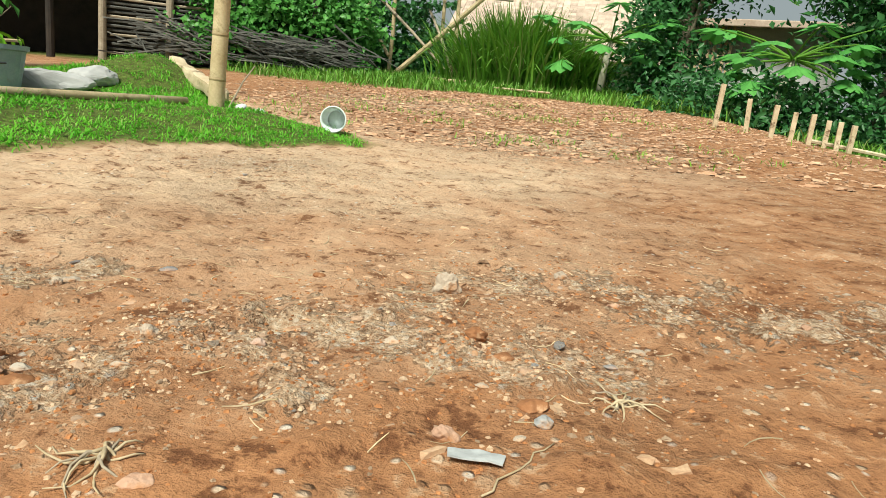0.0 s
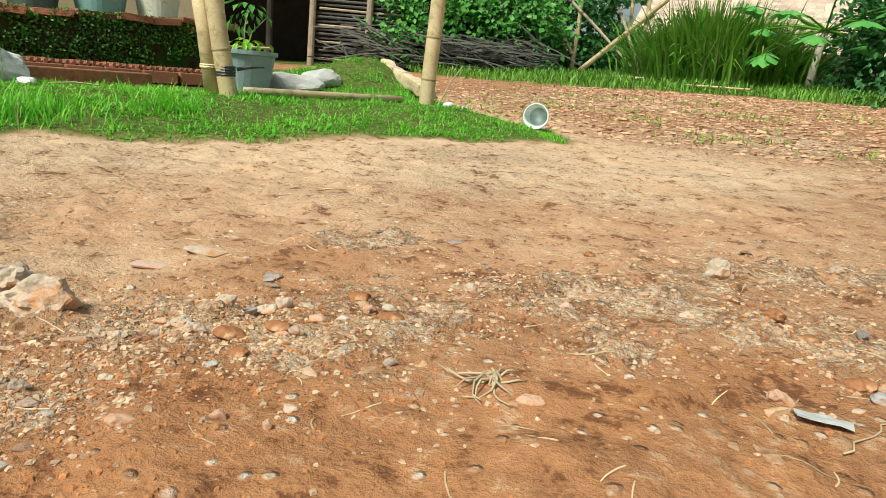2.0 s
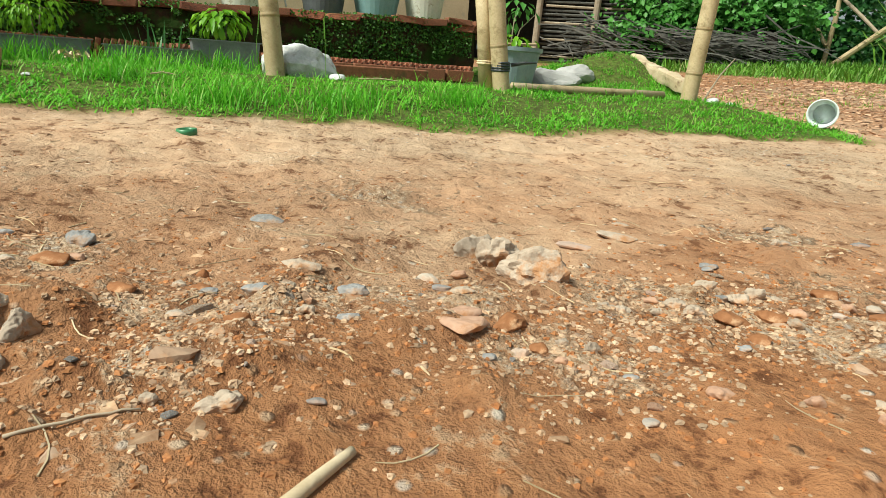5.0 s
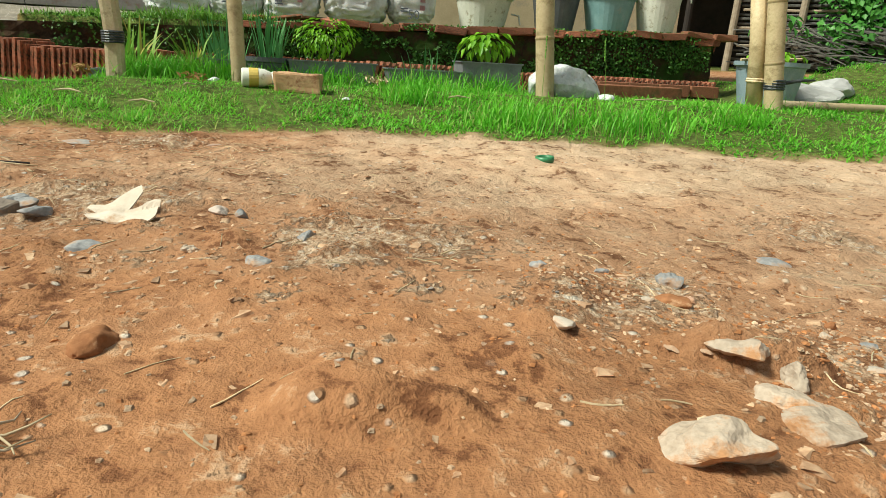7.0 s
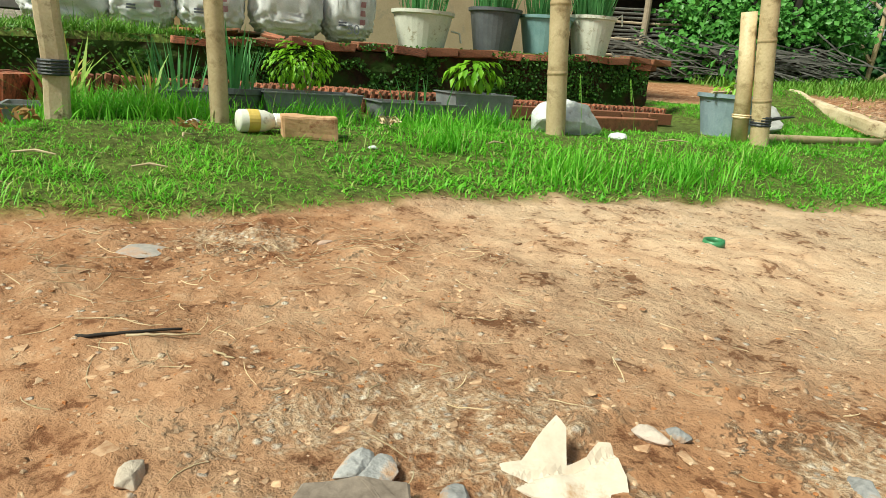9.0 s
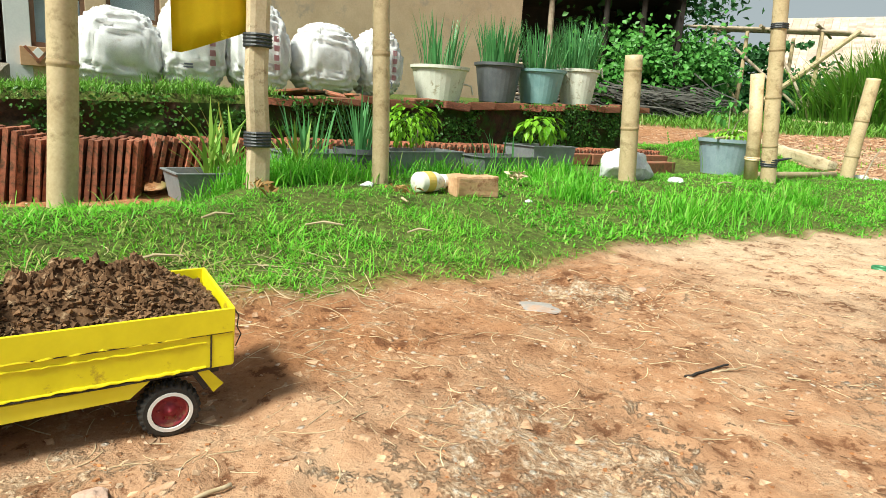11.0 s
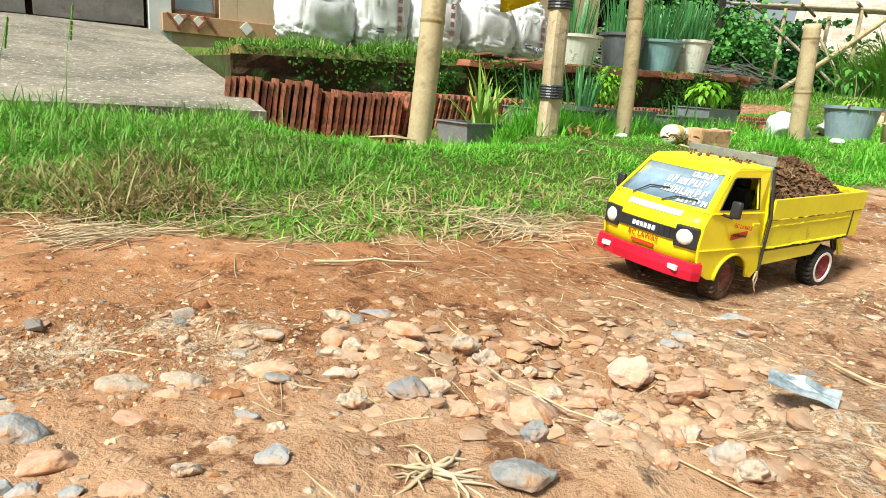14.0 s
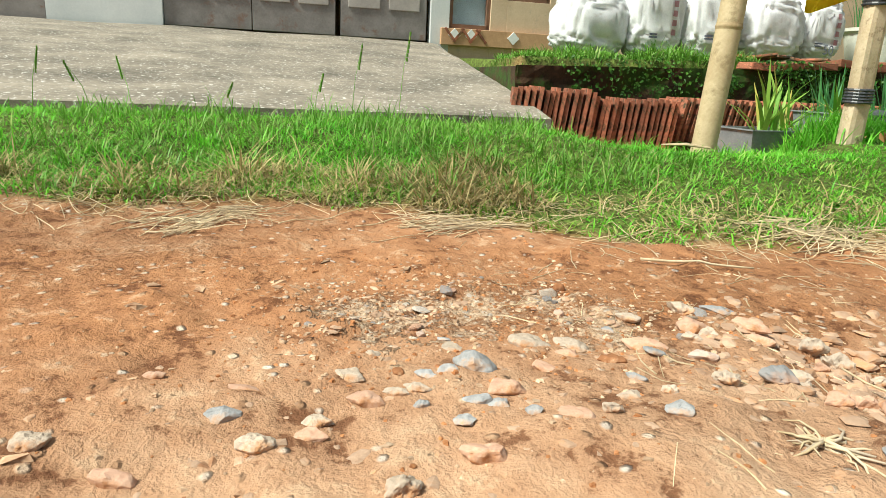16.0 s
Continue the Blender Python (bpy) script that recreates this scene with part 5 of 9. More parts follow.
def make_load():
    """Crumbly soil heaped in the truck's bed."""
    T = thing("soil_load", "heap of dark brown crumbly soil filling the truck bed", "soil", TRUCK_POSE)
    rng = np.random.default_rng(9)
    n, m = 74, 50
    xs, ys = np.linspace(-0.229, 0.058, n), np.linspace(-0.0935, 0.0935, m)
    gx, gy = np.meshgrid(xs, ys, indexing="ij")
    ex = np.minimum(smooth(-0.235, -0.13, gx), smooth(0.075, 0.02, gx))
    ey = smooth(0.112, 0.035, np.abs(gy))
    z = 0.166 + 0.070 * ex * ey + 0.016 * fbm(gx * 40, gy * 40, 4, 3) + 0.006 * fbm(gx * 160, gy * 160, 2, 5)
    co = np.stack([gx.ravel(), gy.ravel(), z.ravel()], 1)
    i = np.arange(n * m).reshape(n, m)
    quads = np.stack([i[:-1, :-1], i[1:, :-1], i[1:, 1:], i[:-1, 1:]], -1).reshape(-1, 4)
    heap = raw("heap_surface", co.tolist(), quads.tolist(), LOAD, True)
    heap.parent = T
    for v in heap.data.vertices:
        v.co = body_shape(v.co)
    bm = bmesh.new()
    for _ in range(2600):
        px, py = rng.uniform(-0.226, 0.055), rng.uniform(-0.091, 0.091)
        a, b = int((px + 0.229) / 0.287 * (n - 1)), int((py + 0.0935) / 0.187 * (m - 1))
        d = rng.uniform(0.0025, 0.0078)
        mm = Matrix.Translation((px, py, z[a, b] + d * 0.25)) @ Euler(rng.uniform(0, 6, 3)).to_matrix().to_4x4()
        vs = [bm.verts.new(mm @ Vector(q)) for q in ((d, 0, 0), (-0.4 * d, 0.8 * d, 0), (-0.5 * d, -0.7 * d, 0.1 * d), (0, 0, 0.9 * d), (0.1 * d, 0, -0.7 * d))]
        for f in ((0, 1, 3), (1, 2, 3), (2, 0, 3), (1, 0, 4), (2, 1, 4), (0, 2, 4)):
            bm.faces.new([vs[k] for k in f])
    for v in bm.verts:
        v.co = body_shape(v.co)
    part("crumb_layer", bm, LOAD, T)["kind"] = "stuff"


make_load()


# ---- stones, clods and litter on the road ----
KINDS = [(STONE, "weathered rubble stone with dusty faces", "stone"), (SLATE, "blue-grey slate fragment lying in red earth", "stone"),
         (PALESTONE, "pale rough limestone half buried in the road", "stone"), (PINKSTONE, "pinkish stone with a chipped face", "stone"),
         (CLOD, "reddish clod of dried earth", "earth clod")]


def place_rocks(rows, group):
    for i, (x, y, size, flat, kind, *turn) in enumerate(rows):
        if under_truck(x, y):
            continue
        rng = random.Random(int(x * 7919) + int(y * 104729) + i)
        mat, label, cat = KINDS[int(kind)]
        size *= 1.25 if kind == 2 and flat > 0.58 else 1.05
        w = size * rng.uniform(0.6, 0.8)
        h = size * flat
        bm = rock_bm(rng.randrange(9999), (size * 1.16, w * 1.12, h * 1.25), 16 if kind != 4 else 26, 0.12 if kind != 2 else 0.20, 2 if size < 0.024 else 3)
        ob = mesh_ob("clod" if kind == 4 else "stone", bm, mat, smooth=kind == 4)
        seat = max(height(x + dx * size, y + dy * size) for dx, dy in ((0, 0), (0.3, 0), (-0.3, 0), (0, 0.3), (0, -0.3))) * 0.5 + height(x, y) * 0.5
        ob.matrix_world = pose(x, y, seat + h * (-0.10 if flat < 0.33 else 0.06 if flat < 0.55 else 0.16), rng.uniform(-7, 7), rng.uniform(-7, 7), turn[0] + rng.uniform(-18, 18) if turn else rng.uniform(0, 360))
        tagged(ob, label, cat, group)


# x, y, length, height over length, kind, heading
ROAD_A = [(-0.855, 0.722, 0.052, 0.75, 2, 51), (-0.800, 0.706, 0.050, 0.8, 2, 51), (-0.735, 0.702, 0.070, 0.7, 2, 51),
          (-0.791, 0.631, 0.021, 0.6, 3, 51), (-0.811, 0.603, 0.030, 0.4, 0, 51), (-0.740, 0.588, 0.025, 0.35, 2, 51),
          (-0.777, 0.592, 0.022, 0.4, 0, 51), (-0.702, 0.554, 0.037, 0.25, 3, 51), (-0.667, 0.534, 0.054, 0.2, 3, 51),
          (-0.664, 0.581, 0.036, 0.5, 4, 51), (-0.622, 0.714, 0.023, 0.5, 2, 51), (-0.570, 0.765, 0.025, 0.5, 2, 51),
          (-0.595, 0.746, 0.019, 0.5, 2, 51), (-0.580, 0.853, 0.025, 0.35, 1, 51), (-0.565, 0.869, 0.027, 0.5, 2, 51)]
ROAD_B = [(-0.588, 0.827, 0.027, 0.45, 2, 51), (-0.615, 0.761, 0.017, 0.5, 3, 51), (-0.496, 0.729, 0.015, 0.5, 1, 51),
          (-0.576, 0.597, 0.014, 0.7, 2, 51), (-0.533, 0.595, 0.015, 0.3, 1, 51), (-0.609, 0.566, 0.021, 0.5, 4, 51),
          (-0.608, 0.596, 0.016, 0.5, 2, 51), (-0.617, 0.545, 0.021, 0.5, 0, 51), (-0.621, 0.510, 0.014, 0.5, 1, 51),
          (-0.477, 0.534, 0.015, 0.35, 0, 51), (-0.464, 0.615, 0.027, 0.35, 3, 51), (-0.547, 0.655, 0.014, 0.5, 0, 51),
          (-0.580, 0.557, 0.014, 0.5, 3, 51), (-0.644, 0.948, 0.018, 0.4, 1, 51), (-0.653, 1.193, 0.015, 0.8, 2, 51)]
ROAD_C = [(-0.637, 0.705, 0.015, 0.5, 2, 51), (-0.908, 0.182, 0.058, 0.3, 2, 51), (-0.845, 0.159, 0.061, 0.28, 2, 51),
          (-0.670, 0.294, 0.031, 0.45, 2, 51), (-0.696, 0.152, 0.019, 0.25, 2, 51), (-0.841, 0.403, 0.032, 0.35, 1, 51),
          (-0.816, 0.500, 0.036, 0.4, 1, 51), (-0.832, 0.432, 0.025, 0.35, 2, 51), (-0.894, 0.378, 0.023, 0.3, 1, 51),
          (-0.933, 0.357, 0.019, 0.4, 2, 51), (-0.860, 0.331, 0.023, 0.25, 0, 51), (-0.887, 0.478, 0.043, 0.25, 2, 51),
          (-0.804, 0.438, 0.014, 0.6, 3, 51), (-0.757, 0.455, 0.023, 0.4, 1, 51), (-0.946, 0.390, 0.013, 0.9, 4, 51)]
ROAD_D = [(-1.117, 0.309, 0.042, 0.5, 1, 51), (-1.066, 0.293, 0.019, 0.5, 3, 51), (-1.070, 0.265, 0.050, 0.3, 4, 51),
          (-1.167, 0.239, 0.022, 0.4, 1, 51), (-1.140, 0.563, 0.066, 0.25, 1, 51), (-1.070, 0.227, 0.018, 0.4, 0, 51),
          (-0.700, 0.255, 0.011, 0.8, 2, 51), (-0.782, 0.425, 0.015, 0.6, 2, 51), (-0.637, 0.350, 0.017, 0.3, 0, 51),
          (-0.914, 0.376, 0.030, 0.25, 4, 51), (-0.934, 0.303, 0.033, 0.3, 4, 51), (-0.782, 0.357, 0.025, 0.4, 4, 51),
          (-1.209, 0.164, 0.024, 0.4, 1, 51), (-0.554, 0.883, 0.021, 0.75, 2, 25), (-0.451, 0.959, 0.019, 0.8, 0, 25)]
ROAD_E = [(-0.408, 1.085, 0.029, 0.45, 2, 25), (-0.375, 1.008, 0.022, 0.35, 2, 25), (-0.592, 0.769, 0.024, 0.45, 2, 25),
          (-0.491, 0.839, 0.015, 0.6, 2, 25), (-0.535, 0.786, 0.036, 0.4, 4, 25), (-0.495, 0.762, 0.026, 0.45, 4, 25),
          (-0.516, 0.834, 0.034, 0.4, 4, 25), (-0.506, 0.968, 0.032, 0.4, 4, 25), (-0.411, 0.666, 0.016, 0.8, 3, 25),
          (-0.375, 0.709, 0.019, 0.35, 2, 25), (-0.215, 0.846, 0.030, 0.3, 3, 25), (-0.369, 0.676, 0.010, 1, 3, 25),
          (-0.507, 0.890, 0.023, 0.4, 3, 25), (-0.465, 0.891, 0.018, 0.4, 0, 25), (-0.475, 0.949, 0.017, 0.6, 3, 25)]
ROAD_F = [(-0.404, 0.947, 0.016, 0.4, 2, 25), (-0.649, 0.960, 0.024, 0.4, 1, 25), (-0.819, 0.894, 0.060, 0.12, 0, 25),
          (-0.803, 0.982, 0.074, 0.1, 2, 25), (-0.866, 1.079, 0.032, 0.2, 2, 25), (-0.651, 1.218, 0.027, 0.3, 2, 25),
          (-0.575, 1.331, 0.032, 0.3, 0, 25), (-0.538, 0.910, 0.014, 0.5, 2, 25), (-0.434, 0.936, 0.034, 0.3, 4, 25),
          (-0.023, 1.020, 0.026, 0.75, 3, 25), (0.060, 1.073, 0.022, 0.6, 1, 25), (-0.143, 1.452, 0.037, 0.9, 2, 25),
          (0.025, 1.597, 0.028, 0.5, 2, 25), (0.117, 1.502, 0.022, 0.5, 3, 25), (-0.347, 1.409, 0.021, 0.5, 4, 25)]
ROAD_G = [(-0.050, 1.245, 0.032, 0.6, 4, 25), (-0.008, 1.210, 0.030, 0.4, 4, 25), (0.045, 1.107, 0.034, 0.4, 4, 25),
          (-0.287, 1.125, 0.021, 0.5, 0, 25), (-0.148, 1.209, 0.021, 0.5, 2, 25), (0.112, 1.572, 0.030, 0.3, 4, 25),
          (0.121, 1.283, 0.025, 0.2, 0, 25), (-0.013, 1.126, 0.020, 0.2, 2, 25), (0.042, 1.042, 0.016, 0.3, 2, 25), (0.154, 1.314, 0.021, 0.4, 2, 25)]
RUBBLE_A = [(-2.891, -1.911, 0.053, 0.6, 0, 39), (-2.826, -1.932, 0.045, 0.8, 3, 39), (-2.904, -2.032, 0.039, 0.35, 3, 39),
          (-3.048, -2.023, 0.028, 0.7, 2, 39), (-3.018, -2.022, 0.032, 0.75, 2, 39), (-2.990, -2.021, 0.020, 0.8, 3, 39),
          (-3.017, -2.058, 0.020, 0.7, 3, 39), (-2.928, -2.044, 0.025, 0.7, 2, 39), (-2.928, -2.073, 0.018, 0.75, 2, 39),
          (-3.105, -2.062, 0.045, 0.3, 3, 39), (-2.952, -2.169, 0.026, 0.7, 3, 39), (-3.000, -1.907, 0.038, 0.15, 3, 39),
          (-2.834, -1.654, 0.051, 0.25, 1, 39), (-2.868, -1.842, 0.029, 0.4, 1, 39), (-2.797, -2.036, 0.026, 0.7, 2, 39)]
RUBBLE_B = [(-2.805, -2.076, 0.032, 0.6, 3, 39), (-2.835, -2.100, 0.026, 0.5, 3, 39), (-2.864, -2.086, 0.026, 0.5, 2, 39),
          (-2.757, -2.077, 0.043, 0.5, 0, 39), (-2.908, -2.127, 0.061, 0.35, 3, 39), (-2.950, -2.114, 0.035, 0.5, 3, 39),
          (-2.798, -2.117, 0.020, 0.8, 3, 39), (-2.736, -2.092, 0.029, 0.7, 2, 39), (-2.795, -1.727, 0.026, 0.4, 3, 39),
          (-3.010, -2.142, 0.036, 0.4, 2, 39), (-2.987, -2.166, 0.019, 0.5, 2, 39), (-3.115, -2.138, 0.018, 0.8, 2, 39),
          (-3.038, -2.219, 0.022, 0.6, 2, 39), (-2.859, -2.067, 0.023, 0.7, 2, 39), (-2.845, -2.037, 0.019, 0.5, 2, 39)]
RUBBLE_C = [(-2.752, -2.023, 0.018, 0.5, 3, 39), (-3.008, -2.178, 0.042, 0.4, 0, 39), (-2.884, -2.174, 0.024, 0.9, 0, 39),
          (-2.870, -2.220, 0.046, 0.35, 1, 39), (-3.346, -2.151, 0.019, 0.85, 4, 39), (-3.194, -2.073, 0.043, 0.4, 2, 39),
          (-3.142, -2.126, 0.046, 0.45, 3, 39), (-3.120, -2.158, 0.028, 0.4, 2, 39), (-3.092, -2.177, 0.033, 0.4, 0, 39),
          (-3.221, -2.323, 0.055, 0.28, 2, 39), (-3.194, -2.277, 0.045, 0.25, 2, 39), (-3.176, -2.301, 0.033, 0.25, 3, 39),
          (-3.135, -2.225, 0.047, 0.28, 3, 39), (-3.114, -2.237, 0.028, 0.25, 1, 39), (-3.255, -2.400, 0.032, 0.2, 2, 39)]
RUBBLE_D = [(-3.197, -2.416, 0.049, 0.45, 1, 39), (-3.211, -2.465, 0.024, 0.35, 1, 39), (-3.144, -2.417, 0.041, 0.4, 3, 39),
          (-3.136, -2.456, 0.033, 0.35, 1, 39), (-3.210, -2.165, 0.033, 0.3, 2, 39), (-3.203, -2.206, 0.022, 0.25, 1, 39),
          (-3.265, -2.231, 0.018, 0.5, 0, 39), (-3.283, -2.397, 0.019, 0.3, 1, 39), (-3.237, -2.482, 0.016, 0.4, 4, 39),
          (-3.222, -2.441, 0.012, 0.3, 4, 39), (-3.140, -2.271, 0.029, 0.4, 4, 39), (-3.017, -2.321, 0.029, 0.4, 1, 39),
          (-3.071, -2.326, 0.027, 0.35, 2, 39), (-3.052, -2.289, 0.014, 0.7, 2, 39), (-3.098, -2.282, 0.022, 0.4, 1, 39)]
RUBBLE_E = [(-3.171, -2.350, 0.043, 0.25, 3, 39), (-3.195, -2.508, 0.027, 0.3, 2, 39), (-3.162, -2.503, 0.017, 0.5, 1, 39),
          (-3.095, -2.424, 0.018, 0.5, 1, 39), (-3.056, -2.367, 0.016, 0.9, 2, 39), (-3.285, -2.487, 0.021, 0.3, 2, 39),
          (-3.061, -2.408, 0.032, 0.3, 3, 39), (-3.120, -2.485, 0.022, 0.4, 1, 39), (-2.895, -2.006, 0.032, 0.6, 3, 27),
          (-3.085, -2.076, 0.045, 0.3, 3, 27), (-3.173, -2.026, 0.046, 0.2, 1, 27), (-2.862, -1.817, 0.030, 0.4, 1, 27),
          (-2.573, -1.725, 0.044, 0.35, 3, 27), (-2.645, -1.410, 0.037, 0.4, 0, 27), (-2.816, -1.996, 0.035, 0.5, 3, 27)]
RUBBLE_F = [(-2.781, -1.974, 0.026, 0.6, 3, 27), (-2.506, -1.721, 0.037, 0.5, 2, 27), (-2.516, -1.615, 0.028, 0.5, 3, 27),
          (-2.993, -1.964, 0.016, 0.7, 2, 27), (-2.789, -1.860, 0.027, 0.5, 3, 27), (-2.673, -1.506, 0.030, 0.3, 0, 27),
          (-2.553, -1.450, 0.045, 0.25, 1, 27), (-3.126, -2.440, 0.023, 0.35, 1, 55), (-3.238, -2.668, 0.043, 0.3, 1, 55),
          (-3.176, -2.650, 0.036, 0.35, 2, 55), (-3.194, -2.590, 0.030, 0.4, 2, 55), (-3.175, -2.608, 0.033, 0.3, 3, 55),
          (-3.256, -2.807, 0.034, 0.45, 2, 55), (-3.336, -2.697, 0.022, 0.45, 3, 55), (-3.257, -2.530, 0.037, 0.3, 2, 55)]
RUBBLE_G = [(-3.202, -2.447, 0.028, 0.35, 1, 55), (-3.067, -2.577, 0.023, 0.7, 2, 55), (-3.191, -2.756, 0.037, 0.4, 3, 55),
          (-3.067, -2.502, 0.044, 0.4, 3, 55), (-3.204, -2.538, 0.042, 0.3, 3, 55), (-3.270, -2.630, 0.032, 0.25, 3, 55),
          (-3.190, -2.488, 0.027, 0.35, 2, 55)]
MIDDLE = [(-0.82, 0.03, 0.095, 0.35, 2), (-0.81, 0.155, 0.08, 0.3, 2), (-0.87, 0.205, 0.045, 0.5, 2), (-1.04, 0.07, 0.042, 0.25, 0), (-1.36, -0.17, 0.04, 0.35, 1),
          (-1.45, -0.08, 0.044, 0.35, 1), (-1.51, -0.37, 0.06, 0.2, 1), (-1.77, -0.46, 0.06, 0.3, 1), (-1.44, -0.24, 0.028, 0.5, 2), (-1.69, -0.43, 0.05, 0.3, 1),
          (-1.79, -0.47, 0.05, 0.4, 1), (-1.90, -0.64, 0.042, 0.4, 0), (-2.65, -0.38, 0.13, 0.16, 0), (-2.51, -0.04, 0.05, 0.2, 0), (-1.64, -0.17, 0.045, 0.35, 0),
          (-1.62, -0.14, 0.035, 0.4, 1), (-1.32, -0.62, 0.05, 0.5, 4), (-1.18, -0.36, 0.05, 0.5, 4)]
for rows in (ROAD_A, ROAD_B, ROAD_C, ROAD_D, ROAD_E, ROAD_F, ROAD_G, MIDDLE):
    place_rocks(rows, "stones along the wheel track")
for rows in (RUBBLE_A, RUBBLE_B, RUBBLE_C, RUBBLE_D, RUBBLE_E, RUBBLE_F, RUBBLE_G):
    place_rocks(rows, "stones of the rubble hollow")


def scatter_stones(count):
    """Fist-sized and smaller stones in the rubble patches, each its own thing on shared meshes."""
    rng = random.Random(21)
    forms = []
    for k in range(14):
        bm = rock_bm(300 + k, (1.0, rng.uniform(0.6, 0.9), rng.uniform(0.3, 0.7)), 14, 0.08, 1)
        me = bpy.data.meshes.new("stone")
        bm.to_mesh(me)
        bm.free()
        me.materials.append((STONE, STONE, PALESTONE, SLATE, PINKSTONE)[k % 5])
        forms.append((me, ("small rubble stone on the road", "small rubble stone on the road", "small pale stone on the road", "small slate chip on the road", "small pinkish stone on the road")[k % 5]))
    made = 0
    patches = [q for q in GRAVEL if q[2] < 1.0] + [q for q in GRAVEL if q[1] < -1.4] * 2
    while made < count:
        gx, gy, gr = rng.choice(patches)
        x, y = gx + rng.gauss(0, gr * 0.6), gy + rng.gauss(0, gr * 0.6)
        u, v = uv_of(x, y)
        if v > -0.98 or under_truck(x, y) or min(math.hypot(x - a, y - b) for a, b in EYES) < 0.16:
            continue
        s = min(0.034, max(0.007, rng.lognormvariate(-4.05 if y < -1.3 else -4.5, 0.40)))
        me, label = rng.choice(forms)
        ob = new("stone", me)
        ob.matrix_world = pose(x, y, height(x, y) + s * 0.06, rng.uniform(-15, 15), rng.uniform(-15, 15), rng.uniform(0, 360)) @ Matrix.Diagonal((s, s, s * rng.uniform(0.6, 1.0), 1))
        tagged(ob, label, "stone", "loose stones on the road")
        made += 1


EYES = [(0.09, 0.49), (-0.3, 0.11), (-0.56, -0.34), (-1.1, -0.62), (-1.45, -0.85), (-2.2, -1.9), (-2.7, -2.6)]
scatter_stones(80)


def pebbles(name, count, lo, hi, material, label, seed, spread=1.0):
    """Grit too small to count: tiny broken bits, all in one mesh."""
    rng = np.random.default_rng(seed)
    g = np.array([q for q in GRAVEL if q[2] < 1.0])
    k = rng.integers(0, len(g), count)
    x = g[k, 0] + rng.normal(0, 1, count) * g[k, 2] * 0.75 * spread
    y = g[k, 1] + rng.normal(0, 1, count) * g[k, 2] * 0.75 * spread
    loose = rng.random(count) < 0.35
    t = rng.random(count)
    x = np.where(loose, -3.4 + 4.2 * t + rng.normal(0, 0.5, count), x)
    y = np.where(loose, -2.6 + 4.4 * t + rng.normal(0, 0.6, count), y)
    turf = land(x, y)[1]
    z = ground_z(x, y)
    ok = turf < 0.3
    x, y, z = x[ok], y[ok], z[ok]
    n = len(x)
    s = np.exp(rng.normal(math.log((lo * hi) ** 0.5), 0.45, n)).clip(lo, hi)
    ring = np.arange(5) * 2 * math.pi / 5
    base = np.concatenate([np.stack([np.cos(ring), 0.8 * np.sin(ring), 0 * ring - 0.1], 1), np.stack([0.68 * np.cos(ring + 0.3), 0.55 * np.sin(ring + 0.3), 0 * ring + 0.36], 1), [[0, 0, 0.46]]])
    rot = rng.uniform(0, 6.283, n)
    c, sn = np.cos(rot), np.sin(rot)
    pts = base[None] * (1 + 0.2 * rng.normal(size=(n, 11, 3)))
    px = pts[..., 0] * c[:, None] - pts[..., 1] * sn[:, None]
    py = pts[..., 0] * sn[:, None] + pts[..., 1] * c[:, None]
    co = np.stack([x[:, None] + px * s[:, None] / 2, y[:, None] + py * s[:, None] / 2, z[:, None] + pts[..., 2] * s[:, None] / 2], -1).reshape(-1, 3)
    o = np.arange(n)[:, None] * 11
    tris = np.concatenate([o + q for k in range(5) for q in ([k, (k + 1) % 5, 5 + (k + 1) % 5], [k, 5 + (k + 1) % 5, 5 + k], [5 + k, 5 + (k + 1) % 5, 10])], 1).reshape(-1, 3)
    ob = raw(name, co.tolist(), tris.tolist(), material)
    return tagged(ob, label, "gravel", kind="stuff")


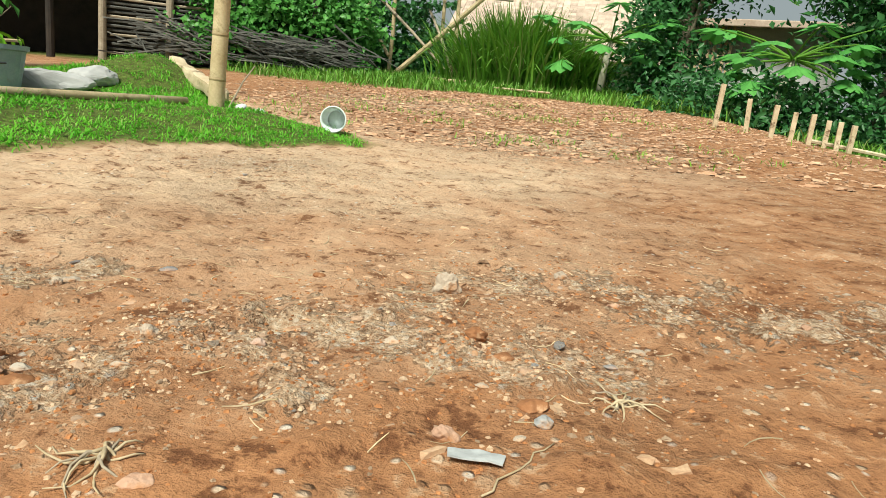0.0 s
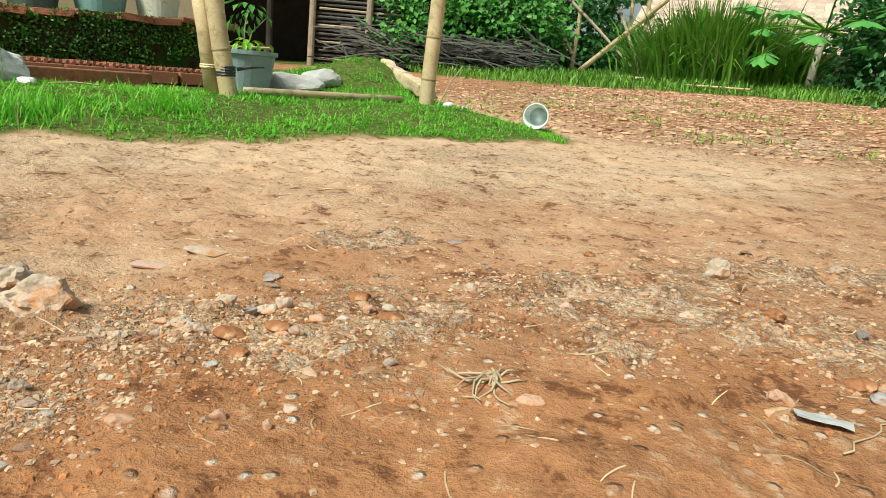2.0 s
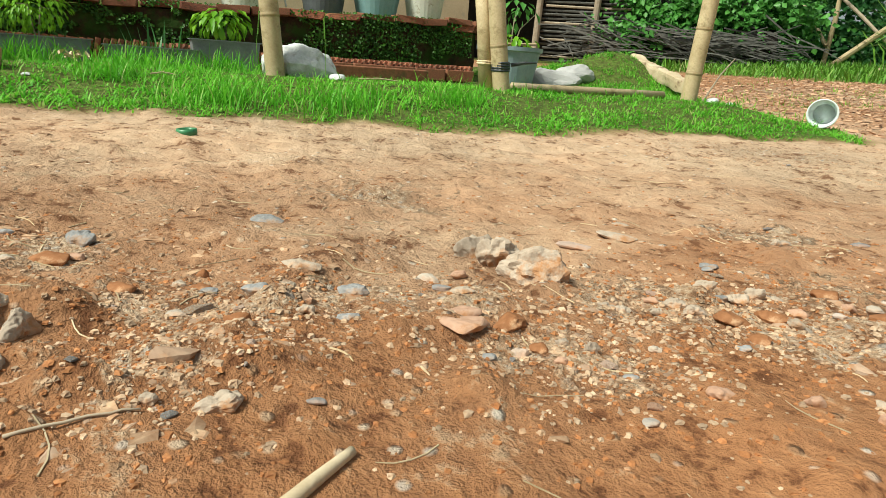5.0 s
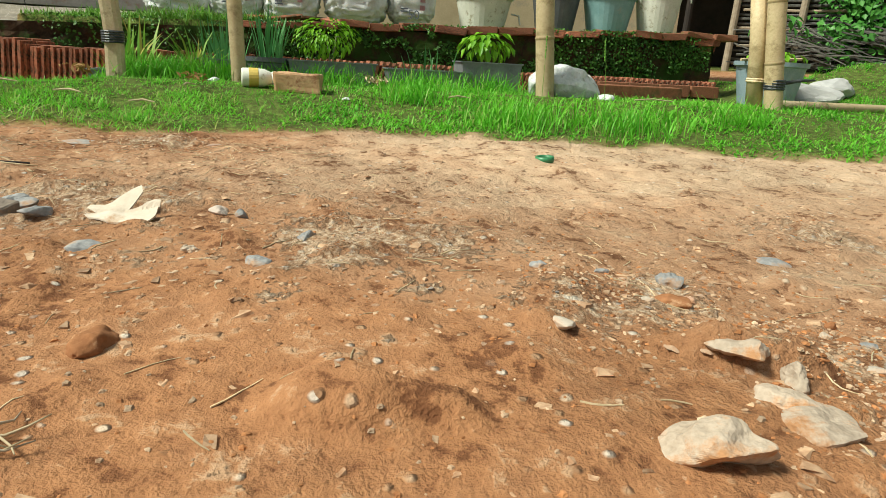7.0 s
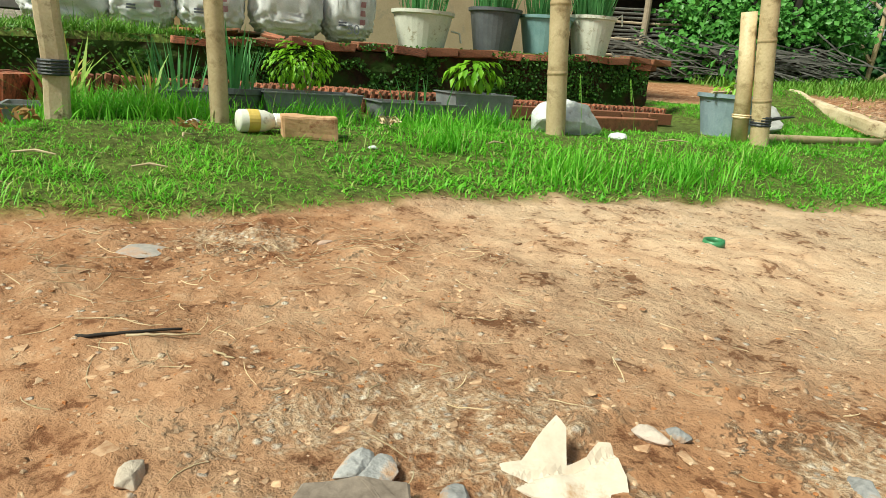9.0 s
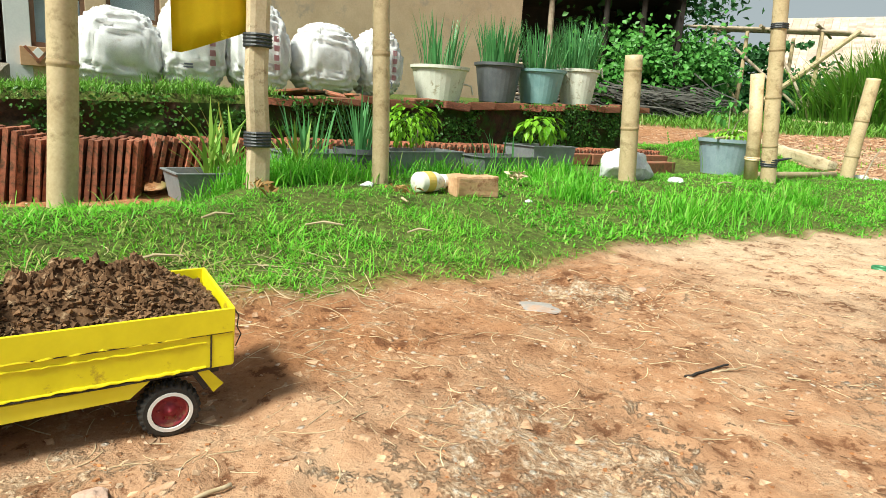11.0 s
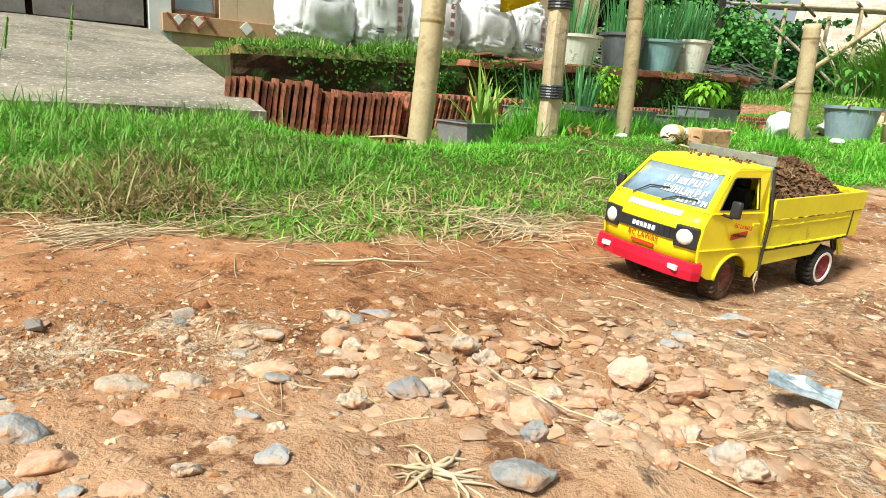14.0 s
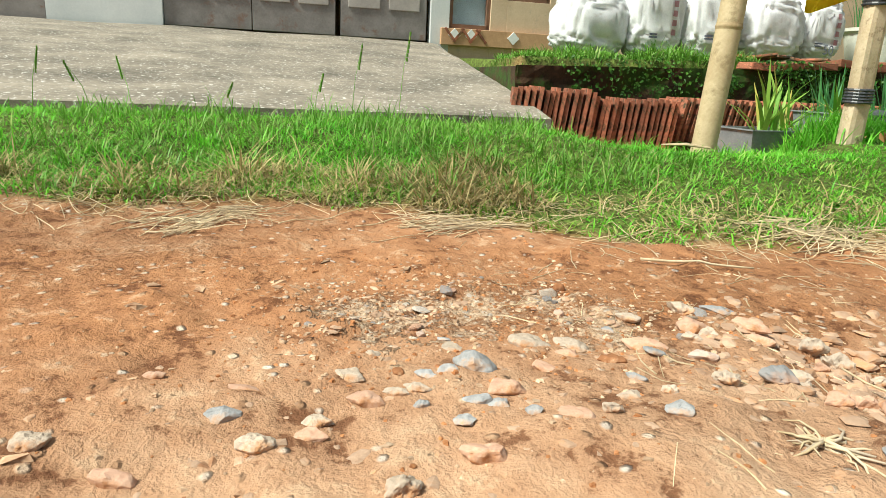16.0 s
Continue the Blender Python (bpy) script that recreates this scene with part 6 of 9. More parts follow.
GRIT = surface("mixed_grit", (0.34, 0.205, 0.115), (0.58, 0.43, 0.30), 50, 200, 0.9, relief=0.2, tone=0.35, island=True)
REDGRIT = surface("red_crumbs", (0.26, 0.095, 0.03), (0.46, 0.21, 0.085), 50, 200, 0.95, relief=0.2, tone=0.3, island=True)
def packed_stones(count):
    """Half-buried stones crowding the rubble patches, all in one mesh."""
    r = np.random.default_rng(77)
    forms = []
    for k in range(8):
        bm = rock_bm(700 + k, (1.0, 0.72, 0.56), 15, 0.14, 1)
        bmesh.ops.triangulate(bm, faces=bm.faces[:])
        bm.verts.index_update()
        forms.append((np.array([v.co[:] for v in bm.verts]), np.array([[v.index for v in f.verts] for f in bm.faces])))
        bm.free()
    spots = [(gx, gy, gr, 1.0) for gx, gy, gr in GRAVEL if gr < 0.5] + [(-2.93, -1.99, 0.13, 16), (-3.06, -2.08, 0.12, 9), (-2.80, -1.93, 0.12, 8), (-3.10, -2.32, 0.24, 5), (-3.20, -2.60, 0.24, 4), (-2.74, -1.75, 0.2, 3)]
    weight = np.array([q[3] for q in spots], float)
    co, tri, base, made = [], [], 0, 0
    while made < count:
        gx, gy, gr, _w = spots[r.choice(len(spots), p=weight / weight.sum())]
        x, y = gx + r.normal(0, gr * 0.75), gy + r.normal(0, gr * 0.75)
        u, v = uv_of(x, y)
        if v > -1.0 or under_truck(x, y):
            continue
        s = float(np.clip(np.exp(r.normal(math.log(0.018 if y < -1.3 else 0.013), 0.48)), 0.006, 0.045))
        c, f = forms[int(r.integers(len(forms)))]
        t = r.uniform(0, 6.283)
        q = c * [s, s * r.uniform(0.8, 1.15), s * r.uniform(0.3, 0.75)]
        q = np.stack([q[:, 0] * math.cos(t) - q[:, 1] * math.sin(t) + x, q[:, 0] * math.sin(t) + q[:, 1] * math.cos(t) + y, q[:, 2] + height(x, y) - (0.02 if math.hypot(x + 2.93, y + 2.0) < 0.26 else 0.10) * s], 1)
        co.append(q)
        tri.append(f + base)
        base += len(q)
        made += 1
    m = surface("buried_stone", (0.30, 0.18, 0.11), (0.48, 0.335, 0.235), 30, 160, 0.92, relief=0.7, depth=0.004, spots=(0.44, 0.24, 0.125), spot_scale=34, spot_cut=(0.50, 0.62), tone=0.24, island=True)
    tagged(raw("packed_stones", np.concatenate(co).tolist(), np.concatenate(tri).tolist(), m), "dusty tan stones packed into the red earth", "rubble", kind="stuff")


packed_stones(2300)
pebbles("gravel", 15000, 0.002, 0.011, GRIT, "pale gravel scattered over the earth road", 31)
pebbles("earth_crumbs", 12000, 0.002, 0.009, REDGRIT, "reddish crumbs of earth scattered over the road", 32, 1.6)


def road_chips(count):
    """Flat chips of stone and hard earth all over the road."""
    r = np.random.default_rng(35)
    u, v = r.uniform(-2.4, 7.5, count), -1.0 - np.abs(r.normal(0, 1.25, count))
    x, y = xy_of(u, v)
    turf = land(x, y)[1]
    z = ground_z(x, y)
    keep = (turf < 0.3) & (r.random(count) < 0.35 + 1.1 * fbm(x * 1.6, y * 1.6, 3, 44))
    x, y, z = x[keep], y[keep], z[keep]
    n = len(x)
    s = np.exp(r.normal(math.log(0.0072), 0.6, n)).clip(0.0025, 0.022)
    base = np.array([[-1, -0.6, 0], [0.9, -0.7, 0], [1.1, 0.5, 0], [-0.7, 0.7, 0], [-0.8, -0.5, 0.30], [0.8, -0.5, 0.34], [0.7, 0.3, 0.26], [-0.45, 0.5, 0.3]])
    a = r.uniform(0, 6.28, n)
    pts = base[None] * (1 + 0.34 * r.normal(size=(n, 8, 3)))
    px = pts[..., 0] * np.cos(a)[:, None] - pts[..., 1] * np.sin(a)[:, None]
    py = pts[..., 0] * np.sin(a)[:, None] + pts[..., 1] * np.cos(a)[:, None]
    co = np.stack([x[:, None] + px * s[:, None] / 2, y[:, None] + py * s[:, None] / 2, z[:, None] + (pts[..., 2] - 0.14) * s[:, None] / 2], -1).reshape(-1, 3)
    o = np.arange(n)[:, None] * 8
    q = np.concatenate([o + f for f in ([4, 5, 6, 7], [0, 1, 5, 4], [1, 2, 6, 5], [2, 3, 7, 6], [3, 0, 4, 7])], 1).reshape(-1, 4)
    m = surface("road_chip", (0.26, 0.125, 0.06), (0.54, 0.37, 0.235), 30, 120, 0.9, relief=0.2, tone=0.35, island=True)
    tagged(raw("road_chips", co.tolist(), q.tolist(), m), "flat chips of stone and hard earth on the road", "gravel", kind="stuff")


road_chips(36000)


def litter_of_straw():
    """Dry stalks and twigs lying on the road and along the bank."""
    rng = random.Random(8)
    bm = bmesh.new()

    def stalk(x, y, a, length, r, lift=0.0):
        pts = []
        bend = rng.uniform(-0.6, 0.6)
        for k in range(5):
            t = (k / 4 - 0.5) * length
            px, py = x + math.cos(a + bend * k / 4) * t, y + math.sin(a + bend * k / 4) * t
            pts.append((px, py, height(px, py) + r + lift * k / 4))
        tube(bm, pts, [r, r, r * 0.9, r * 0.8, r * 0.5], 4)

    for _ in range(520):   # around the last wheel track
        u, v = rng.uniform(-1.1, 1.6), rng.gauss(-1.35, 0.22)
        x, y = xy_of(u, v)
        stalk(x, y, rng.uniform(0, 6.28), rng.uniform(0.02, 0.09), rng.uniform(0.0004, 0.0009))
    for _ in range(800):   # cut grass along the bank's edge
        u = rng.uniform(-2.6, 0.6)
        x, y = xy_of(u, float(bank_edge(np.array(u))) + rng.gauss(0.04, 0.11))
        stalk(x, y, rng.uniform(0, 6.28), rng.uniform(0.03, 0.11), rng.uniform(0.0005, 0.0011), rng.uniform(0, 0.02))
    for cu, cv, cn, sp in ((-0.30, -0.92, 120, 0.07), (-1.05, -0.80, 60, 0.05), (-1.55, -0.72, 70, 0.06)):
        for _ in range(cn):
            x, y = xy_of(cu + rng.gauss(0, sp), cv + rng.gauss(0, sp * 0.6))
            stalk(x, y, rng.gauss(1.2, 0.6), rng.uniform(0.06, 0.16), rng.uniform(0.0008, 0.0016), rng.uniform(0, 0.02))
    for _ in range(420):
        t = rng.random()
        stalk(-2.4 + 2.8 * t + rng.gauss(0, 0.5), -0.9 + 2.6 * t + rng.gauss(0, 0.5), rng.uniform(0, 6.28), rng.uniform(0.015, 0.06), rng.uniform(0.0005, 0.001))
    return tagged(mesh_ob("straw", bm, STRAW), "dry straw and grass stalks strewn over the road", "straw", kind="stuff")


litter_of_straw()


def stick(name, label, ends, r, material=DRYWOOD, bow=0.01, side=6):
    (x0, y0), (x1, y1) = ends
    rng = random.Random(int(x0 * 1000))
    bm = bmesh.new()
    pts, n = [], 8
    for k in range(n + 1):
        t = k / n
        x, y = x0 + (x1 - x0) * t + rng.uniform(-bow, bow) * 0.3, y0 + (y1 - y0) * t + rng.uniform(-bow, bow) * 0.3
        pts.append((x, y, height(x, y) + r * 0.9))
    top = max(p[2] for p in pts)
    pts = [(x, y, z * 0.4 + top * 0.6 - r * 0.4) for x, y, z in pts]
    tube(bm, pts, [r * (1.0 - 0.35 * k / n) for k in range(n + 1)], side)
    return tagged(mesh_ob(name, bm, material, smooth=True), label, "stick")


stick("bamboo_sliver", "long pale split bamboo sliver lying on stones", ((-2.714, -1.785), (-2.585, -1.895)), 0.0022, STRAW)
stick("long_stalk", "long thin dry stalk lying across the rubble", ((-3.005, -2.054), (-2.72, -2.122)), 0.0014, STRAW, 0.02)
stick("twig", "thin dry twig on the wheel track", ((-3.37, -1.945), (-3.25, -1.81)), 0.0026, STRAW)
stick("split_stick", "short pale stick on the road", ((-2.559, -1.30), (-2.560, -1.40)), 0.003, STRAW)
stick("round_stick", "short pale broken stick on bare earth", ((-0.553, 0.275), (-0.578, 0.342)), 0.0055, TIMBER, 0.0, 10)
stick("dark_splint", "dark split bamboo splints on the road", ((-2.248, -0.601), (-2.205, -0.475)), 0.003, DARKWOOD)
stick("dark_splint", "pale split bamboo splint on the road", ((-2.215, -0.545), (-2.178, -0.462)), 0.0022, STRAW)
stick("splint", "short pale splint on the road", ((-2.105, -0.473), (-2.069, -0.458)), 0.002, STRAW)
stick("bent_stem", "pale bent plant stem beside a plastic scrap", ((0.027, 0.936), (0.072, 1.042)), 0.0011, STRAW)
stick("twig", "small bent twig on the earth road", ((-0.704, 0.172), (-0.693, 0.248)), 0.0014, DRYWOOD)


def root_clump(x, y, turn, reach=0.06, count=18, label="dry pale grass root clump on the earth road"):
    rng = random.Random(5)
    R = thing("root_clump", label, "root", Matrix.Identity(4))
    z = height(x, y)
    for k in range(count):
        bm = bmesh.new()
        a = radians(turn) + rng.gauss(0, 0.55) + (math.pi if k > 12 else 0)
        l = rng.uniform(0.33, 1.0) * reach * (0.6 if k > 12 else 1)
        w = rng.uniform(-0.35, 0.35)
        pts = [(x + math.cos(a + w * j) * l * j / 4, y + math.sin(a + w * j) * l * j / 4, z + 0.004 + 0.004 * math.sin(j * 1.4 + k) - 0.0008 * j) for j in range(5)]
        tube(bm, pts, [0.0019, 0.0015, 0.0012, 0.0009, 0.0005], 6)
        part("root", bm, STRAW if k % 4 else DRYWOOD, R, smooth=True)


root_clump(-0.262, 0.865, 250)
root_clump(0.13, 1.16, 60)
root_clump(-1.035, -0.440, 35, 0.058, 22, "tangle of pale dry stalks lying on bare earth")
root_clump(-2.926, -2.255, 30, 0.085, 26, "tangled dry twigs and roots lying between the stones")


def crumpled(name, label, category, outline, at, turn, material, lift=0.02, thick=0.0015, seed=0):
    """A crumpled flat scrap with an uneven outline."""
    rng = random.Random(seed)
    bm = bmesh.new()
    sheet(bm, outline, [], lambda a, b: Vector((a, b, 0)), 0.0)
    bmesh.ops.subdivide_edges(bm, edges=bm.edges[:], cuts=3, use_grid_fill=True)
    bmesh.ops.triangulate(bm, faces=bm.faces[:])
    for v in bm.verts:
        v.co.z = lift * (0.55 + 0.9 * noise.noise(Vector((v.co.x * 16 + seed, v.co.y * 16, 0))) + 0.5 * abs(noise.noise(Vector((v.co.x * 40, v.co.y * 40, seed)))))
    lo = min(v.co.z for v in bm.verts)
    for v in bm.verts:
        v.co.z -= lo
    bmesh.ops.solidify(bm, geom=bm.faces[:], thickness=thick)
    ob = mesh_ob(name, bm, material)
    ob.matrix_world = pose(at[0], at[1], max(height(*at), height(at[0] + 0.03, at[1])) + 0.002, 0, 0, turn)
    return tagged(ob, label, category)


crumpled("plastic_scrap", "flattened grey plastic scrap half in the earth", "plastic scrap", [(-0.026, -0.009), (0.022, -0.011), (0.028, 0.006), (0.004, 0.012), (-0.024, 0.009)], (0.012, 0.985), 20, GREYPLASTIC, 0.008, 0.001, 4)
crumpled("plastic_scrap", "shredded bluish plastic scrap between the stones", "plastic scrap", [(-0.03, -0.008), (0.03, -0.012), (0.034, 0.006), (-0.028, 0.012)], (-2.725, -1.935), 10, BLUEPLASTIC, 0.022, 0.001, 6)


SLAB_AT = (-1.738, -0.516)
CARD_AT = (-1.657, -0.316)


def paving_slab():
    bm = bmesh.new()
    sheet(bm, [(-0.086, -0.030), (0.062, -0.034), (0.078, -0.020), (0.080, 0.030), (0.020, 0.046), (-0.050, 0.040), (-0.074, 0.012)], [], lambda a, b: Vector((0.72 * a, 0.85 * b, 0.0)), 0.019)
    bmesh.ops.recalc_face_normals(bm, faces=bm.faces[:])
    bmesh.ops.bevel(bm, geom=bm.edges[:], offset=0.0025, segments=1, affect='EDGES')
    bmesh.ops.triangulate(bm, faces=bm.faces[:])
    bmesh.ops.subdivide_edges(bm, edges=[e for e in bm.edges if e.calc_length() > 0.02], cuts=2)
    for v in bm.verts:
        v.co += 0.0035 * noise.noise_vector(v.co * 38)
    lo = min(v.co.z for v in bm.verts)
    for v in bm.verts:
        v.co.z -= lo
    ob = mesh_ob("stone_slab", bm, SLABSTONE)
    ob.matrix_world = pose(SLAB_AT[0], SLAB_AT[1], height(*SLAB_AT) - 0.003, 4, 0, 60)
    tagged(ob, "broken brown-grey stone slab lying on the road", "slab")


def cardboard_scrap():
    """A torn sheet folded up along its back, with a ragged upper edge and one crease."""
    outline = [(-0.058, -0.020), (-0.030, -0.034), (0.005, -0.036), (0.062, -0.026), (0.064, 0.000), (0.052, 0.030), (0.040, 0.030), (0.026, 0.016),
               (0.006, 0.010), (0.008, 0.042), (-0.002, 0.052), (-0.026, 0.028), (-0.040, 0.010), (-0.062, 0.004)]
    bm = bmesh.new()
    sheet(bm, outline, [], lambda a, b: Vector((a, b, 0)), 0.0)
    bmesh.ops.triangulate(bm, faces=bm.faces[:])
    for _ in range(3):
        bmesh.ops.subdivide_edges(bm, edges=[e for e in bm.edges if e.calc_length() > 0.006], cuts=1)
        bmesh.ops.triangulate(bm, faces=bm.faces[:])
    for v in bm.verts:
        x, y = v.co.x, v.co.y
        crease = abs(y - 0.35 * x - 0.002)
        v.co.z = 0.20 * (y + 0.036) + 0.42 * max(0.0, y - 0.006) - 0.006 * math.exp(-(crease / 0.004) ** 2) + 0.006 * noise.noise(Vector((x * 30, y * 30, 2.0)))
    lo = min(v.co.z for v in bm.verts)
    for v in bm.verts:
        v.co.z -= lo
    bmesh.ops.solidify(bm, geom=bm.faces[:], thickness=0.0025)
    ob = mesh_ob("cardboard_scrap", bm, CARD)
    ob.matrix_world = pose(CARD_AT[0], CARD_AT[1], height(*CARD_AT) - 0.003, 0, 0, 46)
    tagged(ob, "torn pale cardboard scrap folded on the road", "cardboard")


def green_ring():
    bm = bmesh.new()
    lathe(bm, [(0.020, 0.0), (0.026, 0.0), (0.027, 0.008), (0.026, 0.016), (0.020, 0.016), (0.019, 0.008)], 24, closed=True)
    ob = mesh_ob("tape_ring", bm, GREENRING, smooth=True)
    ob.matrix_world = pose(-1.997, 0.762, height(-1.997, 0.762), 4, 0, 0)
    tagged(ob, "small green plastic ring lying on the road", "plastic ring")


paving_slab()
cardboard_scrap()
green_ring()


# ---- the row of posts ----
def yard(u, v, z=None, turn=0.0):
    x, y = xy_of(u, v)
    return Matrix.Translation((x, y, height(x, y) if z is None else z)) @ pose(0, 0, 0, 0, 0, 68.72 + turn)


def bamboo_post(u, v, top, r, label, lean=(0.0, 0.0), step=0.24, first=0.16, group="bamboo posts along the bank", cut=True):
    """A bamboo culm with swollen nodes; lean: how far its top stands off along and across the row."""
    P = thing("bamboo_post", label, "post", yard(u, v), group)
    rng = random.Random(int(u * 100) + 7)
    z0 = P.matrix_world.translation.z
    hgt = top - z0
    pts, radii, z, nodes = [], [], -0.05, []
    node = first
    while z < hgt:
        pts.append(z)
        radii.append(r * (1 - 0.05 * z))
        z += 0.05
    pts.append(hgt)
    radii.append(r * (1 - 0.05 * hgt))

    def spot(q):
        t = q / max(hgt, 0.1)
        return Vector((lean[0] * t + 0.004 * math.sin(q * 5 + u), lean[1] * t + 0.004 * math.cos(q * 4 + u), q))

    bm = bmesh.new()
    tube(bm, [spot(q) for q in pts], radii, 16)
    part("culm", bm, BAMBOO, P, smooth=True)
    while node < hgt - 0.02:
        bm = bmesh.new()
        rr = r * (1 - 0.05 * node)
        tube(bm, [spot(node - 0.010), spot(node - 0.004), spot(node), spot(node + 0.005), spot(node + 0.012)], [rr * 1.002, rr * 1.03, rr * 1.075, rr * 1.03, rr * 1.002], 16, False)
        part("node", bm, BAMBOO_NODE, P, smooth=True)
        node += step * rng.uniform(0.85, 1.2)
    return P


def binding(parent, z, r, turns, height_each=0.006, material=TAPE, at=(0, 0), square=False):
    for k in range(turns):
        bm = bmesh.new()
        zz = z + k * height_each * 1.05
        if square:
            box(bm, (at[0], at[1], zz), (r[0], r[1], height_each), 0.002, pose(0, 0, 0, 2, 2, 0))
        else:
            lathe(bm, [(r, zz - height_each / 2), (r + 0.003, zz), (r, zz + height_each / 2), (r - 0.004, zz)], 16, "z", (at[0], at[1], 0), 0.02, True)
        part("tape_binding", bm, material, parent, "black tape wound round the post")


bamboo_post(0.005, 0.0, 2.1, 0.042, "thick pale bamboo post standing in the grass", (0.10, 0.0), 0.30, 0.42)
PE = thing("timber_post", "weathered split timber post with black tape bands", "post", yard(0.60, 0.0), "bamboo posts along the bank")
bm = bmesh.new()
box(bm, (0, 0, 0.95), (0.076, 0.056, 2.0), 0.020)
bmesh.ops.subdivide_edges(bm, edges=[e for e in bm.edges if e.calc_length() > 1], cuts=44)
for v in bm.verts:
    v.co.x += 0.012 * noise.noise(Vector((v.co.x * 3, 1, v.co.z * 4)))
    v.co.y += 0.007 * noise.noise(Vector((v.co.y * 3, 5, v.co.z * 4)))
part("plank", bm, TIMBER, PE)
binding(PE, 0.145, 0.045, 5, 0.010)
binding(PE, 0.475, 0.046, 4, 0.011)
bamboo_post(1.115, 0.06, 2.1, 0.034, "slim pale bamboo post beside a white bottle", (-0.05, 0.02), 0.34, 0.5)
bamboo_post(2.57, 0.045, 0.765, 0.045, "cut bamboo stump with dark nodes beside a pale rock", (-0.05, 0.0), 0.27, 0.27)
PB = thing("bamboo_post", "short cut bamboo stake bound with a pale cord", "post", yard(3.65, 0.0), "bamboo posts along the bank")
bm = bmesh.new()
tube(bm, [(0, 0, -0.05), (-0.04, 0.0, 0.3), (-0.09, 0.01, 0.63)], [0.040, 0.039, 0.038], 14)
part("culm", bm, BAMBOO, PB, smooth=True)
binding(PB, 0.13, 0.044, 2, 0.010, STRAW, (-0.02, 0.0))
PT = bamboo_post(3.70, -0.08, 2.1, 0.044, "tall bamboo post tied with dark cloth", (-0.30, 0.02), 0.30, 0.22)
binding(PT, 0.10, 0.047, 4, 0.012, TAPE, (-0.018, 0.001))
binding(PT, 0.88, 0.046, 3, 0.010, TAPE, (-0.13, 0.009))
bm = bmesh.new()
tube(bm, [(0.04, 0.0, 0.13), (0.10, -0.03, 0.145), (0.17, -0.03, 0.15)], [0.010, 0.008, 0.004], 6)
part("cloth_end", bm, TAPE, PT)
bamboo_post(5.05, 0.085, 0.85, 0.048, "cut bamboo stump beside a pale log", (0.0, -0.05), 0.30, 0.16)
bm = bmesh.new()
tube(bm, [(5.05 * 0, 0, 0), (0.09, -0.01, 0.16), (0.16, -0.03, 0.26)], [0.006, 0.005, 0.003], 6)
ob = mesh_ob("branch", bm, DRYWOOD)
ob.matrix_world = yard(5.06, -0.02)
tagged(ob, "thin dry branch standing by the bamboo", "branch")


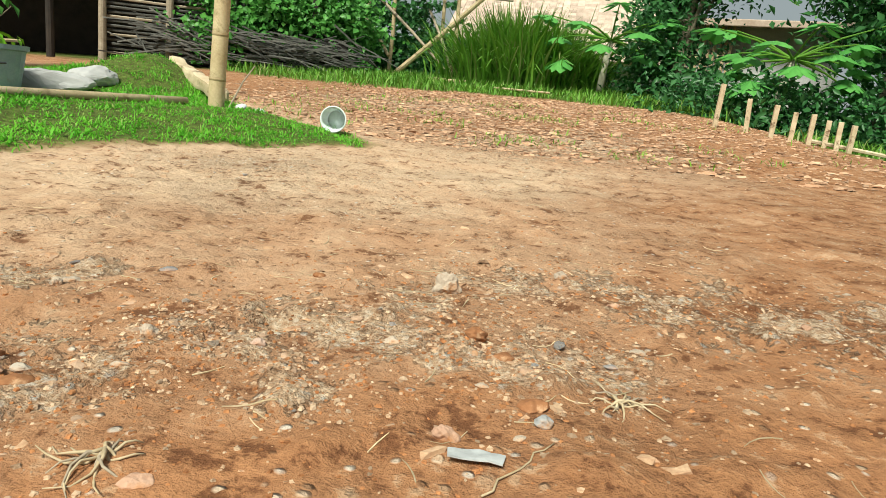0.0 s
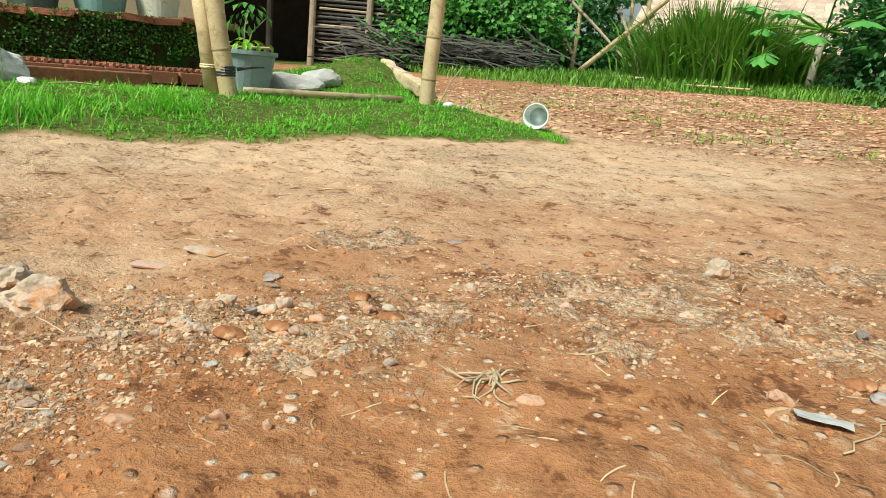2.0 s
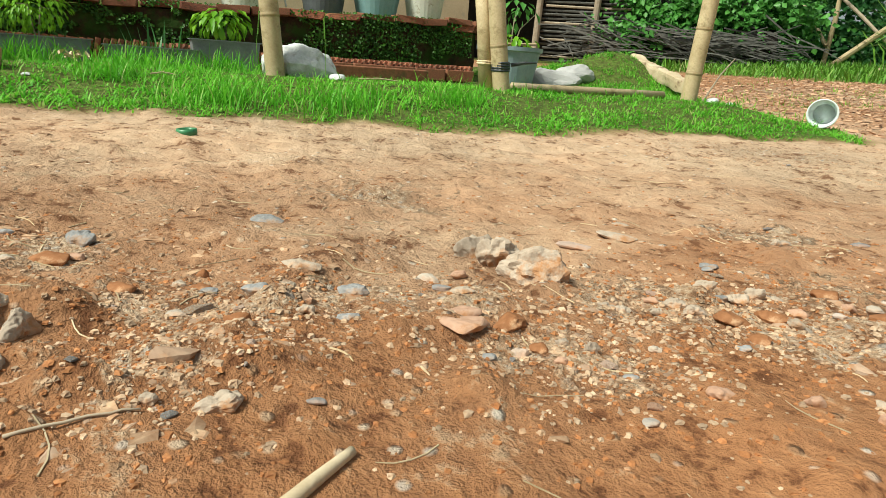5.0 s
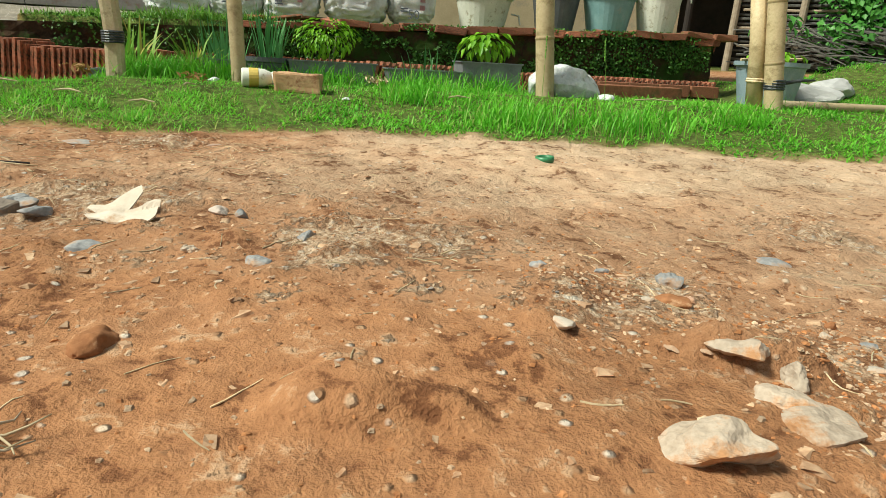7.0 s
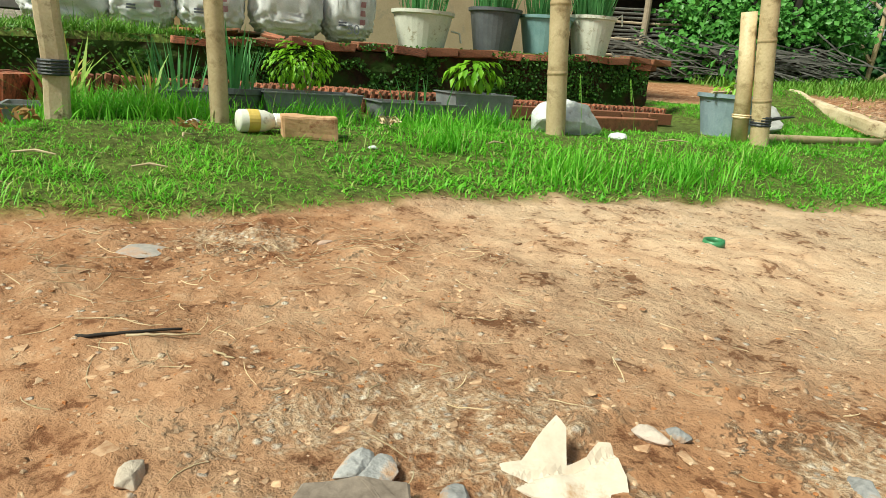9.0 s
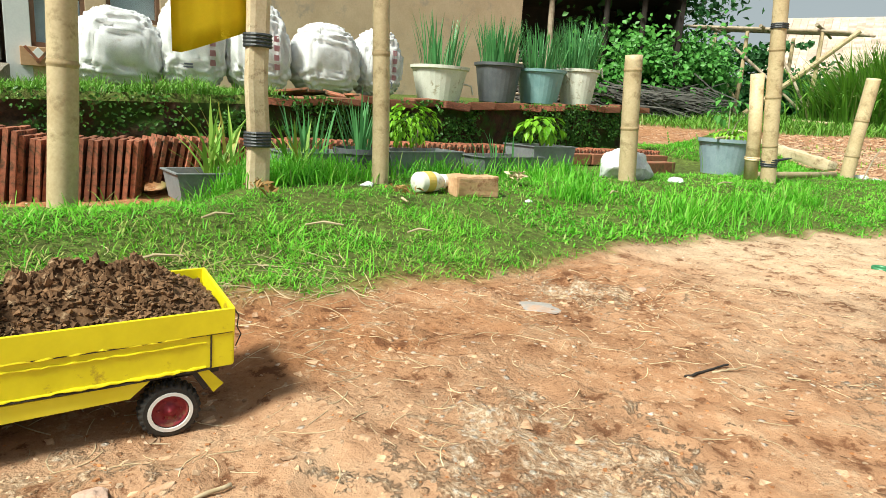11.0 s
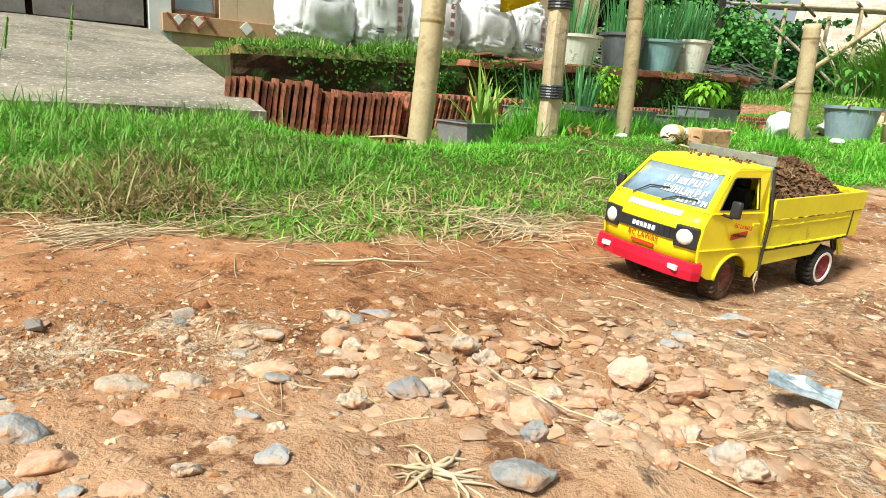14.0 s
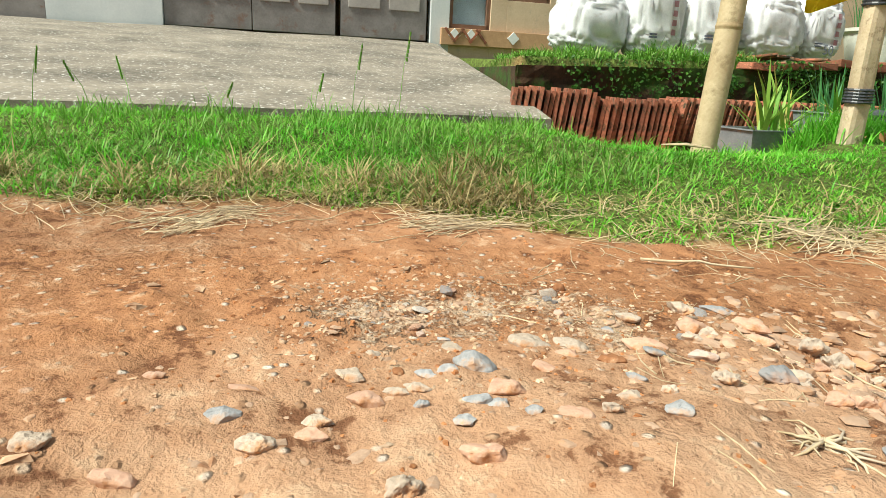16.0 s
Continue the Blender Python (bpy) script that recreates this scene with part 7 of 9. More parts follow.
# ---- terrace wall, coping and creeper ----
def terrace():
    wall = thing("wall_terrace", "mossy dark brick terrace wall hung with creeper", "wall", Matrix.Identity(4), kind="structure")
    bm = bmesh.new()
    n = 90
    rows = []
    for zi in range(13):
        row = []
        for k in range(n + 1):
            u = -0.36 + 4.50 * k / n
            z = 0.03 + (float(ledge(u)) - 0.045 - 0.03) * zi / 12
            v = float(wall_face(u)) + 0.03 * noise.noise(Vector((u * 4, z * 9, 3))) + 0.012 * noise.noise(Vector((u * 17, z * 30, 8)))
            x, y = xy_of(u, v)
            row.append(bm.verts.new((x, y, z)))
        rows.append(row)
    for a, b in zip(rows, rows[1:]):
        for k in range(n):
            bm.faces.new((a[k], a[k + 1], b[k + 1], b[k]))
    # its end and back
    for (u0, v0), (u1, v1) in (((4.14, float(wall_face(4.14))), (4.14, 4.2)), ((-0.09, 4.2), (-0.35, float(wall_face(-0.35))))):
        q = []
        for u, v, z in ((u0, v0, 0.0), (u1, v1, 0.0), (u1, v1, 0.48), (u0, v0, 0.48)):
            x, y = xy_of(u, v)
            q.append(bm.verts.new((x, y, z * (float(ledge(u)) - 0.05) / 0.48)))
        bm.faces.new(q)
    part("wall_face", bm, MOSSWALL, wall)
    # coping bricks, uneven
    rng = random.Random(31)
    u = 0.95
    meshes = []
    for k in range(6):
        bm = bmesh.new()
        box(bm, (0, 0, 0), (1, 1, 1), 0.06)
        for v in bm.verts:
            v.co += Vector((noise.noise(v.co * 3 + Vector((k, 0, 0))), noise.noise(v.co * 3 + Vector((0, k, 0))), noise.noise(v.co * 3 + Vector((0, 0, k))))) * 0.07
        me = bpy.data.meshes.new("brick")
        bm.to_mesh(me)
        bm.free()
        me.materials.append(BRICK if k % 3 else TERRACOTTA)
        meshes.append(me)
    while u < 4.12:
        l = rng.uniform(0.17, 0.24)
        hgt = rng.uniform(0.035, 0.05)
        ob = new("brick", rng.choice(meshes))
        ob.parent = wall
        ob.matrix_local = yard(u + l / 2, float(wall_face(u)) + 0.035 + rng.uniform(-0.025, 0.02), float(ledge(u)) - 0.02 + rng.uniform(-0.008, 0.012), rng.uniform(-7, 7)) @ pose(0, 0, 0, rng.uniform(-6, 6), rng.uniform(-4, 4), 0) @ Matrix.Diagonal((l, rng.uniform(0.11, 0.15), hgt, 1))
        u += l + rng.uniform(0.0, 0.02)
    for k in range(4):   # broken corner
        ob = new("brick", meshes[k])
        ob.parent = wall
        ob.matrix_local = yard(4.02 + 0.05 * (k % 2), float(wall_face(4.05)) + 0.02 + 0.02 * k, float(ledge(4.05)) - 0.055 - 0.045 * (k // 2), rng.uniform(-20, 20)) @ Matrix.Diagonal((0.2, 0.11, 0.05, 1))
    # creeper and moss tufts on the face
    r = np.random.default_rng(14)
    n = 15000
    u = r.uniform(-0.32, 4.1, n)
    z = r.uniform(0.12, 1.0, n) ** 0.75 * (0.42 + 0.034 * u)
    keep = (fbm(u * 3.0, z * 7.0, 3, 19) + 0.22 * (z - 0.2) / 0.25 >-0.03 + 0.12 * smooth(1.1, 0.5, u)) & ((u > 0.75) | ((z > 0.24) & (r.random(n) < 0.22)))
    u, z = u[keep], z[keep]
    v = wall_face(u) - r.uniform(0.005, 0.05, len(u))
    x, y = xy_of(u, v)
    c = np.stack([x, y, z], 1)
    out = np.array([UY, -UX, 0.35])
    ob = leaf_mesh("creeper", c, out + r.normal(0, 0.55, (len(u), 3)), 0.020, IVY, 0.75, 4)
    tagged(ob, "small-leaved creeper hanging on the terrace wall", "creeper", kind="stuff")


terrace()


def clay_tiles():
    """Old roof tiles stacked on edge before the terrace wall."""
    rng = random.Random(17)
    bm = bmesh.new()
    prof = [(-0.5, 0.0), (-0.3, 0.035), (-0.05, 0.0), (0.2, -0.03), (0.5, 0.02)]
    for (a0, b0), (a1, b1) in zip(prof, prof[1:]):
        box(bm, ((a0 + a1) / 2, (b0 + b1) / 2, 0), (a1 - a0 + 0.02, 0.06, 1.0), 0)
    me = bpy.data.meshes.new("clay_tile")
    bm.to_mesh(me)
    bm.free()
    me.materials.append(TERRACOTTA)

    def row(u0, u1, v, base, tall, wide, step, lean, turn, label):
        u = u0
        while u < u1:
            ob = new("clay_tile", me)
            hgt = tall * rng.uniform(0.97, 1.03)
            ob.matrix_world = yard(u, v + 0.006 * rng.uniform(-1, 1), base + hgt * 0.5 - 0.01, turn + rng.uniform(-1.5, 1.5)) @ pose(0, 0, 0, 0, 0, 90) @ pose(0, 0, 0, lean + rng.uniform(-1.5, 1.5), 0, 0) @ Matrix.Diagonal((wide, 0.30, hgt, 1))
            tagged(ob, label, "roof tile", "clay roof tiles stacked on edge")
            u += step * rng.uniform(0.92, 1.1)

    row(-0.44, -0.08, 0.78, -0.06, 0.335, 0.24, 0.027, 6, -16, "old red clay roof tile standing on edge in a stack")
    row(-0.08, 0.36, 0.78, -0.06, 0.305, 0.24, 0.027, 6, -16, "old red clay roof tile standing on edge in a stack")
    row(0.38, 1.05, 0.84, 0.06, 0.20, 0.20, 0.034, 12, 8, "old red clay roof tile standing behind the planters")
    row(1.10, 2.5, 0.90, 0.12, 0.14, 0.20, 0.036, 12, 8, "old red clay roof tile standing behind the planters")
    row(2.55, 3.95, 1.02, 0.12, 0.125, 0.20, 0.034, 14, 6, "old red clay roof tile standing under the wall")
    b = bmesh.new()
    box(b, (0, 0, 0), (1, 1, 1), 0.05)
    bme = bpy.data.meshes.new("brick")
    b.to_mesh(bme)
    b.free()
    bme.materials.append(BRICK)
    for k in range(6):
        ob = new("brick", bme)
        ob.matrix_world = yard(2.82 + 0.2 * k, 0.86 + 0.01 * (k % 2), 0.145 + 0.03, rng.uniform(-5, 5)) @ Matrix.Diagonal((0.19, 0.10, 0.07, 1))
        tagged(ob, "old red brick laid before the terrace wall", "brick", "bricks before the wall")
    b = bmesh.new()
    box(b, (0, 0, 0.03), (0.62, 0.10, 0.07), 0.006)
    ob = mesh_ob("brick_beam", b, BRICK)
    ob.matrix_world = yard(3.15, 0.42, 0.135, 8)
    tagged(ob, "weathered brown beam lying before the bricks", "beam")


clay_tiles()


# ---- pots, planters and plants ----
def tub(u, v, z, r, hgt, material, label, name="flower_pot", rim=0.012, group="pots on the terrace", soil=True):
    P = thing(name, label, "plant pot", yard(u, v, z), group)
    bm = bmesh.new()
    lathe(bm, [(r * 0.70, 0), (r * 0.74, 0.004), (r * 0.97, hgt - 0.03), (r * 0.98, hgt - 0.028), (r * 1.05, hgt - 0.022), (r * 1.06, hgt), (r * 0.99, hgt), (r * 0.96, hgt - 0.04), (r * 0.94, hgt - 0.05)], 30)
    part("body", bm, material, P, smooth=False)
    bm = bmesh.new()
    lathe(bm, [(r * 0.95, hgt - 0.045), (r * 0.5, hgt - 0.035), (0.004, hgt - 0.03)], 20, jitter=0.04)
    part("soil", bm, LOAD, P)
    return P


def leeks(P, top, count, length, spread, seed, material=LEEK):
    rng = np.random.default_rng(seed)
    a, q = rng.uniform(0, 6.283, count), np.sqrt(rng.random(count)) * spread
    base = np.stack([q * np.cos(a), q * np.sin(a), np.full(count, top)], 1)
    ob = blade_mesh("leaves", base, length * rng.uniform(0.6, 1.1, count), 0.011 * rng.uniform(0.7, 1.3, count), np.abs(rng.normal(0.10, 0.10, count)) + q / spread * 0.12, a + rng.normal(0, 0.6, count), np.abs(rng.normal(0.04, 0.06, count)), material)
    ob.parent = P
    ob["label"] = "upright green onion leaves"


TZ = 0.545
POTS = [(2.56, 1.90, 0.21, 0.25, POT_WHITE, "cut-down chalky white jerrycan used as a planter", 44, 0.36, 0.15),
        (3.11, 1.90, 0.185, 0.30, POT_GREY, "dark grey plastic pot of spring onions", 70, 0.34, 0.15),
        (3.50, 1.84, 0.195, 0.27, POT_TEAL, "faded teal plastic pot of spring onions", 70, 0.34, 0.15),
        (3.86, 1.78, 0.170, 0.29, POT_WHITE, "chalky white bucket of spring onions with a broken handle", 90, 0.38, 0.13)]
for k, (u, v, r, hgt, mat, label, n, l, sp) in enumerate(POTS):
    P = tub(u, v, float(ledge(u)) - 0.005, r, hgt, mat, label)
    leeks(P, hgt - 0.04, n * 2, l * 1.15, sp, 60 + k)
    if k in (0, 3):
        bm = bmesh.new()
        tube(bm, [(r * 1.0, -0.02, hgt * 0.55), (r * 1.25, -0.05, hgt * 0.5), (r * 1.3, -0.06, hgt * 0.25)] if k == 0 else [(r, -0.03, hgt - 0.02), (r * 1.3, -0.05, hgt + 0.03), (r * 1.35, -0.06, hgt - 0.05)], 0.007, 8)
        part("handle", bm, mat, P)
BIG = tub(3.95, 0.39, 0.10, 0.185, 0.265, POT_BLUE, "large blue-grey plastic tub with a young plant", "plant_tub", group="tub by the posts")


def bush(P, count, size, c, spread, material, seed, ratio=0.5, name="foliage", label=""):
    rng = np.random.default_rng(seed)
    d = rng.normal(size=(count, 3))
    d /= np.linalg.norm(d, axis=1, keepdims=True)
    p = d * (rng.random(count) ** 0.45)[:, None] * np.array(spread) + np.array(c)
    p += 0.25 * np.array(spread) * np.stack([fbm(p[:, 0] * 9, p[:, 1] * 9, 2, seed), fbm(p[:, 1] * 9, p[:, 2] * 9, 2, seed + 3), fbm(p[:, 2] * 9, p[:, 0] * 9, 2, seed + 6)], 1)
    ob = leaf_mesh(name, p, d + np.array([0, 0, 0.9]), size, material, ratio, seed, P)
    if label:
        ob["label"] = label
    return ob


def stems(P, ends, r, material=BARK, name="stem"):
    for e in ends:
        bm = bmesh.new()
        tube(bm, [(0, 0, e[3] if len(e) > 3 else 0.2), (e[0] * 0.4, e[1] * 0.4, e[2] * 0.6 + 0.1), e[:3]], [r, r * 0.7, r * 0.4], 6)
        part(name, bm, material, P)


stems(BIG, [(0.05, 0.05, 0.50), (0.12, -0.04, 0.45)], 0.005)
bush(BIG, 34, 0.06, (0.04, 0.05, 0.46), (0.16, 0.16, 0.12), LEAF, 71)
bush(BIG, 60, 0.05, (0.0, -0.02, 0.29), (0.16, 0.15, 0.04), LEAF_BRIGHT, 72)
bm = bmesh.new()
tube(bm, [(-0.22, -0.06, 0.27), (0.15, -0.04, 0.29)], 0.008, 6)
part("bamboo_slat", bm, BAMBOO, BIG)


def tray(u, v, z, l, w, hgt, material, label, turn=0.0):
    P = thing("planter_tray", label, "planter", yard(u, v, z, turn), "planters before the terrace wall")
    bm = bmesh.new()
    made = box(bm, (0, 0, hgt / 2), (l, w, hgt), 0)
    bmesh.ops.delete(bm, geom=[f for f in bm.faces if f.calc_center_median().z > hgt * 0.9], context="FACES_ONLY")
    rim = [e for e in bm.edges if e.is_boundary]
    lip = bmesh.ops.extrude_edge_only(bm, edges=rim)["geom"]
    for v in (g for g in lip if isinstance(g, bmesh.types.BMVert)):
        v.co.x += math.copysign(0.012, v.co.x)
        v.co.y += math.copysign(0.012, v.co.y)
    for v in bm.verts:
        k = 0.90 + 0.10 * v.co.z / hgt
        v.co.x *= k
        v.co.y *= k
    bmesh.ops.recalc_face_normals(bm, faces=bm.faces[:])
    bmesh.ops.solidify(bm, geom=bm.faces[:], thickness=0.005)
    part("tray", bm, material, P)
    bm = bmesh.new()
    box(bm, (0, 0, hgt * 0.72), (l * 0.93, w * 0.90, hgt * 0.1), 0)
    part("soil", bm, LOAD, P)
    return P


T1 = tray(0.56, 0.36, 0.045, 0.36, 0.20, 0.105, POT_TRAY, "grey plastic tray with a yellowing strap-leaved plant", 4)
T2 = tray(0.98, 0.46, 0.125, 0.30, 0.20, 0.10, POT_TRAY, "grey plastic tray half hidden in grass", 6)
T3 = tray(1.52, 0.47, 0.125, 0.44, 0.20, 0.115, POT_TRAY, "long grey plastic tray holding a bright shrub", 8)
T4 = tray(2.02, 0.42, 0.125, 0.42, 0.20, 0.10, POT_TRAY, "long dark plastic tray with seedlings", 6)
T5 = tray(2.36, 0.50, 0.125, 0.32, 0.22, 0.155, POT_TRAY, "grey plastic tray with a leafy plant", 4)
P6 = tub(1.20, 0.42, 0.125, 0.115, 0.12, POT_GREY, "dark plastic pot of spring onions", group="planters before the terrace wall")
leeks(P6, 0.08, 46, 0.30, 0.07, 81)
YELLOWING = leafy("yellowing_leaf", (0.12, 0.34, 0.03), (0.36, 0.50, 0.10), (0.5, 0.3, 0.08), 0.85)
rng = np.random.default_rng(82)
ob = blade_mesh("leaves", np.stack([rng.normal(0, 0.03, 34), rng.normal(0, 0.03, 34), np.full(34, 0.06)], 1), rng.uniform(0.18, 0.36, 34), rng.uniform(0.010, 0.020, 34), np.abs(rng.normal(0.35, 0.25, 34)), rng.uniform(0, 6.28, 34), rng.uniform(0.02, 0.35, 34), YELLOWING)
ob.parent = T1
leeks(T2, 0.07, 30, 0.26, 0.10, 83, LEEK)
bush(T3, 420, 0.030, (-0.02, 0.02, 0.23), (0.20, 0.12, 0.10), LEAF_BRIGHT, 84)
leeks(T4, 0.07, 10, 0.16, 0.15, 85, LEEK)
bush(T5, 130, 0.055, (0.0, 0.0, 0.24), (0.17, 0.11, 0.08), LEAF_BRIGHT, 86)
stems(T3, [(0.06, 0.02, 0.24, 0.06), (-0.07, 0.0, 0.25, 0.06)], 0.005)
stems(T5, [(0.04, 0.02, 0.24, 0.1), (-0.05, 0.0, 0.24, 0.1)], 0.005)
SP = thing("spider_plant", "strap-leaved plant growing from a low pot in grass", "plant", yard(0.86, 0.30))
rng = np.random.default_rng(88)
ob = blade_mesh("leaves", np.stack([rng.normal(0, 0.02, 34), rng.normal(0, 0.02, 34), np.zeros(34)], 1), rng.uniform(0.14, 0.30, 34), rng.uniform(0.008, 0.016, 34), np.abs(rng.normal(0.55, 0.3, 34)), rng.uniform(0, 6.28, 34), rng.uniform(0.02, 0.3, 34), YELLOWING)
ob.parent = SP
for k, (u, v, n, s) in enumerate(((0.78, 0.14, 900, 0.10), (0.55, 0.17, 420, 0.09), (1.02, 0.24, 420, 0.10), (1.5, 0.26, 420, 0.12), (2.0, 0.22, 420, 0.13), (2.36, 0.28, 240, 0.08), (2.3, -0.55, 500, 0.10), (2.75, -0.6, 420, 0.12), (1.9, -0.25, 260, 0.07), (3.3, -0.5, 240, 0.08))):
    r = np.random.default_rng(200 + k)
    x, y = xy_of(u + r.normal(0, s, n), v + r.normal(0, s * 0.8, n))
    z = ground_z(x, y)
    ob = blade_mesh("grass_tuft", np.stack([x, y, z - 0.004], 1), r.uniform(0.05, 0.15, n), r.uniform(0.003, 0.006, n), np.abs(r.normal(0.4, 0.3, n)), r.uniform(0, 6.28, n), r.uniform(0.1, 0.5, n), GRASS)
    tagged(ob, "tall tuft of fresh green grass", "grass", kind="stuff")


# ---- sacks on the terrace ----
def sack(u, v, w, hgt, depth, seed, turn, label, tilt=0.0, marks=True):
    S = thing("sack", label, "sack", yard(u, v, float(ledge(u)) + 0.005, turn), "white sacks on the terrace")
    rng = random.Random(seed)
    off = Vector((seed * 3.1, seed * 1.7, 0))
    bm = bmesh.new()
    bmesh.ops.create_uvsphere(bm, u_segments=72, v_segments=54, radius=1.0)

    def shape(c):
        k = lambda q, e: math.copysign(abs(q) ** e, q)
        p = Vector((k(c.x, 0.62) * w / 2, k(c.y, 0.7) * depth / 2, (k(c.z, 0.5) * 0.5 + 0.5) * hgt))
        t = p.z / hgt
        pinch = 1 - 0.30 * max(0.0, t - 0.62) / 0.38 - 0.10 * max(0.0, 0.2 - t) / 0.2
        p.x *= pinch * (1 + 0.03 * noise.noise(Vector((0, 0, t * 3)) + off))
        p.y *= pinch
        crease = noise.fractal(Vector((c.x * 2.2, c.y * 2.2, c.z * 6.5)) + off, 1.0, 2.0, 4)
        fold = abs(noise.noise(Vector((c.x * 2.5, c.y * 2.5, c.z * 9 + 2 * c.x)) + off))
        wrinkle = abs(noise.noise(Vector((c.x * 7, c.y * 7, c.z * 16)) + off))
        p += c.normalized() * (crease * 0.013 - 0.020 * (1 - min(1.0, fold * 5)) - 0.011 * (1 - min(1.0, wrinkle * 5)))
        p.x += tilt * t * 0.15
        p.z = max(p.z, 0.0)
        return p

    for vv in bm.verts:
        vv.co = shape(vv.co)
    part("bag", bm, SACK, S, smooth=True)
    if marks:   # faded print, upright column of bars and a darker block
        for mat, a0, b0, cnt, sw, sh in ((SACKINK, 0.20, 0.30, 4, 0.040, 0.034), (SACKINK_DARK, -0.16, 0.24, 2, 0.06, 0.010)):
            for k in range(cnt):
                bm = bmesh.new()
                cx = a0 * w
                cz = hgt * b0 + k * (sh * 1.6)
                pc = []
                for dx, dz in ((-1, -1), (1, -1), (1, 1), (-1, 1)):
                    xx, zz = cx + dx * sw * 0.5 * rng.uniform(0.7, 1.0), cz + dz * sh * 0.5
                    q = max(0.0, 1 - abs(2 * xx / w) ** 2.4)
                    pc.append(bm.verts.new((xx + tilt * zz / hgt * 0.15, -depth / 2 * (q ** 0.38) * (1 - 0.30 * max(0.0, zz / hgt - 0.62) / 0.38) - 0.004, zz)))
                bm.faces.new(pc)
                bmesh.ops.solidify(bm, geom=bm.faces[:], thickness=0.0015)
                part("print", bm, mat, S)
    return S


sack(0.40, 1.90, 0.48, 0.44, 0.34, 1, 6, "large white woven sack lying slumped on the terrace", 0.1, False)
sack(0.80, 1.86, 0.38, 0.56, 0.30, 2, 2, "white woven fertilizer sack standing with faded red print")
sack(1.18, 1.82, 0.40, 0.54, 0.30, 3, -4, "white woven fertilizer sack standing with faded red print", -0.1)
sack(1.62, 1.84, 0.46, 0.46, 0.32, 4, 4, "creased white woven sack with grey shadowy folds", 0.0, False)
numbered = sack(2.02, 1.90, 0.36, 0.46, 0.30, 5, 0, "white woven sack printed with faded bars and a number", 0.08)
text_part(numbered, "50", 0.085, pose(-0.03, -0.166, 0.06, 90, 0, 0), SACKINK_DARK, "number", "dark printed number")
bm = bmesh.new()
for k, (a, b, s) in enumerate(((0.0, 0.0, 0.2), (0.14, 0.02, 0.16), (-0.16, 0.01, 0.15), (0.28, 0.0, 0.14), (0.45, 0.02, 0.18))):
    m = Matrix.Translation((a, b, 0.015 + 0.012 * (k % 2))) @ pose(0, 0, 0, 10 * (k - 2), 8 * (k % 3) - 8, 25 * k)
    box(bm, (0, 0, 0), (s, 0.12, 0.014), 0.003, m)
ob = mesh_ob("broken_tiles", bm, TERRACOTTA)
ob.matrix_world = yard(1.20, float(wall_face(1.2)) + 0.22, float(ledge(1.2)))
tagged(ob, "broken clay tiles lying on the terrace edge", "roof tile", kind="stuff")

# yellow cloth tied high between the posts
FL = thing("yellow_cloth", "bright yellow cloth hanging between the posts", "cloth", yard(0.33, 0.03, 0.0))
bm = bmesh.new()
gridv = []
for i in range(9):
    row = []
    for j in range(9):
        a, b = i / 8, j / 8
        zlow = 0.565 + 0.10 * max(0.0, a - 0.15)
        row.append(bm.verts.new((0.005 + 0.24 * a, 0.012 * math.sin(a * 7 + b * 2), zlow + (1.10 - zlow) * b)))
    gridv.append(row)
for i in range(8):
    for j in range(8):
        bm.faces.new((gridv[i][j], gridv[i + 1][j], gridv[i + 1][j + 1], gridv[i][j + 1]))
bmesh.ops.solidify(bm, geom=bm.faces[:], thickness=0.002)
part("cloth", bm, SHOP_YELLOW, FL, smooth=True)
bm = bmesh.new()
tube(bm, [(-0.33, -0.03, 1.12), (0.0, 0.01, 1.10), (0.25, 0.0, 1.10), (0.29, -0.02, 1.11)], 0.003, 6)
part("cord", bm, TAPE, FL)


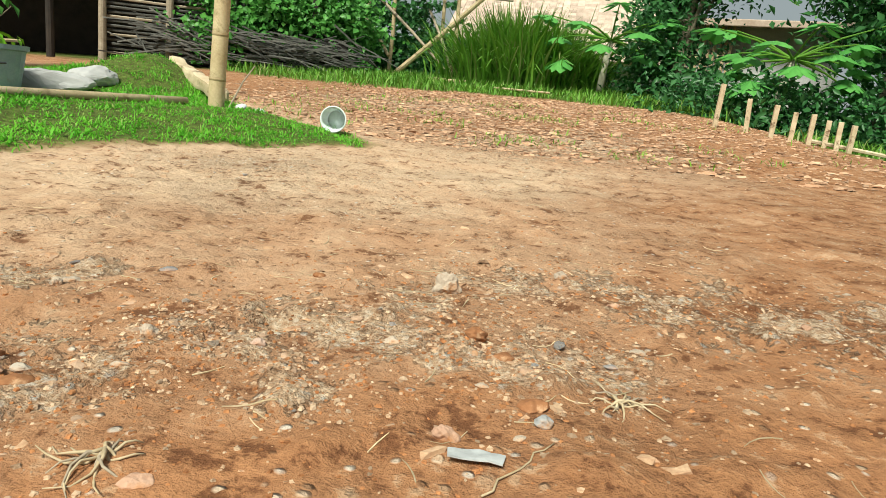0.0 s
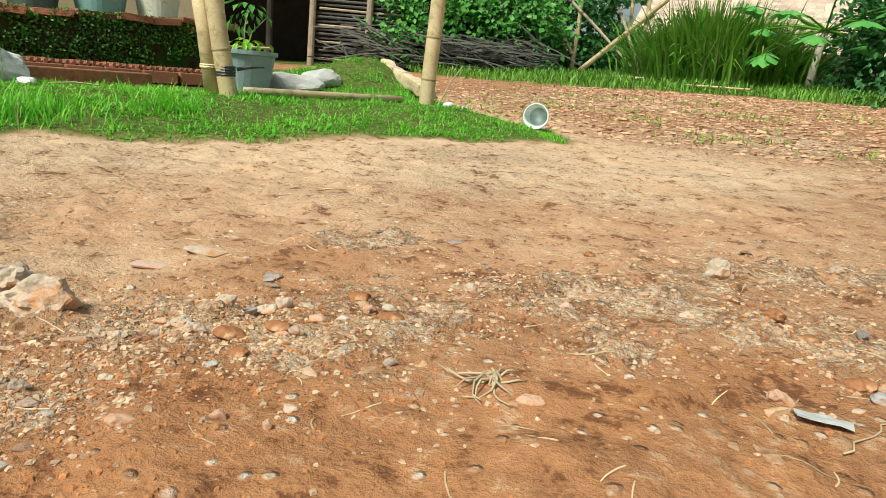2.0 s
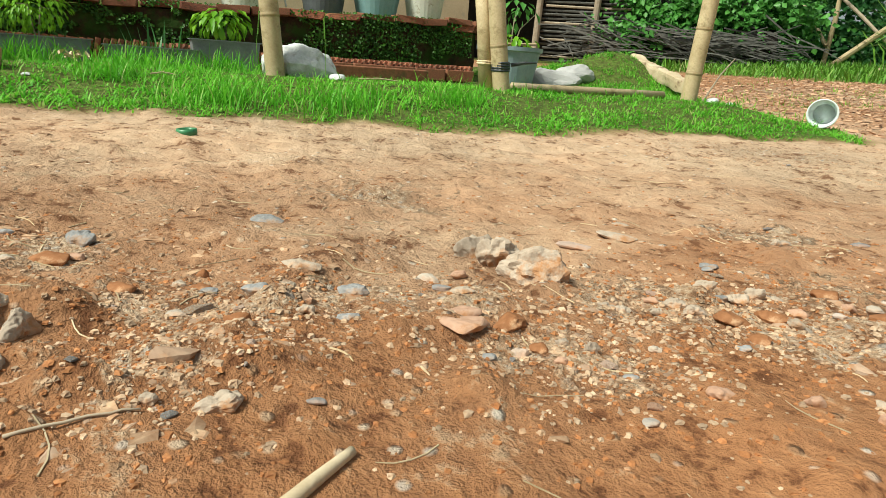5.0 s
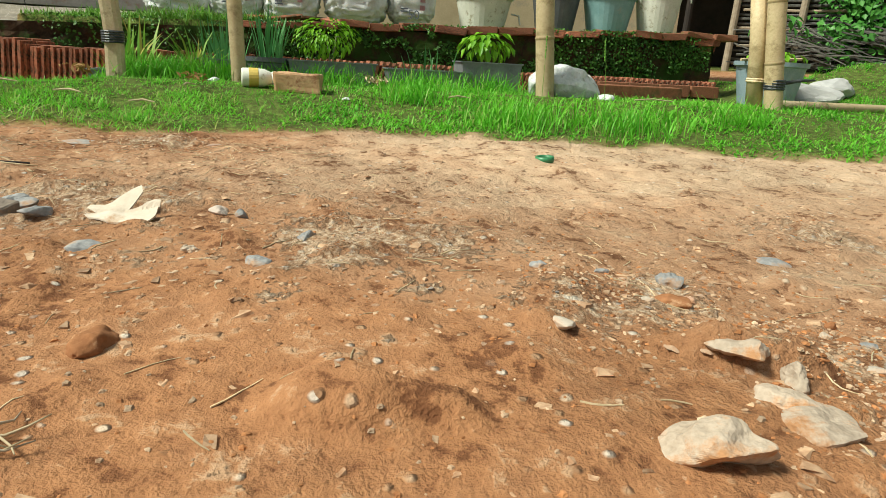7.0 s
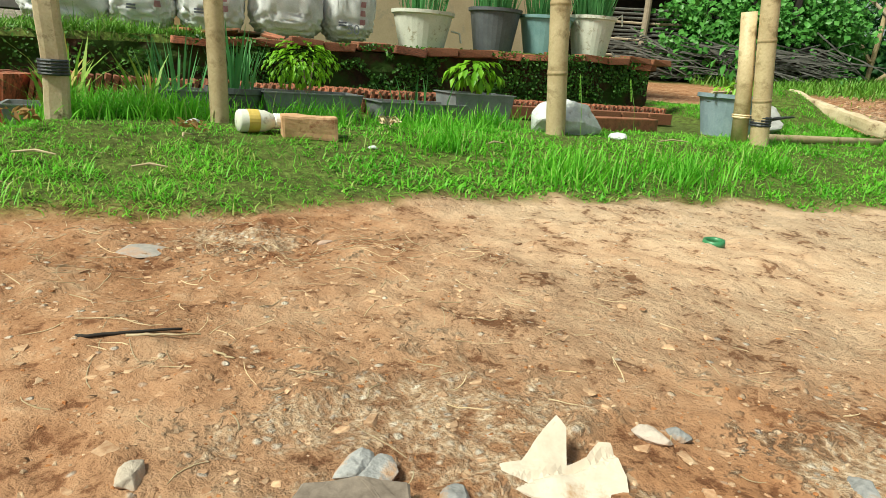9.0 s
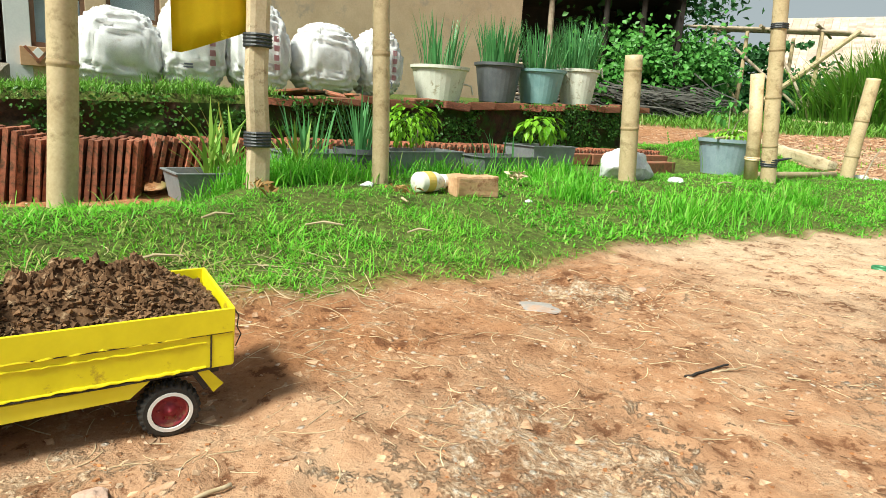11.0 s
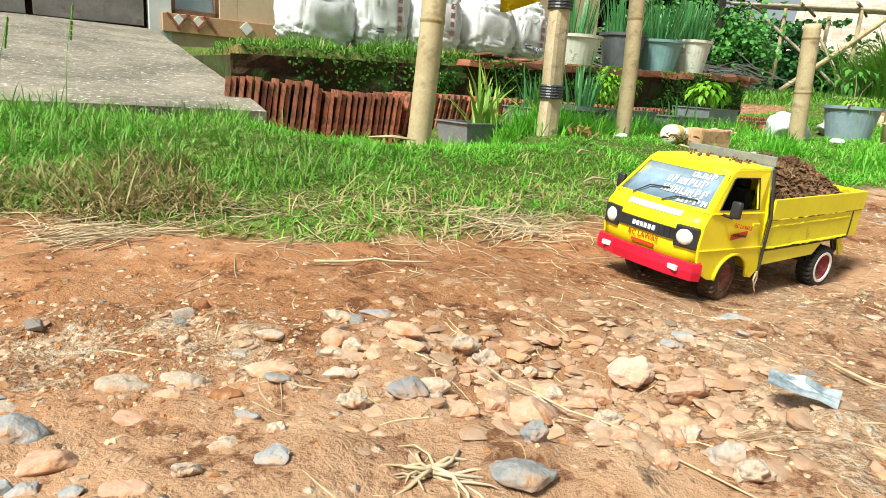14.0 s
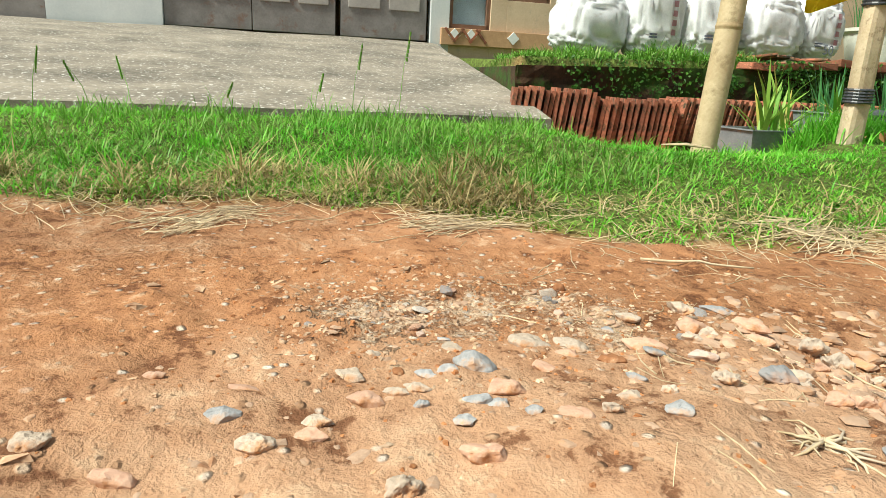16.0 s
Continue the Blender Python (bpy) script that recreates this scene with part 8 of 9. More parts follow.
# ---- things in the grass ----
def small_things():
    B = thing("plastic_bottle", "white plastic bottle with a yellow label lying in grass", "bottle", yard(1.24, -0.13, None, 12) @ pose(0, 0, 0.04))
    bm = bmesh.new()
    lathe(bm, [(0.004, -0.075), (0.036, -0.075), (0.040, -0.068), (0.040, -0.01), (0.038, 0.02), (0.026, 0.05), (0.022, 0.055)], 22, "x")
    part("body", bm, POT_WHITE, B, smooth=True)
    bm = bmesh.new()
    lathe(bm, [(0.0405, -0.045), (0.0412, -0.044), (0.0412, -0.006), (0.0405, -0.005)], 22, "x", closed=True)
    part("label_band", bm, surface("ochre_label", (0.56, 0.40, 0.08), (0.70, 0.52, 0.14), 30, 90, 0.6, relief=0), B)
    bm = bmesh.new()
    lathe(bm, [(0.024, 0.05), (0.028, 0.055), (0.028, 0.078), (0.004, 0.08)], 18, "x")
    part("cap", bm, WHITEPAINT, B)
    bm = bmesh.new()
    box(bm, (0, 0, 0), (0.20, 0.095, 0.085), 0.010)
    bmesh.ops.subdivide_edges(bm, edges=bm.edges[:], cuts=3, use_grid_fill=True)
    for v in bm.verts:
        v.co += Vector((noise.noise(v.co * 18), noise.noise(v.co * 18 + Vector((9, 0, 0))), noise.noise(v.co * 18 + Vector((0, 9, 0))))) * 0.008
    ob = mesh_ob("brick_piece", bm, surface("ochre_brick", (0.44, 0.24, 0.12), (0.62, 0.40, 0.24), 12, 90, 0.9, spots=(0.26, 0.1, 0.05), spot_scale=9))
    ob.matrix_world = yard(1.41, -0.17, None, -4) @ pose(0, 0, 0.035)
    tagged(ob, "broken ochre brick lying in the grass", "brick")
    bm = rock_bm(78, (0.50, 0.28, 0.24), 30, 0.10, 3)
    ob = mesh_ob("white_rock", bm, WHITEROCK, smooth=False)
    ob.matrix_world = yard(2.72, 0.18, None, 10) @ pose(0, 0, 0.05)
    tagged(ob, "large whitish rock beside a bamboo stump", "rock")
    bm = bmesh.new()
    lathe(bm, [(0.052, 0.0), (0.056, 0.002), (0.072, 0.105), (0.078, 0.108), (0.078, 0.113), (0.070, 0.113), (0.054, 0.006)], 28, closed=True)
    lathe(bm, [(0.053, 0.002), (0.053, 0.006)], 28)
    ob = mesh_ob("plastic_cup", bm, CLEARPLASTIC, smooth=True)
    x, y = xy_of(5.507, -0.494)
    ob.matrix_world = look((x, y, height(x, y) + 0.070), (-0.3, -1.2, 0.35)) @ pose(0, 0, -0.05, 180, 0, 0)
    tagged(ob, "cloudy white plastic tub lying on its side by the grass", "plastic tub")
    # log, kerb pipe, stones by the stump
    bm = bmesh.new()
    a, b = Vector((*xy_of(5.52, 1.34), 0.385)), Vector((*xy_of(5.22, 0.28), 0.195))
    d = (b - a)
    m = Matrix.Translation((a + b) / 2) @ d.to_track_quat("X", "Z").to_matrix().to_4x4()
    box(bm, (0, 0, 0), (d.length, 0.10, 0.085), 0.022, m)
    bmesh.ops.subdivide_edges(bm, edges=[e for e in bm.edges if e.calc_length() > 0.5], cuts=24)
    for v in bm.verts:
        v.co += Vector((noise.noise(v.co * 7), noise.noise(v.co * 7 + Vector((9, 0, 0))), noise.noise(v.co * 7 + Vector((0, 9, 0))))) * 0.018
    tagged(mesh_ob("plank_log", bm, TIMBER), "pale weathered log leaning down a grassy mound", "log")
    bm = bmesh.new()
    tube(bm, [(-0.5, 0, 0.02), (-0.1, 0.008, 0.022), (0.5, 0, 0.025)], 0.022, 10)
    ob = mesh_ob("bamboo_pole", bm, BAMBOO, smooth=True)
    ob.matrix_world = yard(4.35, 0.10, None, -2)
    tagged(ob, "pale bamboo pole lying on the grass", "pole")
    for k, (u, v, s) in enumerate(((4.35, 0.62, 0.56), (4.68, 0.82, 0.42), (5.2, 0.05, 0.14), (5.28, -0.02, 0.11), (2.85, -0.05, 0.12), (1.02, -0.02, 0.07), (1.62, -0.28, 0.045))):
        bm = rock_bm(90 + k, (s, s * 0.7, s * 0.4), 20, 0.1, 2)
        ob = mesh_ob("rock", bm, FARGREYWALL if k < 2 else WHITEROCK)
        ob.matrix_world = yard(u, v, None, 30 * k) @ pose(0, 0, s * 0.08)
        tagged(ob, "grey concrete rubble heap by the tub" if k < 2 else "pale stone lying in the grass", "rock")
    for k, (u, v, l, a) in enumerate(((0.35, -0.45, 0.10, 20), (0.62, -0.55, 0.11, -15), (0.15, -0.7, 0.12, 10), (1.0, -0.35, 0.08, 70), (-0.3, -0.35, 0.13, 150), (2.1, -0.3, 0.10, 20), (0.9, -0.62, 0.09, 0), (3.0, -0.25, 0.2, 10))):
        bm = bmesh.new()
        tube(bm, [(-l / 2, 0, 0.030), (0, 0.012, 0.036), (l / 2, 0, 0.030)], [0.003, 0.0045, 0.002], 6)
        ob = mesh_ob("dry_leaf_stalk", bm, STRAW)
        ob.matrix_world = yard(u, v, None, a)
        tagged(ob, "dry pale leaf stalk lying in the grass", "stalk", "dry stalks in the grass")
    for k, (u, v) in enumerate(((1.75, -0.05), (0.55, -0.25), (1.02, -0.3))):
        r = np.random.default_rng(300 + k)
        n = 26
        x, y = xy_of(u, v)
        z = height(x, y)
        c = np.stack([x + r.normal(0, 0.03, n), y + r.normal(0, 0.03, n), z + 0.035 + r.uniform(0, 0.03, n)], 1)
        ob = leaf_mesh("dry_leaves", c, r.normal(0, 1, (n, 3)) + [0, 0, 1], 0.035, DRYLEAF if k else STRAW, 0.4, k)
        tagged(ob, "withered pale leaves lying on the grass", "leaves", kind="stuff")


small_things()


# ---- ramp and house ----
def ramp_and_house():
    bm = bmesh.new()
    n, m = 26, 40
    rows = []
    for i in range(n + 1):
        t = i / n
        row = []
        for k in range(m + 1):
            q = k / m
            u = -0.40 + 0.30 * t - (0.40 + 7.0) * q
            v = 0.40 + 3.76 * t
            z = 0.155 + 0.44 * t ** 0.95 + 0.012 * noise.noise(Vector((u * 1.5, v * 1.5, 0))) + 0.004 * noise.noise(Vector((u * 9, v * 9, 4)))
            x, y = xy_of(u, v)
            row.append(bm.verts.new((x, y, z)))
        rows.append(row)
    for a, b in zip(rows, rows[1:]):
        for k in range(m):
            bm.faces.new((a[k], b[k], b[k + 1], a[k + 1]))
    bmesh.ops.recalc_face_normals(bm, faces=bm.faces[:])
    if bm.faces[0].normal.z < 0:
        bmesh.ops.reverse_faces(bm, faces=bm.faces[:])
    ext = bmesh.ops.extrude_face_region(bm, geom=bm.faces[:])["geom"]
    for v in (g for g in ext if isinstance(g, bmesh.types.BMVert)):
        v.co.z -= 0.16
    bmesh.ops.recalc_face_normals(bm, faces=bm.faces[:])
    ob = mesh_ob("ramp", bm, RAMPSTONE)
    tagged(ob, "broad stained concrete ramp rising to the house", "ramp", kind="structure")

    H = thing("house", "low house with beige plaster, grey wooden doors and a tiled base", "house", yard(0, 4.2, 0.0))
    t = 0.14

    def wall_part(u0, u1, z0, z1, mat, name="wall", y=0.0):
        bm = bmesh.new()
        box(bm, ((u0 + u1) / 2, y + t / 2, (z0 + z1) / 2), (u1 - u0, t, z1 - z0), 0.004)
        return part(name, bm, mat, H)

    wall_part(-9.0, -3.35, 0.35, 2.9, DOORWOOD)
    wall_part(-3.35, -2.45, 0.35, 2.9, PALEWALL)
    wall_part(-2.45, -0.12, 2.45, 2.9, PLASTER)
    wall_part(-0.12, 0.06, 0.35, 2.9, PALEWALL)
    wall_part(0.06, 0.46, 0.35, 0.74, PLASTER)
    wall_part(0.06, 0.46, 1.75, 2.9, PLASTER)
    wall_part(0.46, 0.62, 0.35, 2.9, PLASTER)
    wall_part(0.62, 1.05, 0.35, 1.02, PLASTER)
    wall_part(0.62, 1.05, 1.75, 2.9, PLASTER)
    wall_part(1.05, 5.2, 0.35, 2.9, PLASTER)
    bm = bmesh.new()
    box(bm, (-1.9, 2.2, 1.5), (14.0, 0.12, 2.8), 0.01)
    box(bm, (5.13, 1.15, 1.5), (0.14, 2.0, 2.8), 0.01)
    box(bm, (-8.93, 1.15, 1.5), (0.14, 2.0, 2.8), 0.01)
    part("back_wall", bm, PLASTER, H)
    bm = bmesh.new()
    box(bm, (-1.9, 1.15, 3.05), (15.0, 2.6, 0.10), 0.01, Matrix.Translation((0, 0, 3.05)) @ pose(0, 0, 0, 6, 0, 0) @ Matrix.Translation((0, 0, -3.05)))
    part("roof", bm, FARROOF, H)
    # two pairs of panelled door leaves
    for u0 in (-2.45, -1.72, -0.95):
        w = 0.73 if u0 < -1 else 0.80
        bm = bmesh.new()
        box(bm, (u0 + w / 2, 0.06, 1.53), (w - 0.008, 0.05, 1.84), 0.004)
        d = part("door", bm, DOORWOOD, H, "grey-brown panelled wooden door leaf")
        for c in (0.27, 0.73):
            for z0, z1 in ((0.86, 1.35), (1.45, 2.1)):
                bm = bmesh.new()
                box(bm, (u0 + w * c, 0.028, (z0 + z1) / 2), (w * 0.36, 0.016, z1 - z0), 0.006)
                part("door_panel", bm, DOORPANEL, d)
    # windows
    for u0, u1, z0, z1 in ((0.06, 0.46, 0.74, 1.75), (0.62, 1.05, 1.02, 1.75)):
        Wd = new("window")
        Wd.parent = H
        bm = bmesh.new()
        for sx, sz, cx, cz in ((u1 - u0, 0.04, (u0 + u1) / 2, z0 + 0.02), (u1 - u0, 0.04, (u0 + u1) / 2, z1 - 0.02), (0.035, z1 - z0, u0 + 0.0175, (z0 + z1) / 2), (0.035, z1 - z0, u1 - 0.0175, (z0 + z1) / 2), (u1 - u0, 0.025, (u0 + u1) / 2, z0 + 0.42)):
            box(bm, (cx, 0.05, cz), (sx, 0.06, sz), 0.003)
        part("window_frame", bm, surface("brown_frame", (0.12, 0.06, 0.035), (0.22, 0.12, 0.07), 8, 90, 0.6), Wd)
        bm = bmesh.new()
        box(bm, ((u0 + u1) / 2, 0.06, (z0 + z1) / 2), (u1 - u0 - 0.06, 0.006, z1 - z0 - 0.06), 0)
        part("pane", bm, PANE, Wd).visible_shadow = False
        bm = bmesh.new()
        box(bm, ((u0 + u1) / 2, 0.12, (z0 + z1) / 2), (u1 - u0, 0.012, z1 - z0), 0)
        part("curtain", bm, CLEARPLASTIC, Wd, "pale curtain behind the glass")
    # base with white diamond tiles in a brown zigzag
    bm = bmesh.new()
    box(bm, (0.55, -0.030, 0.66), (1.15, 0.055, 0.15), 0.004)
    base = part("tiled_base", bm, surface("ochre_base", (0.42, 0.24, 0.12), (0.58, 0.36, 0.20), 6, 60, 0.8), H, "ochre base with white diamond tiles")
    for k, u in enumerate((0.10, 0.26, 0.68)):
        bm = bmesh.new()
        box(bm, (0, 0, 0), (0.085, 0.012, 0.085), 0.002, Matrix.Translation((u, -0.062, 0.675)) @ pose(0, 0, 0, 0, 45, 0))
        part("diamond_tile", bm, WHITEPAINT, base)
    for k, (u, a) in enumerate(((0.14, 40), (0.22, -40), (0.30, 40), (0.06, -40), (0.36, -40))):
        bm = bmesh.new()
        box(bm, (0, 0, 0), (0.022, 0.010, 0.16), 0.002, Matrix.Translation((u, -0.066, 0.675)) @ pose(0, 0, 0, 0, a, 0))
        part("zigzag_strip", bm, TERRACOTTA, base)


ramp_and_house()


# ---- the far yard: shed, trellis, brushwood, trees ----
def ground_pose(x, y, turn=0.0, dz=0.0):
    return pose(x, y, height(x, y) + dz, 0, 0, turn)


def shed():
    S = thing("shed", "dark open wooden shed with a slatted bamboo side", "shed", ground_pose(-9.3, 11.4, 30))
    rng = random.Random(4)
    for k, x in enumerate((-3.6, -2.6, -1.5, -0.6, 0.6, 1.8, 2.6)):
        bm = bmesh.new()
        tube(bm, [(x, rng.uniform(-0.1, 0.1), -0.4), (x + 0.03, 0, 1.4), (x, 0, 2.9)], [0.075, 0.07, 0.06], 10)
        part("post", bm, DRYWOOD if k in (3, 4) else DARKWOOD, S)
    for k in range(17):
        bm = bmesh.new()
        z = 0.05 + 0.085 * k
        x0 = -0.5 + rng.uniform(-0.15, 0.1)
        tube(bm, [(x0, 0.10 - 0.05 * (k % 2), z), (0.7, 0.08, z + rng.uniform(-0.02, 0.02)), (1.9 + rng.uniform(-0.2, 0.2), 0.10, z)], 0.026, 6)
        part("slat", bm, DRYWOOD if k % 4 == 1 else THATCH, S)
    # back, roof and sides carry the shade inside the shed as colour
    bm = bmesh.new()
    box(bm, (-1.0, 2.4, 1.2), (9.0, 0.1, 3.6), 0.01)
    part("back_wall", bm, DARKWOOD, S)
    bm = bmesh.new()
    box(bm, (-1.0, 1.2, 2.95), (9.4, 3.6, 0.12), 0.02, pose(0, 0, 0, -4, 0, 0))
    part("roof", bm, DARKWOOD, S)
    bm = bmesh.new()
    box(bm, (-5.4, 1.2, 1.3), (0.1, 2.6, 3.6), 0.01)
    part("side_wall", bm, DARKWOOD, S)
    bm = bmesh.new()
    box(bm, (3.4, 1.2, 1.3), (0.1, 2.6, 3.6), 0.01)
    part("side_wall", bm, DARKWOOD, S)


shed()


def brushwood():
    """A long heap of grey cut branches with vines over it."""
    rng = random.Random(6)
    bm = bmesh.new()
    for _ in range(420):
        t = rng.random()
        x, y = -8.6 + 2.8 * t + rng.gauss(0, 0.35), 11.4 + 1.7 * t + rng.gauss(0, 0.35)
        top = 0.85 - 0.15 * t
        z = height(x, y) + max(0.0, rng.triangular(0, top, top * 0.6))
        a = rng.gauss(0.35, 0.45)
        l = rng.uniform(0.5, 1.5)
        dz = rng.gauss(-0.1, 0.22)
        tube(bm, [(x - math.cos(a) * l / 2, y - math.sin(a) * l / 2, z - dz * l / 2), (x, y, z + 0.03), (x + math.cos(a) * l / 2, y + math.sin(a) * l / 2, z + dz * l / 2)], [0.018, 0.015, 0.007], 4)
    ob = mesh_ob("brushwood_heap", bm, THATCH)
    tagged(ob, "long grey heap of cut brushwood and poles", "brushwood", kind="stuff")
    # plain near-black box added within the heap, behind the branches
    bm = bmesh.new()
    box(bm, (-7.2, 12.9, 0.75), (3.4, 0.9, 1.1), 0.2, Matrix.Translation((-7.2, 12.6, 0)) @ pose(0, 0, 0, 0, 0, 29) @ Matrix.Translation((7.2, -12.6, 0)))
    tagged(mesh_ob("brushwood_core", bm, DARKWOOD), "plain dark block added inside the brushwood heap", "brushwood", kind="stuff")
    r = np.random.default_rng(61)
    n = 15000
    t = r.random(n)
    x, y = -8.3 + 2.5 * t + r.normal(0, 0.34, n), 12.0 + 2.2 * t + r.normal(0, 0.40, n)
    z = ground_z(x, y) + np.clip(r.normal(0.95, 0.42, n) + 0.55 * fbm(x * 1.2, y * 1.2, 3, 9), 0.1, 2.4)
    keep = fbm(x * 1.6, z * 2.2 + y, 3, 10) > -0.25 + 0.3 * smooth(0.3, 0.0, t)
    ob = leaf_mesh("vines", np.stack([x, y, z], 1)[keep], r.normal(0, 0.6, (keep.sum(), 3)) + [0.2, -0.6, 0.6], 0.13, LEAF, 0.8, 62)
    tagged(ob, "broad-leaved vines growing over the brushwood", "vine", kind="stuff")


brushwood()


def trellis():
    T = thing("bamboo_trellis", "bare bamboo pole trellis with crossed braces and vines", "trellis", Matrix.Identity(4))
    def pole(a, b, r, name="pole"):
        bm = bmesh.new()
        mid = ((a[0] + b[0]) / 2 + 0.03, (a[1] + b[1]) / 2, (a[2] + b[2]) / 2)
        tube(bm, [a, mid, b], [r, r * 0.95, r * 0.85], 8)
        part(name, bm, DRYWOOD if r < 0.04 else BAMBOO, T)
    for x, y, hgt in ((-6.2, 15.4, 2.0), (-5.4, 15.0, 2.0), (-3.86, 14.9, 1.95), (-6.4, 16.2, 1.9), (-4.6, 16.3, 1.9)):
        z = height(x, y)
        pole((x, y, z - 0.1), (x + 0.05, y, z + hgt), 0.05, "upright")
    pole((-5.28, 14.85, height(-5.28, 14.85)), (-3.1, 14.8, 2.62), 0.06, "brace")
    pole((-6.15, 15.2, 2.05), (-5.4, 14.95, 1.15), 0.045, "brace")
    pole((-5.75, 14.95, 2.45), (-4.0, 14.9, 0.95), 0.035, "brace")
    pole((-3.86, 14.95, 0.95), (-4.9, 16.0, 2.5), 0.035, "brace")
    for k in range(6):
        y = 14.7 + 0.32 * k
        pole((-6.7 + 0.1 * k, y, 2.78 + 0.02 * k), (-3.4 + 0.1 * k, y + 0.2, 2.62 + 0.02 * k), 0.034, "crossbar")
    for k in range(3):
        pole((-6.1 + 1.1 * k, 14.5, 2.72), (-6.0 + 1.1 * k, 16.6, 2.70), 0.036, "crossbar")
    r = np.random.default_rng(63)
    n = 4200
    c = np.stack([r.uniform(-6.8, -4.0, n), r.uniform(15.5, 16.6, n), r.uniform(0.7, 2.5, n)], 1)
    keep = fbm(c[:, 0] * 1.4, c[:, 2] * 1.4, 3, 12) > -0.16
    ob = leaf_mesh("vine_leaves", c[keep], r.normal(0, 0.6, (keep.sum(), 3)) + [0.2, -0.7, 0.5], 0.14, LEAF_DARK, 0.8, 64, T)
    ob["label"] = "dense dark vine leaves on the trellis"


trellis()


def long_grass(x, y, n, l, spread, seed, label):
    r = np.random.default_rng(seed)
    a, q = r.uniform(0, 6.283, n), np.abs(r.normal(0, 0.5, n)) * spread
    px, py = x + q * np.cos(a), y + q * np.sin(a)
    z = ground_z(px, py)
    ob = blade_mesh("tall_grass_clump", np.stack([px, py, z - 0.02], 1), l * r.uniform(0.5, 1.1, n), r.uniform(0.02, 0.045, n), np.abs(r.normal(0.16, 0.16, n)) + 0.16 * q / spread, a + r.normal(0, 0.6, n), r.uniform(0.05, 0.75, n), FARGRASS)
    return tagged(ob, label, "grass", kind="stuff")


long_grass(-2.3, 14.3, 4200, 1.75, 1.25, 91, "tall arching clump of green elephant grass")
long_grass(-1.35, 14.5, 1800, 1.5, 0.9, 92, "tall arching clump of green elephant grass")
long_grass(-3.1, 14.9, 700, 1.3, 0.7, 93, "green grass growing beside the trellis")


def far_turf():
    r = np.random.default_rng(94)
    n = 26000
    x, y = r.uniform(-7.5, 4.5, n), r.uniform(9.6, 16, n)
    turf = land(x, y)[1]
    z = ground_z(x, y)
    ok = turf > r.uniform(0.1, 0.9, n)
    ob = blade_mesh("far_grass", np.stack([x, y, z], 1)[ok], r.uniform(0.08, 0.28, ok.sum()), r.uniform(0.012, 0.025, ok.sum()), np.abs(r.normal(0.4, 0.3, ok.sum())), r.uniform(0, 6.28, ok.sum()), r.uniform(0.1, 0.5, ok.sum()), FARGRASS)
    tagged(ob, "rough grass at the end of the climbing road", "grass", kind="stuff")


far_turf()


PAPAYA_LEAF = leafy("papaya_leaf", (0.07, 0.26, 0.05), (0.16, 0.46, 0.10), None, 0.95, 0.45)


def papaya(x, y, tall, lean, seed):
    P = thing("papaya_tree", "young papaya tree with a slim pale trunk and lobed leaves", "tree", ground_pose(x, y))
    rng = random.Random(seed)
    bm = bmesh.new()
    top = Vector((lean, 0.0, tall))
    tube(bm, [(0, 0, -0.1), (lean * 0.3, 0, tall * 0.5), top], [0.085, 0.065, 0.05], 10)
    part("trunk", bm, surface("papaya_bark", (0.34, 0.33, 0.24), (0.52, 0.50, 0.38), 8, 60, 0.8), P, smooth=True)
    cs, ns = [], []
    for k in range(22):
        a = k * 2.399
        rise = 0.60 - 0.055 * k
        l = rng.uniform(0.8, 1.25)
        end = top + Vector((math.cos(a) * l, math.sin(a) * l, rise * l * 0.8))
        bm = bmesh.new()
        tube(bm, [top, (top + end) / 2 + Vector((0, 0, 0.06)), end], [0.018, 0.014, 0.009], 6)
        part("leaf_stalk", bm, FARGRASS, P)
        bm = bmesh.new()
        out = (end - top).normalized()
        side = out.cross(Vector((0, 0, 1))).normalized()
        for j in range(8):   # lobes of one leaf
            b = (j - 3.5) * 0.52
            d = (out * math.cos(b) + side * math.sin(b) + Vector((0, 0, -0.45))).normalized()
            w = d.cross(Vector((0, 0, 1))).normalized()
            s = rng.uniform(0.30, 0.46)
            pts = [end, end + d * s * 0.45 + w * s * 0.17, end + d * s * 0.7 + w * s * 0.24, end + d * s, end + d * s * 0.7 - w * s * 0.24, end + d * s * 0.45 - w * s * 0.17]
            c = end + d * s * 0.5 + Vector((0, 0, 0.03))
            cv = bm.verts.new(c)
            vs = [bm.verts.new(q) for q in pts]
            for i in range(6):
                bm.faces.new((vs[i], vs[(i + 1) % 6], cv))
        part("leaf", bm, PAPAYA_LEAF, P)


papaya(-0.48, 13.6, 1.08, 0.08, 1)
papaya(2.35, 12.0, 1.15, 0.12, 2)


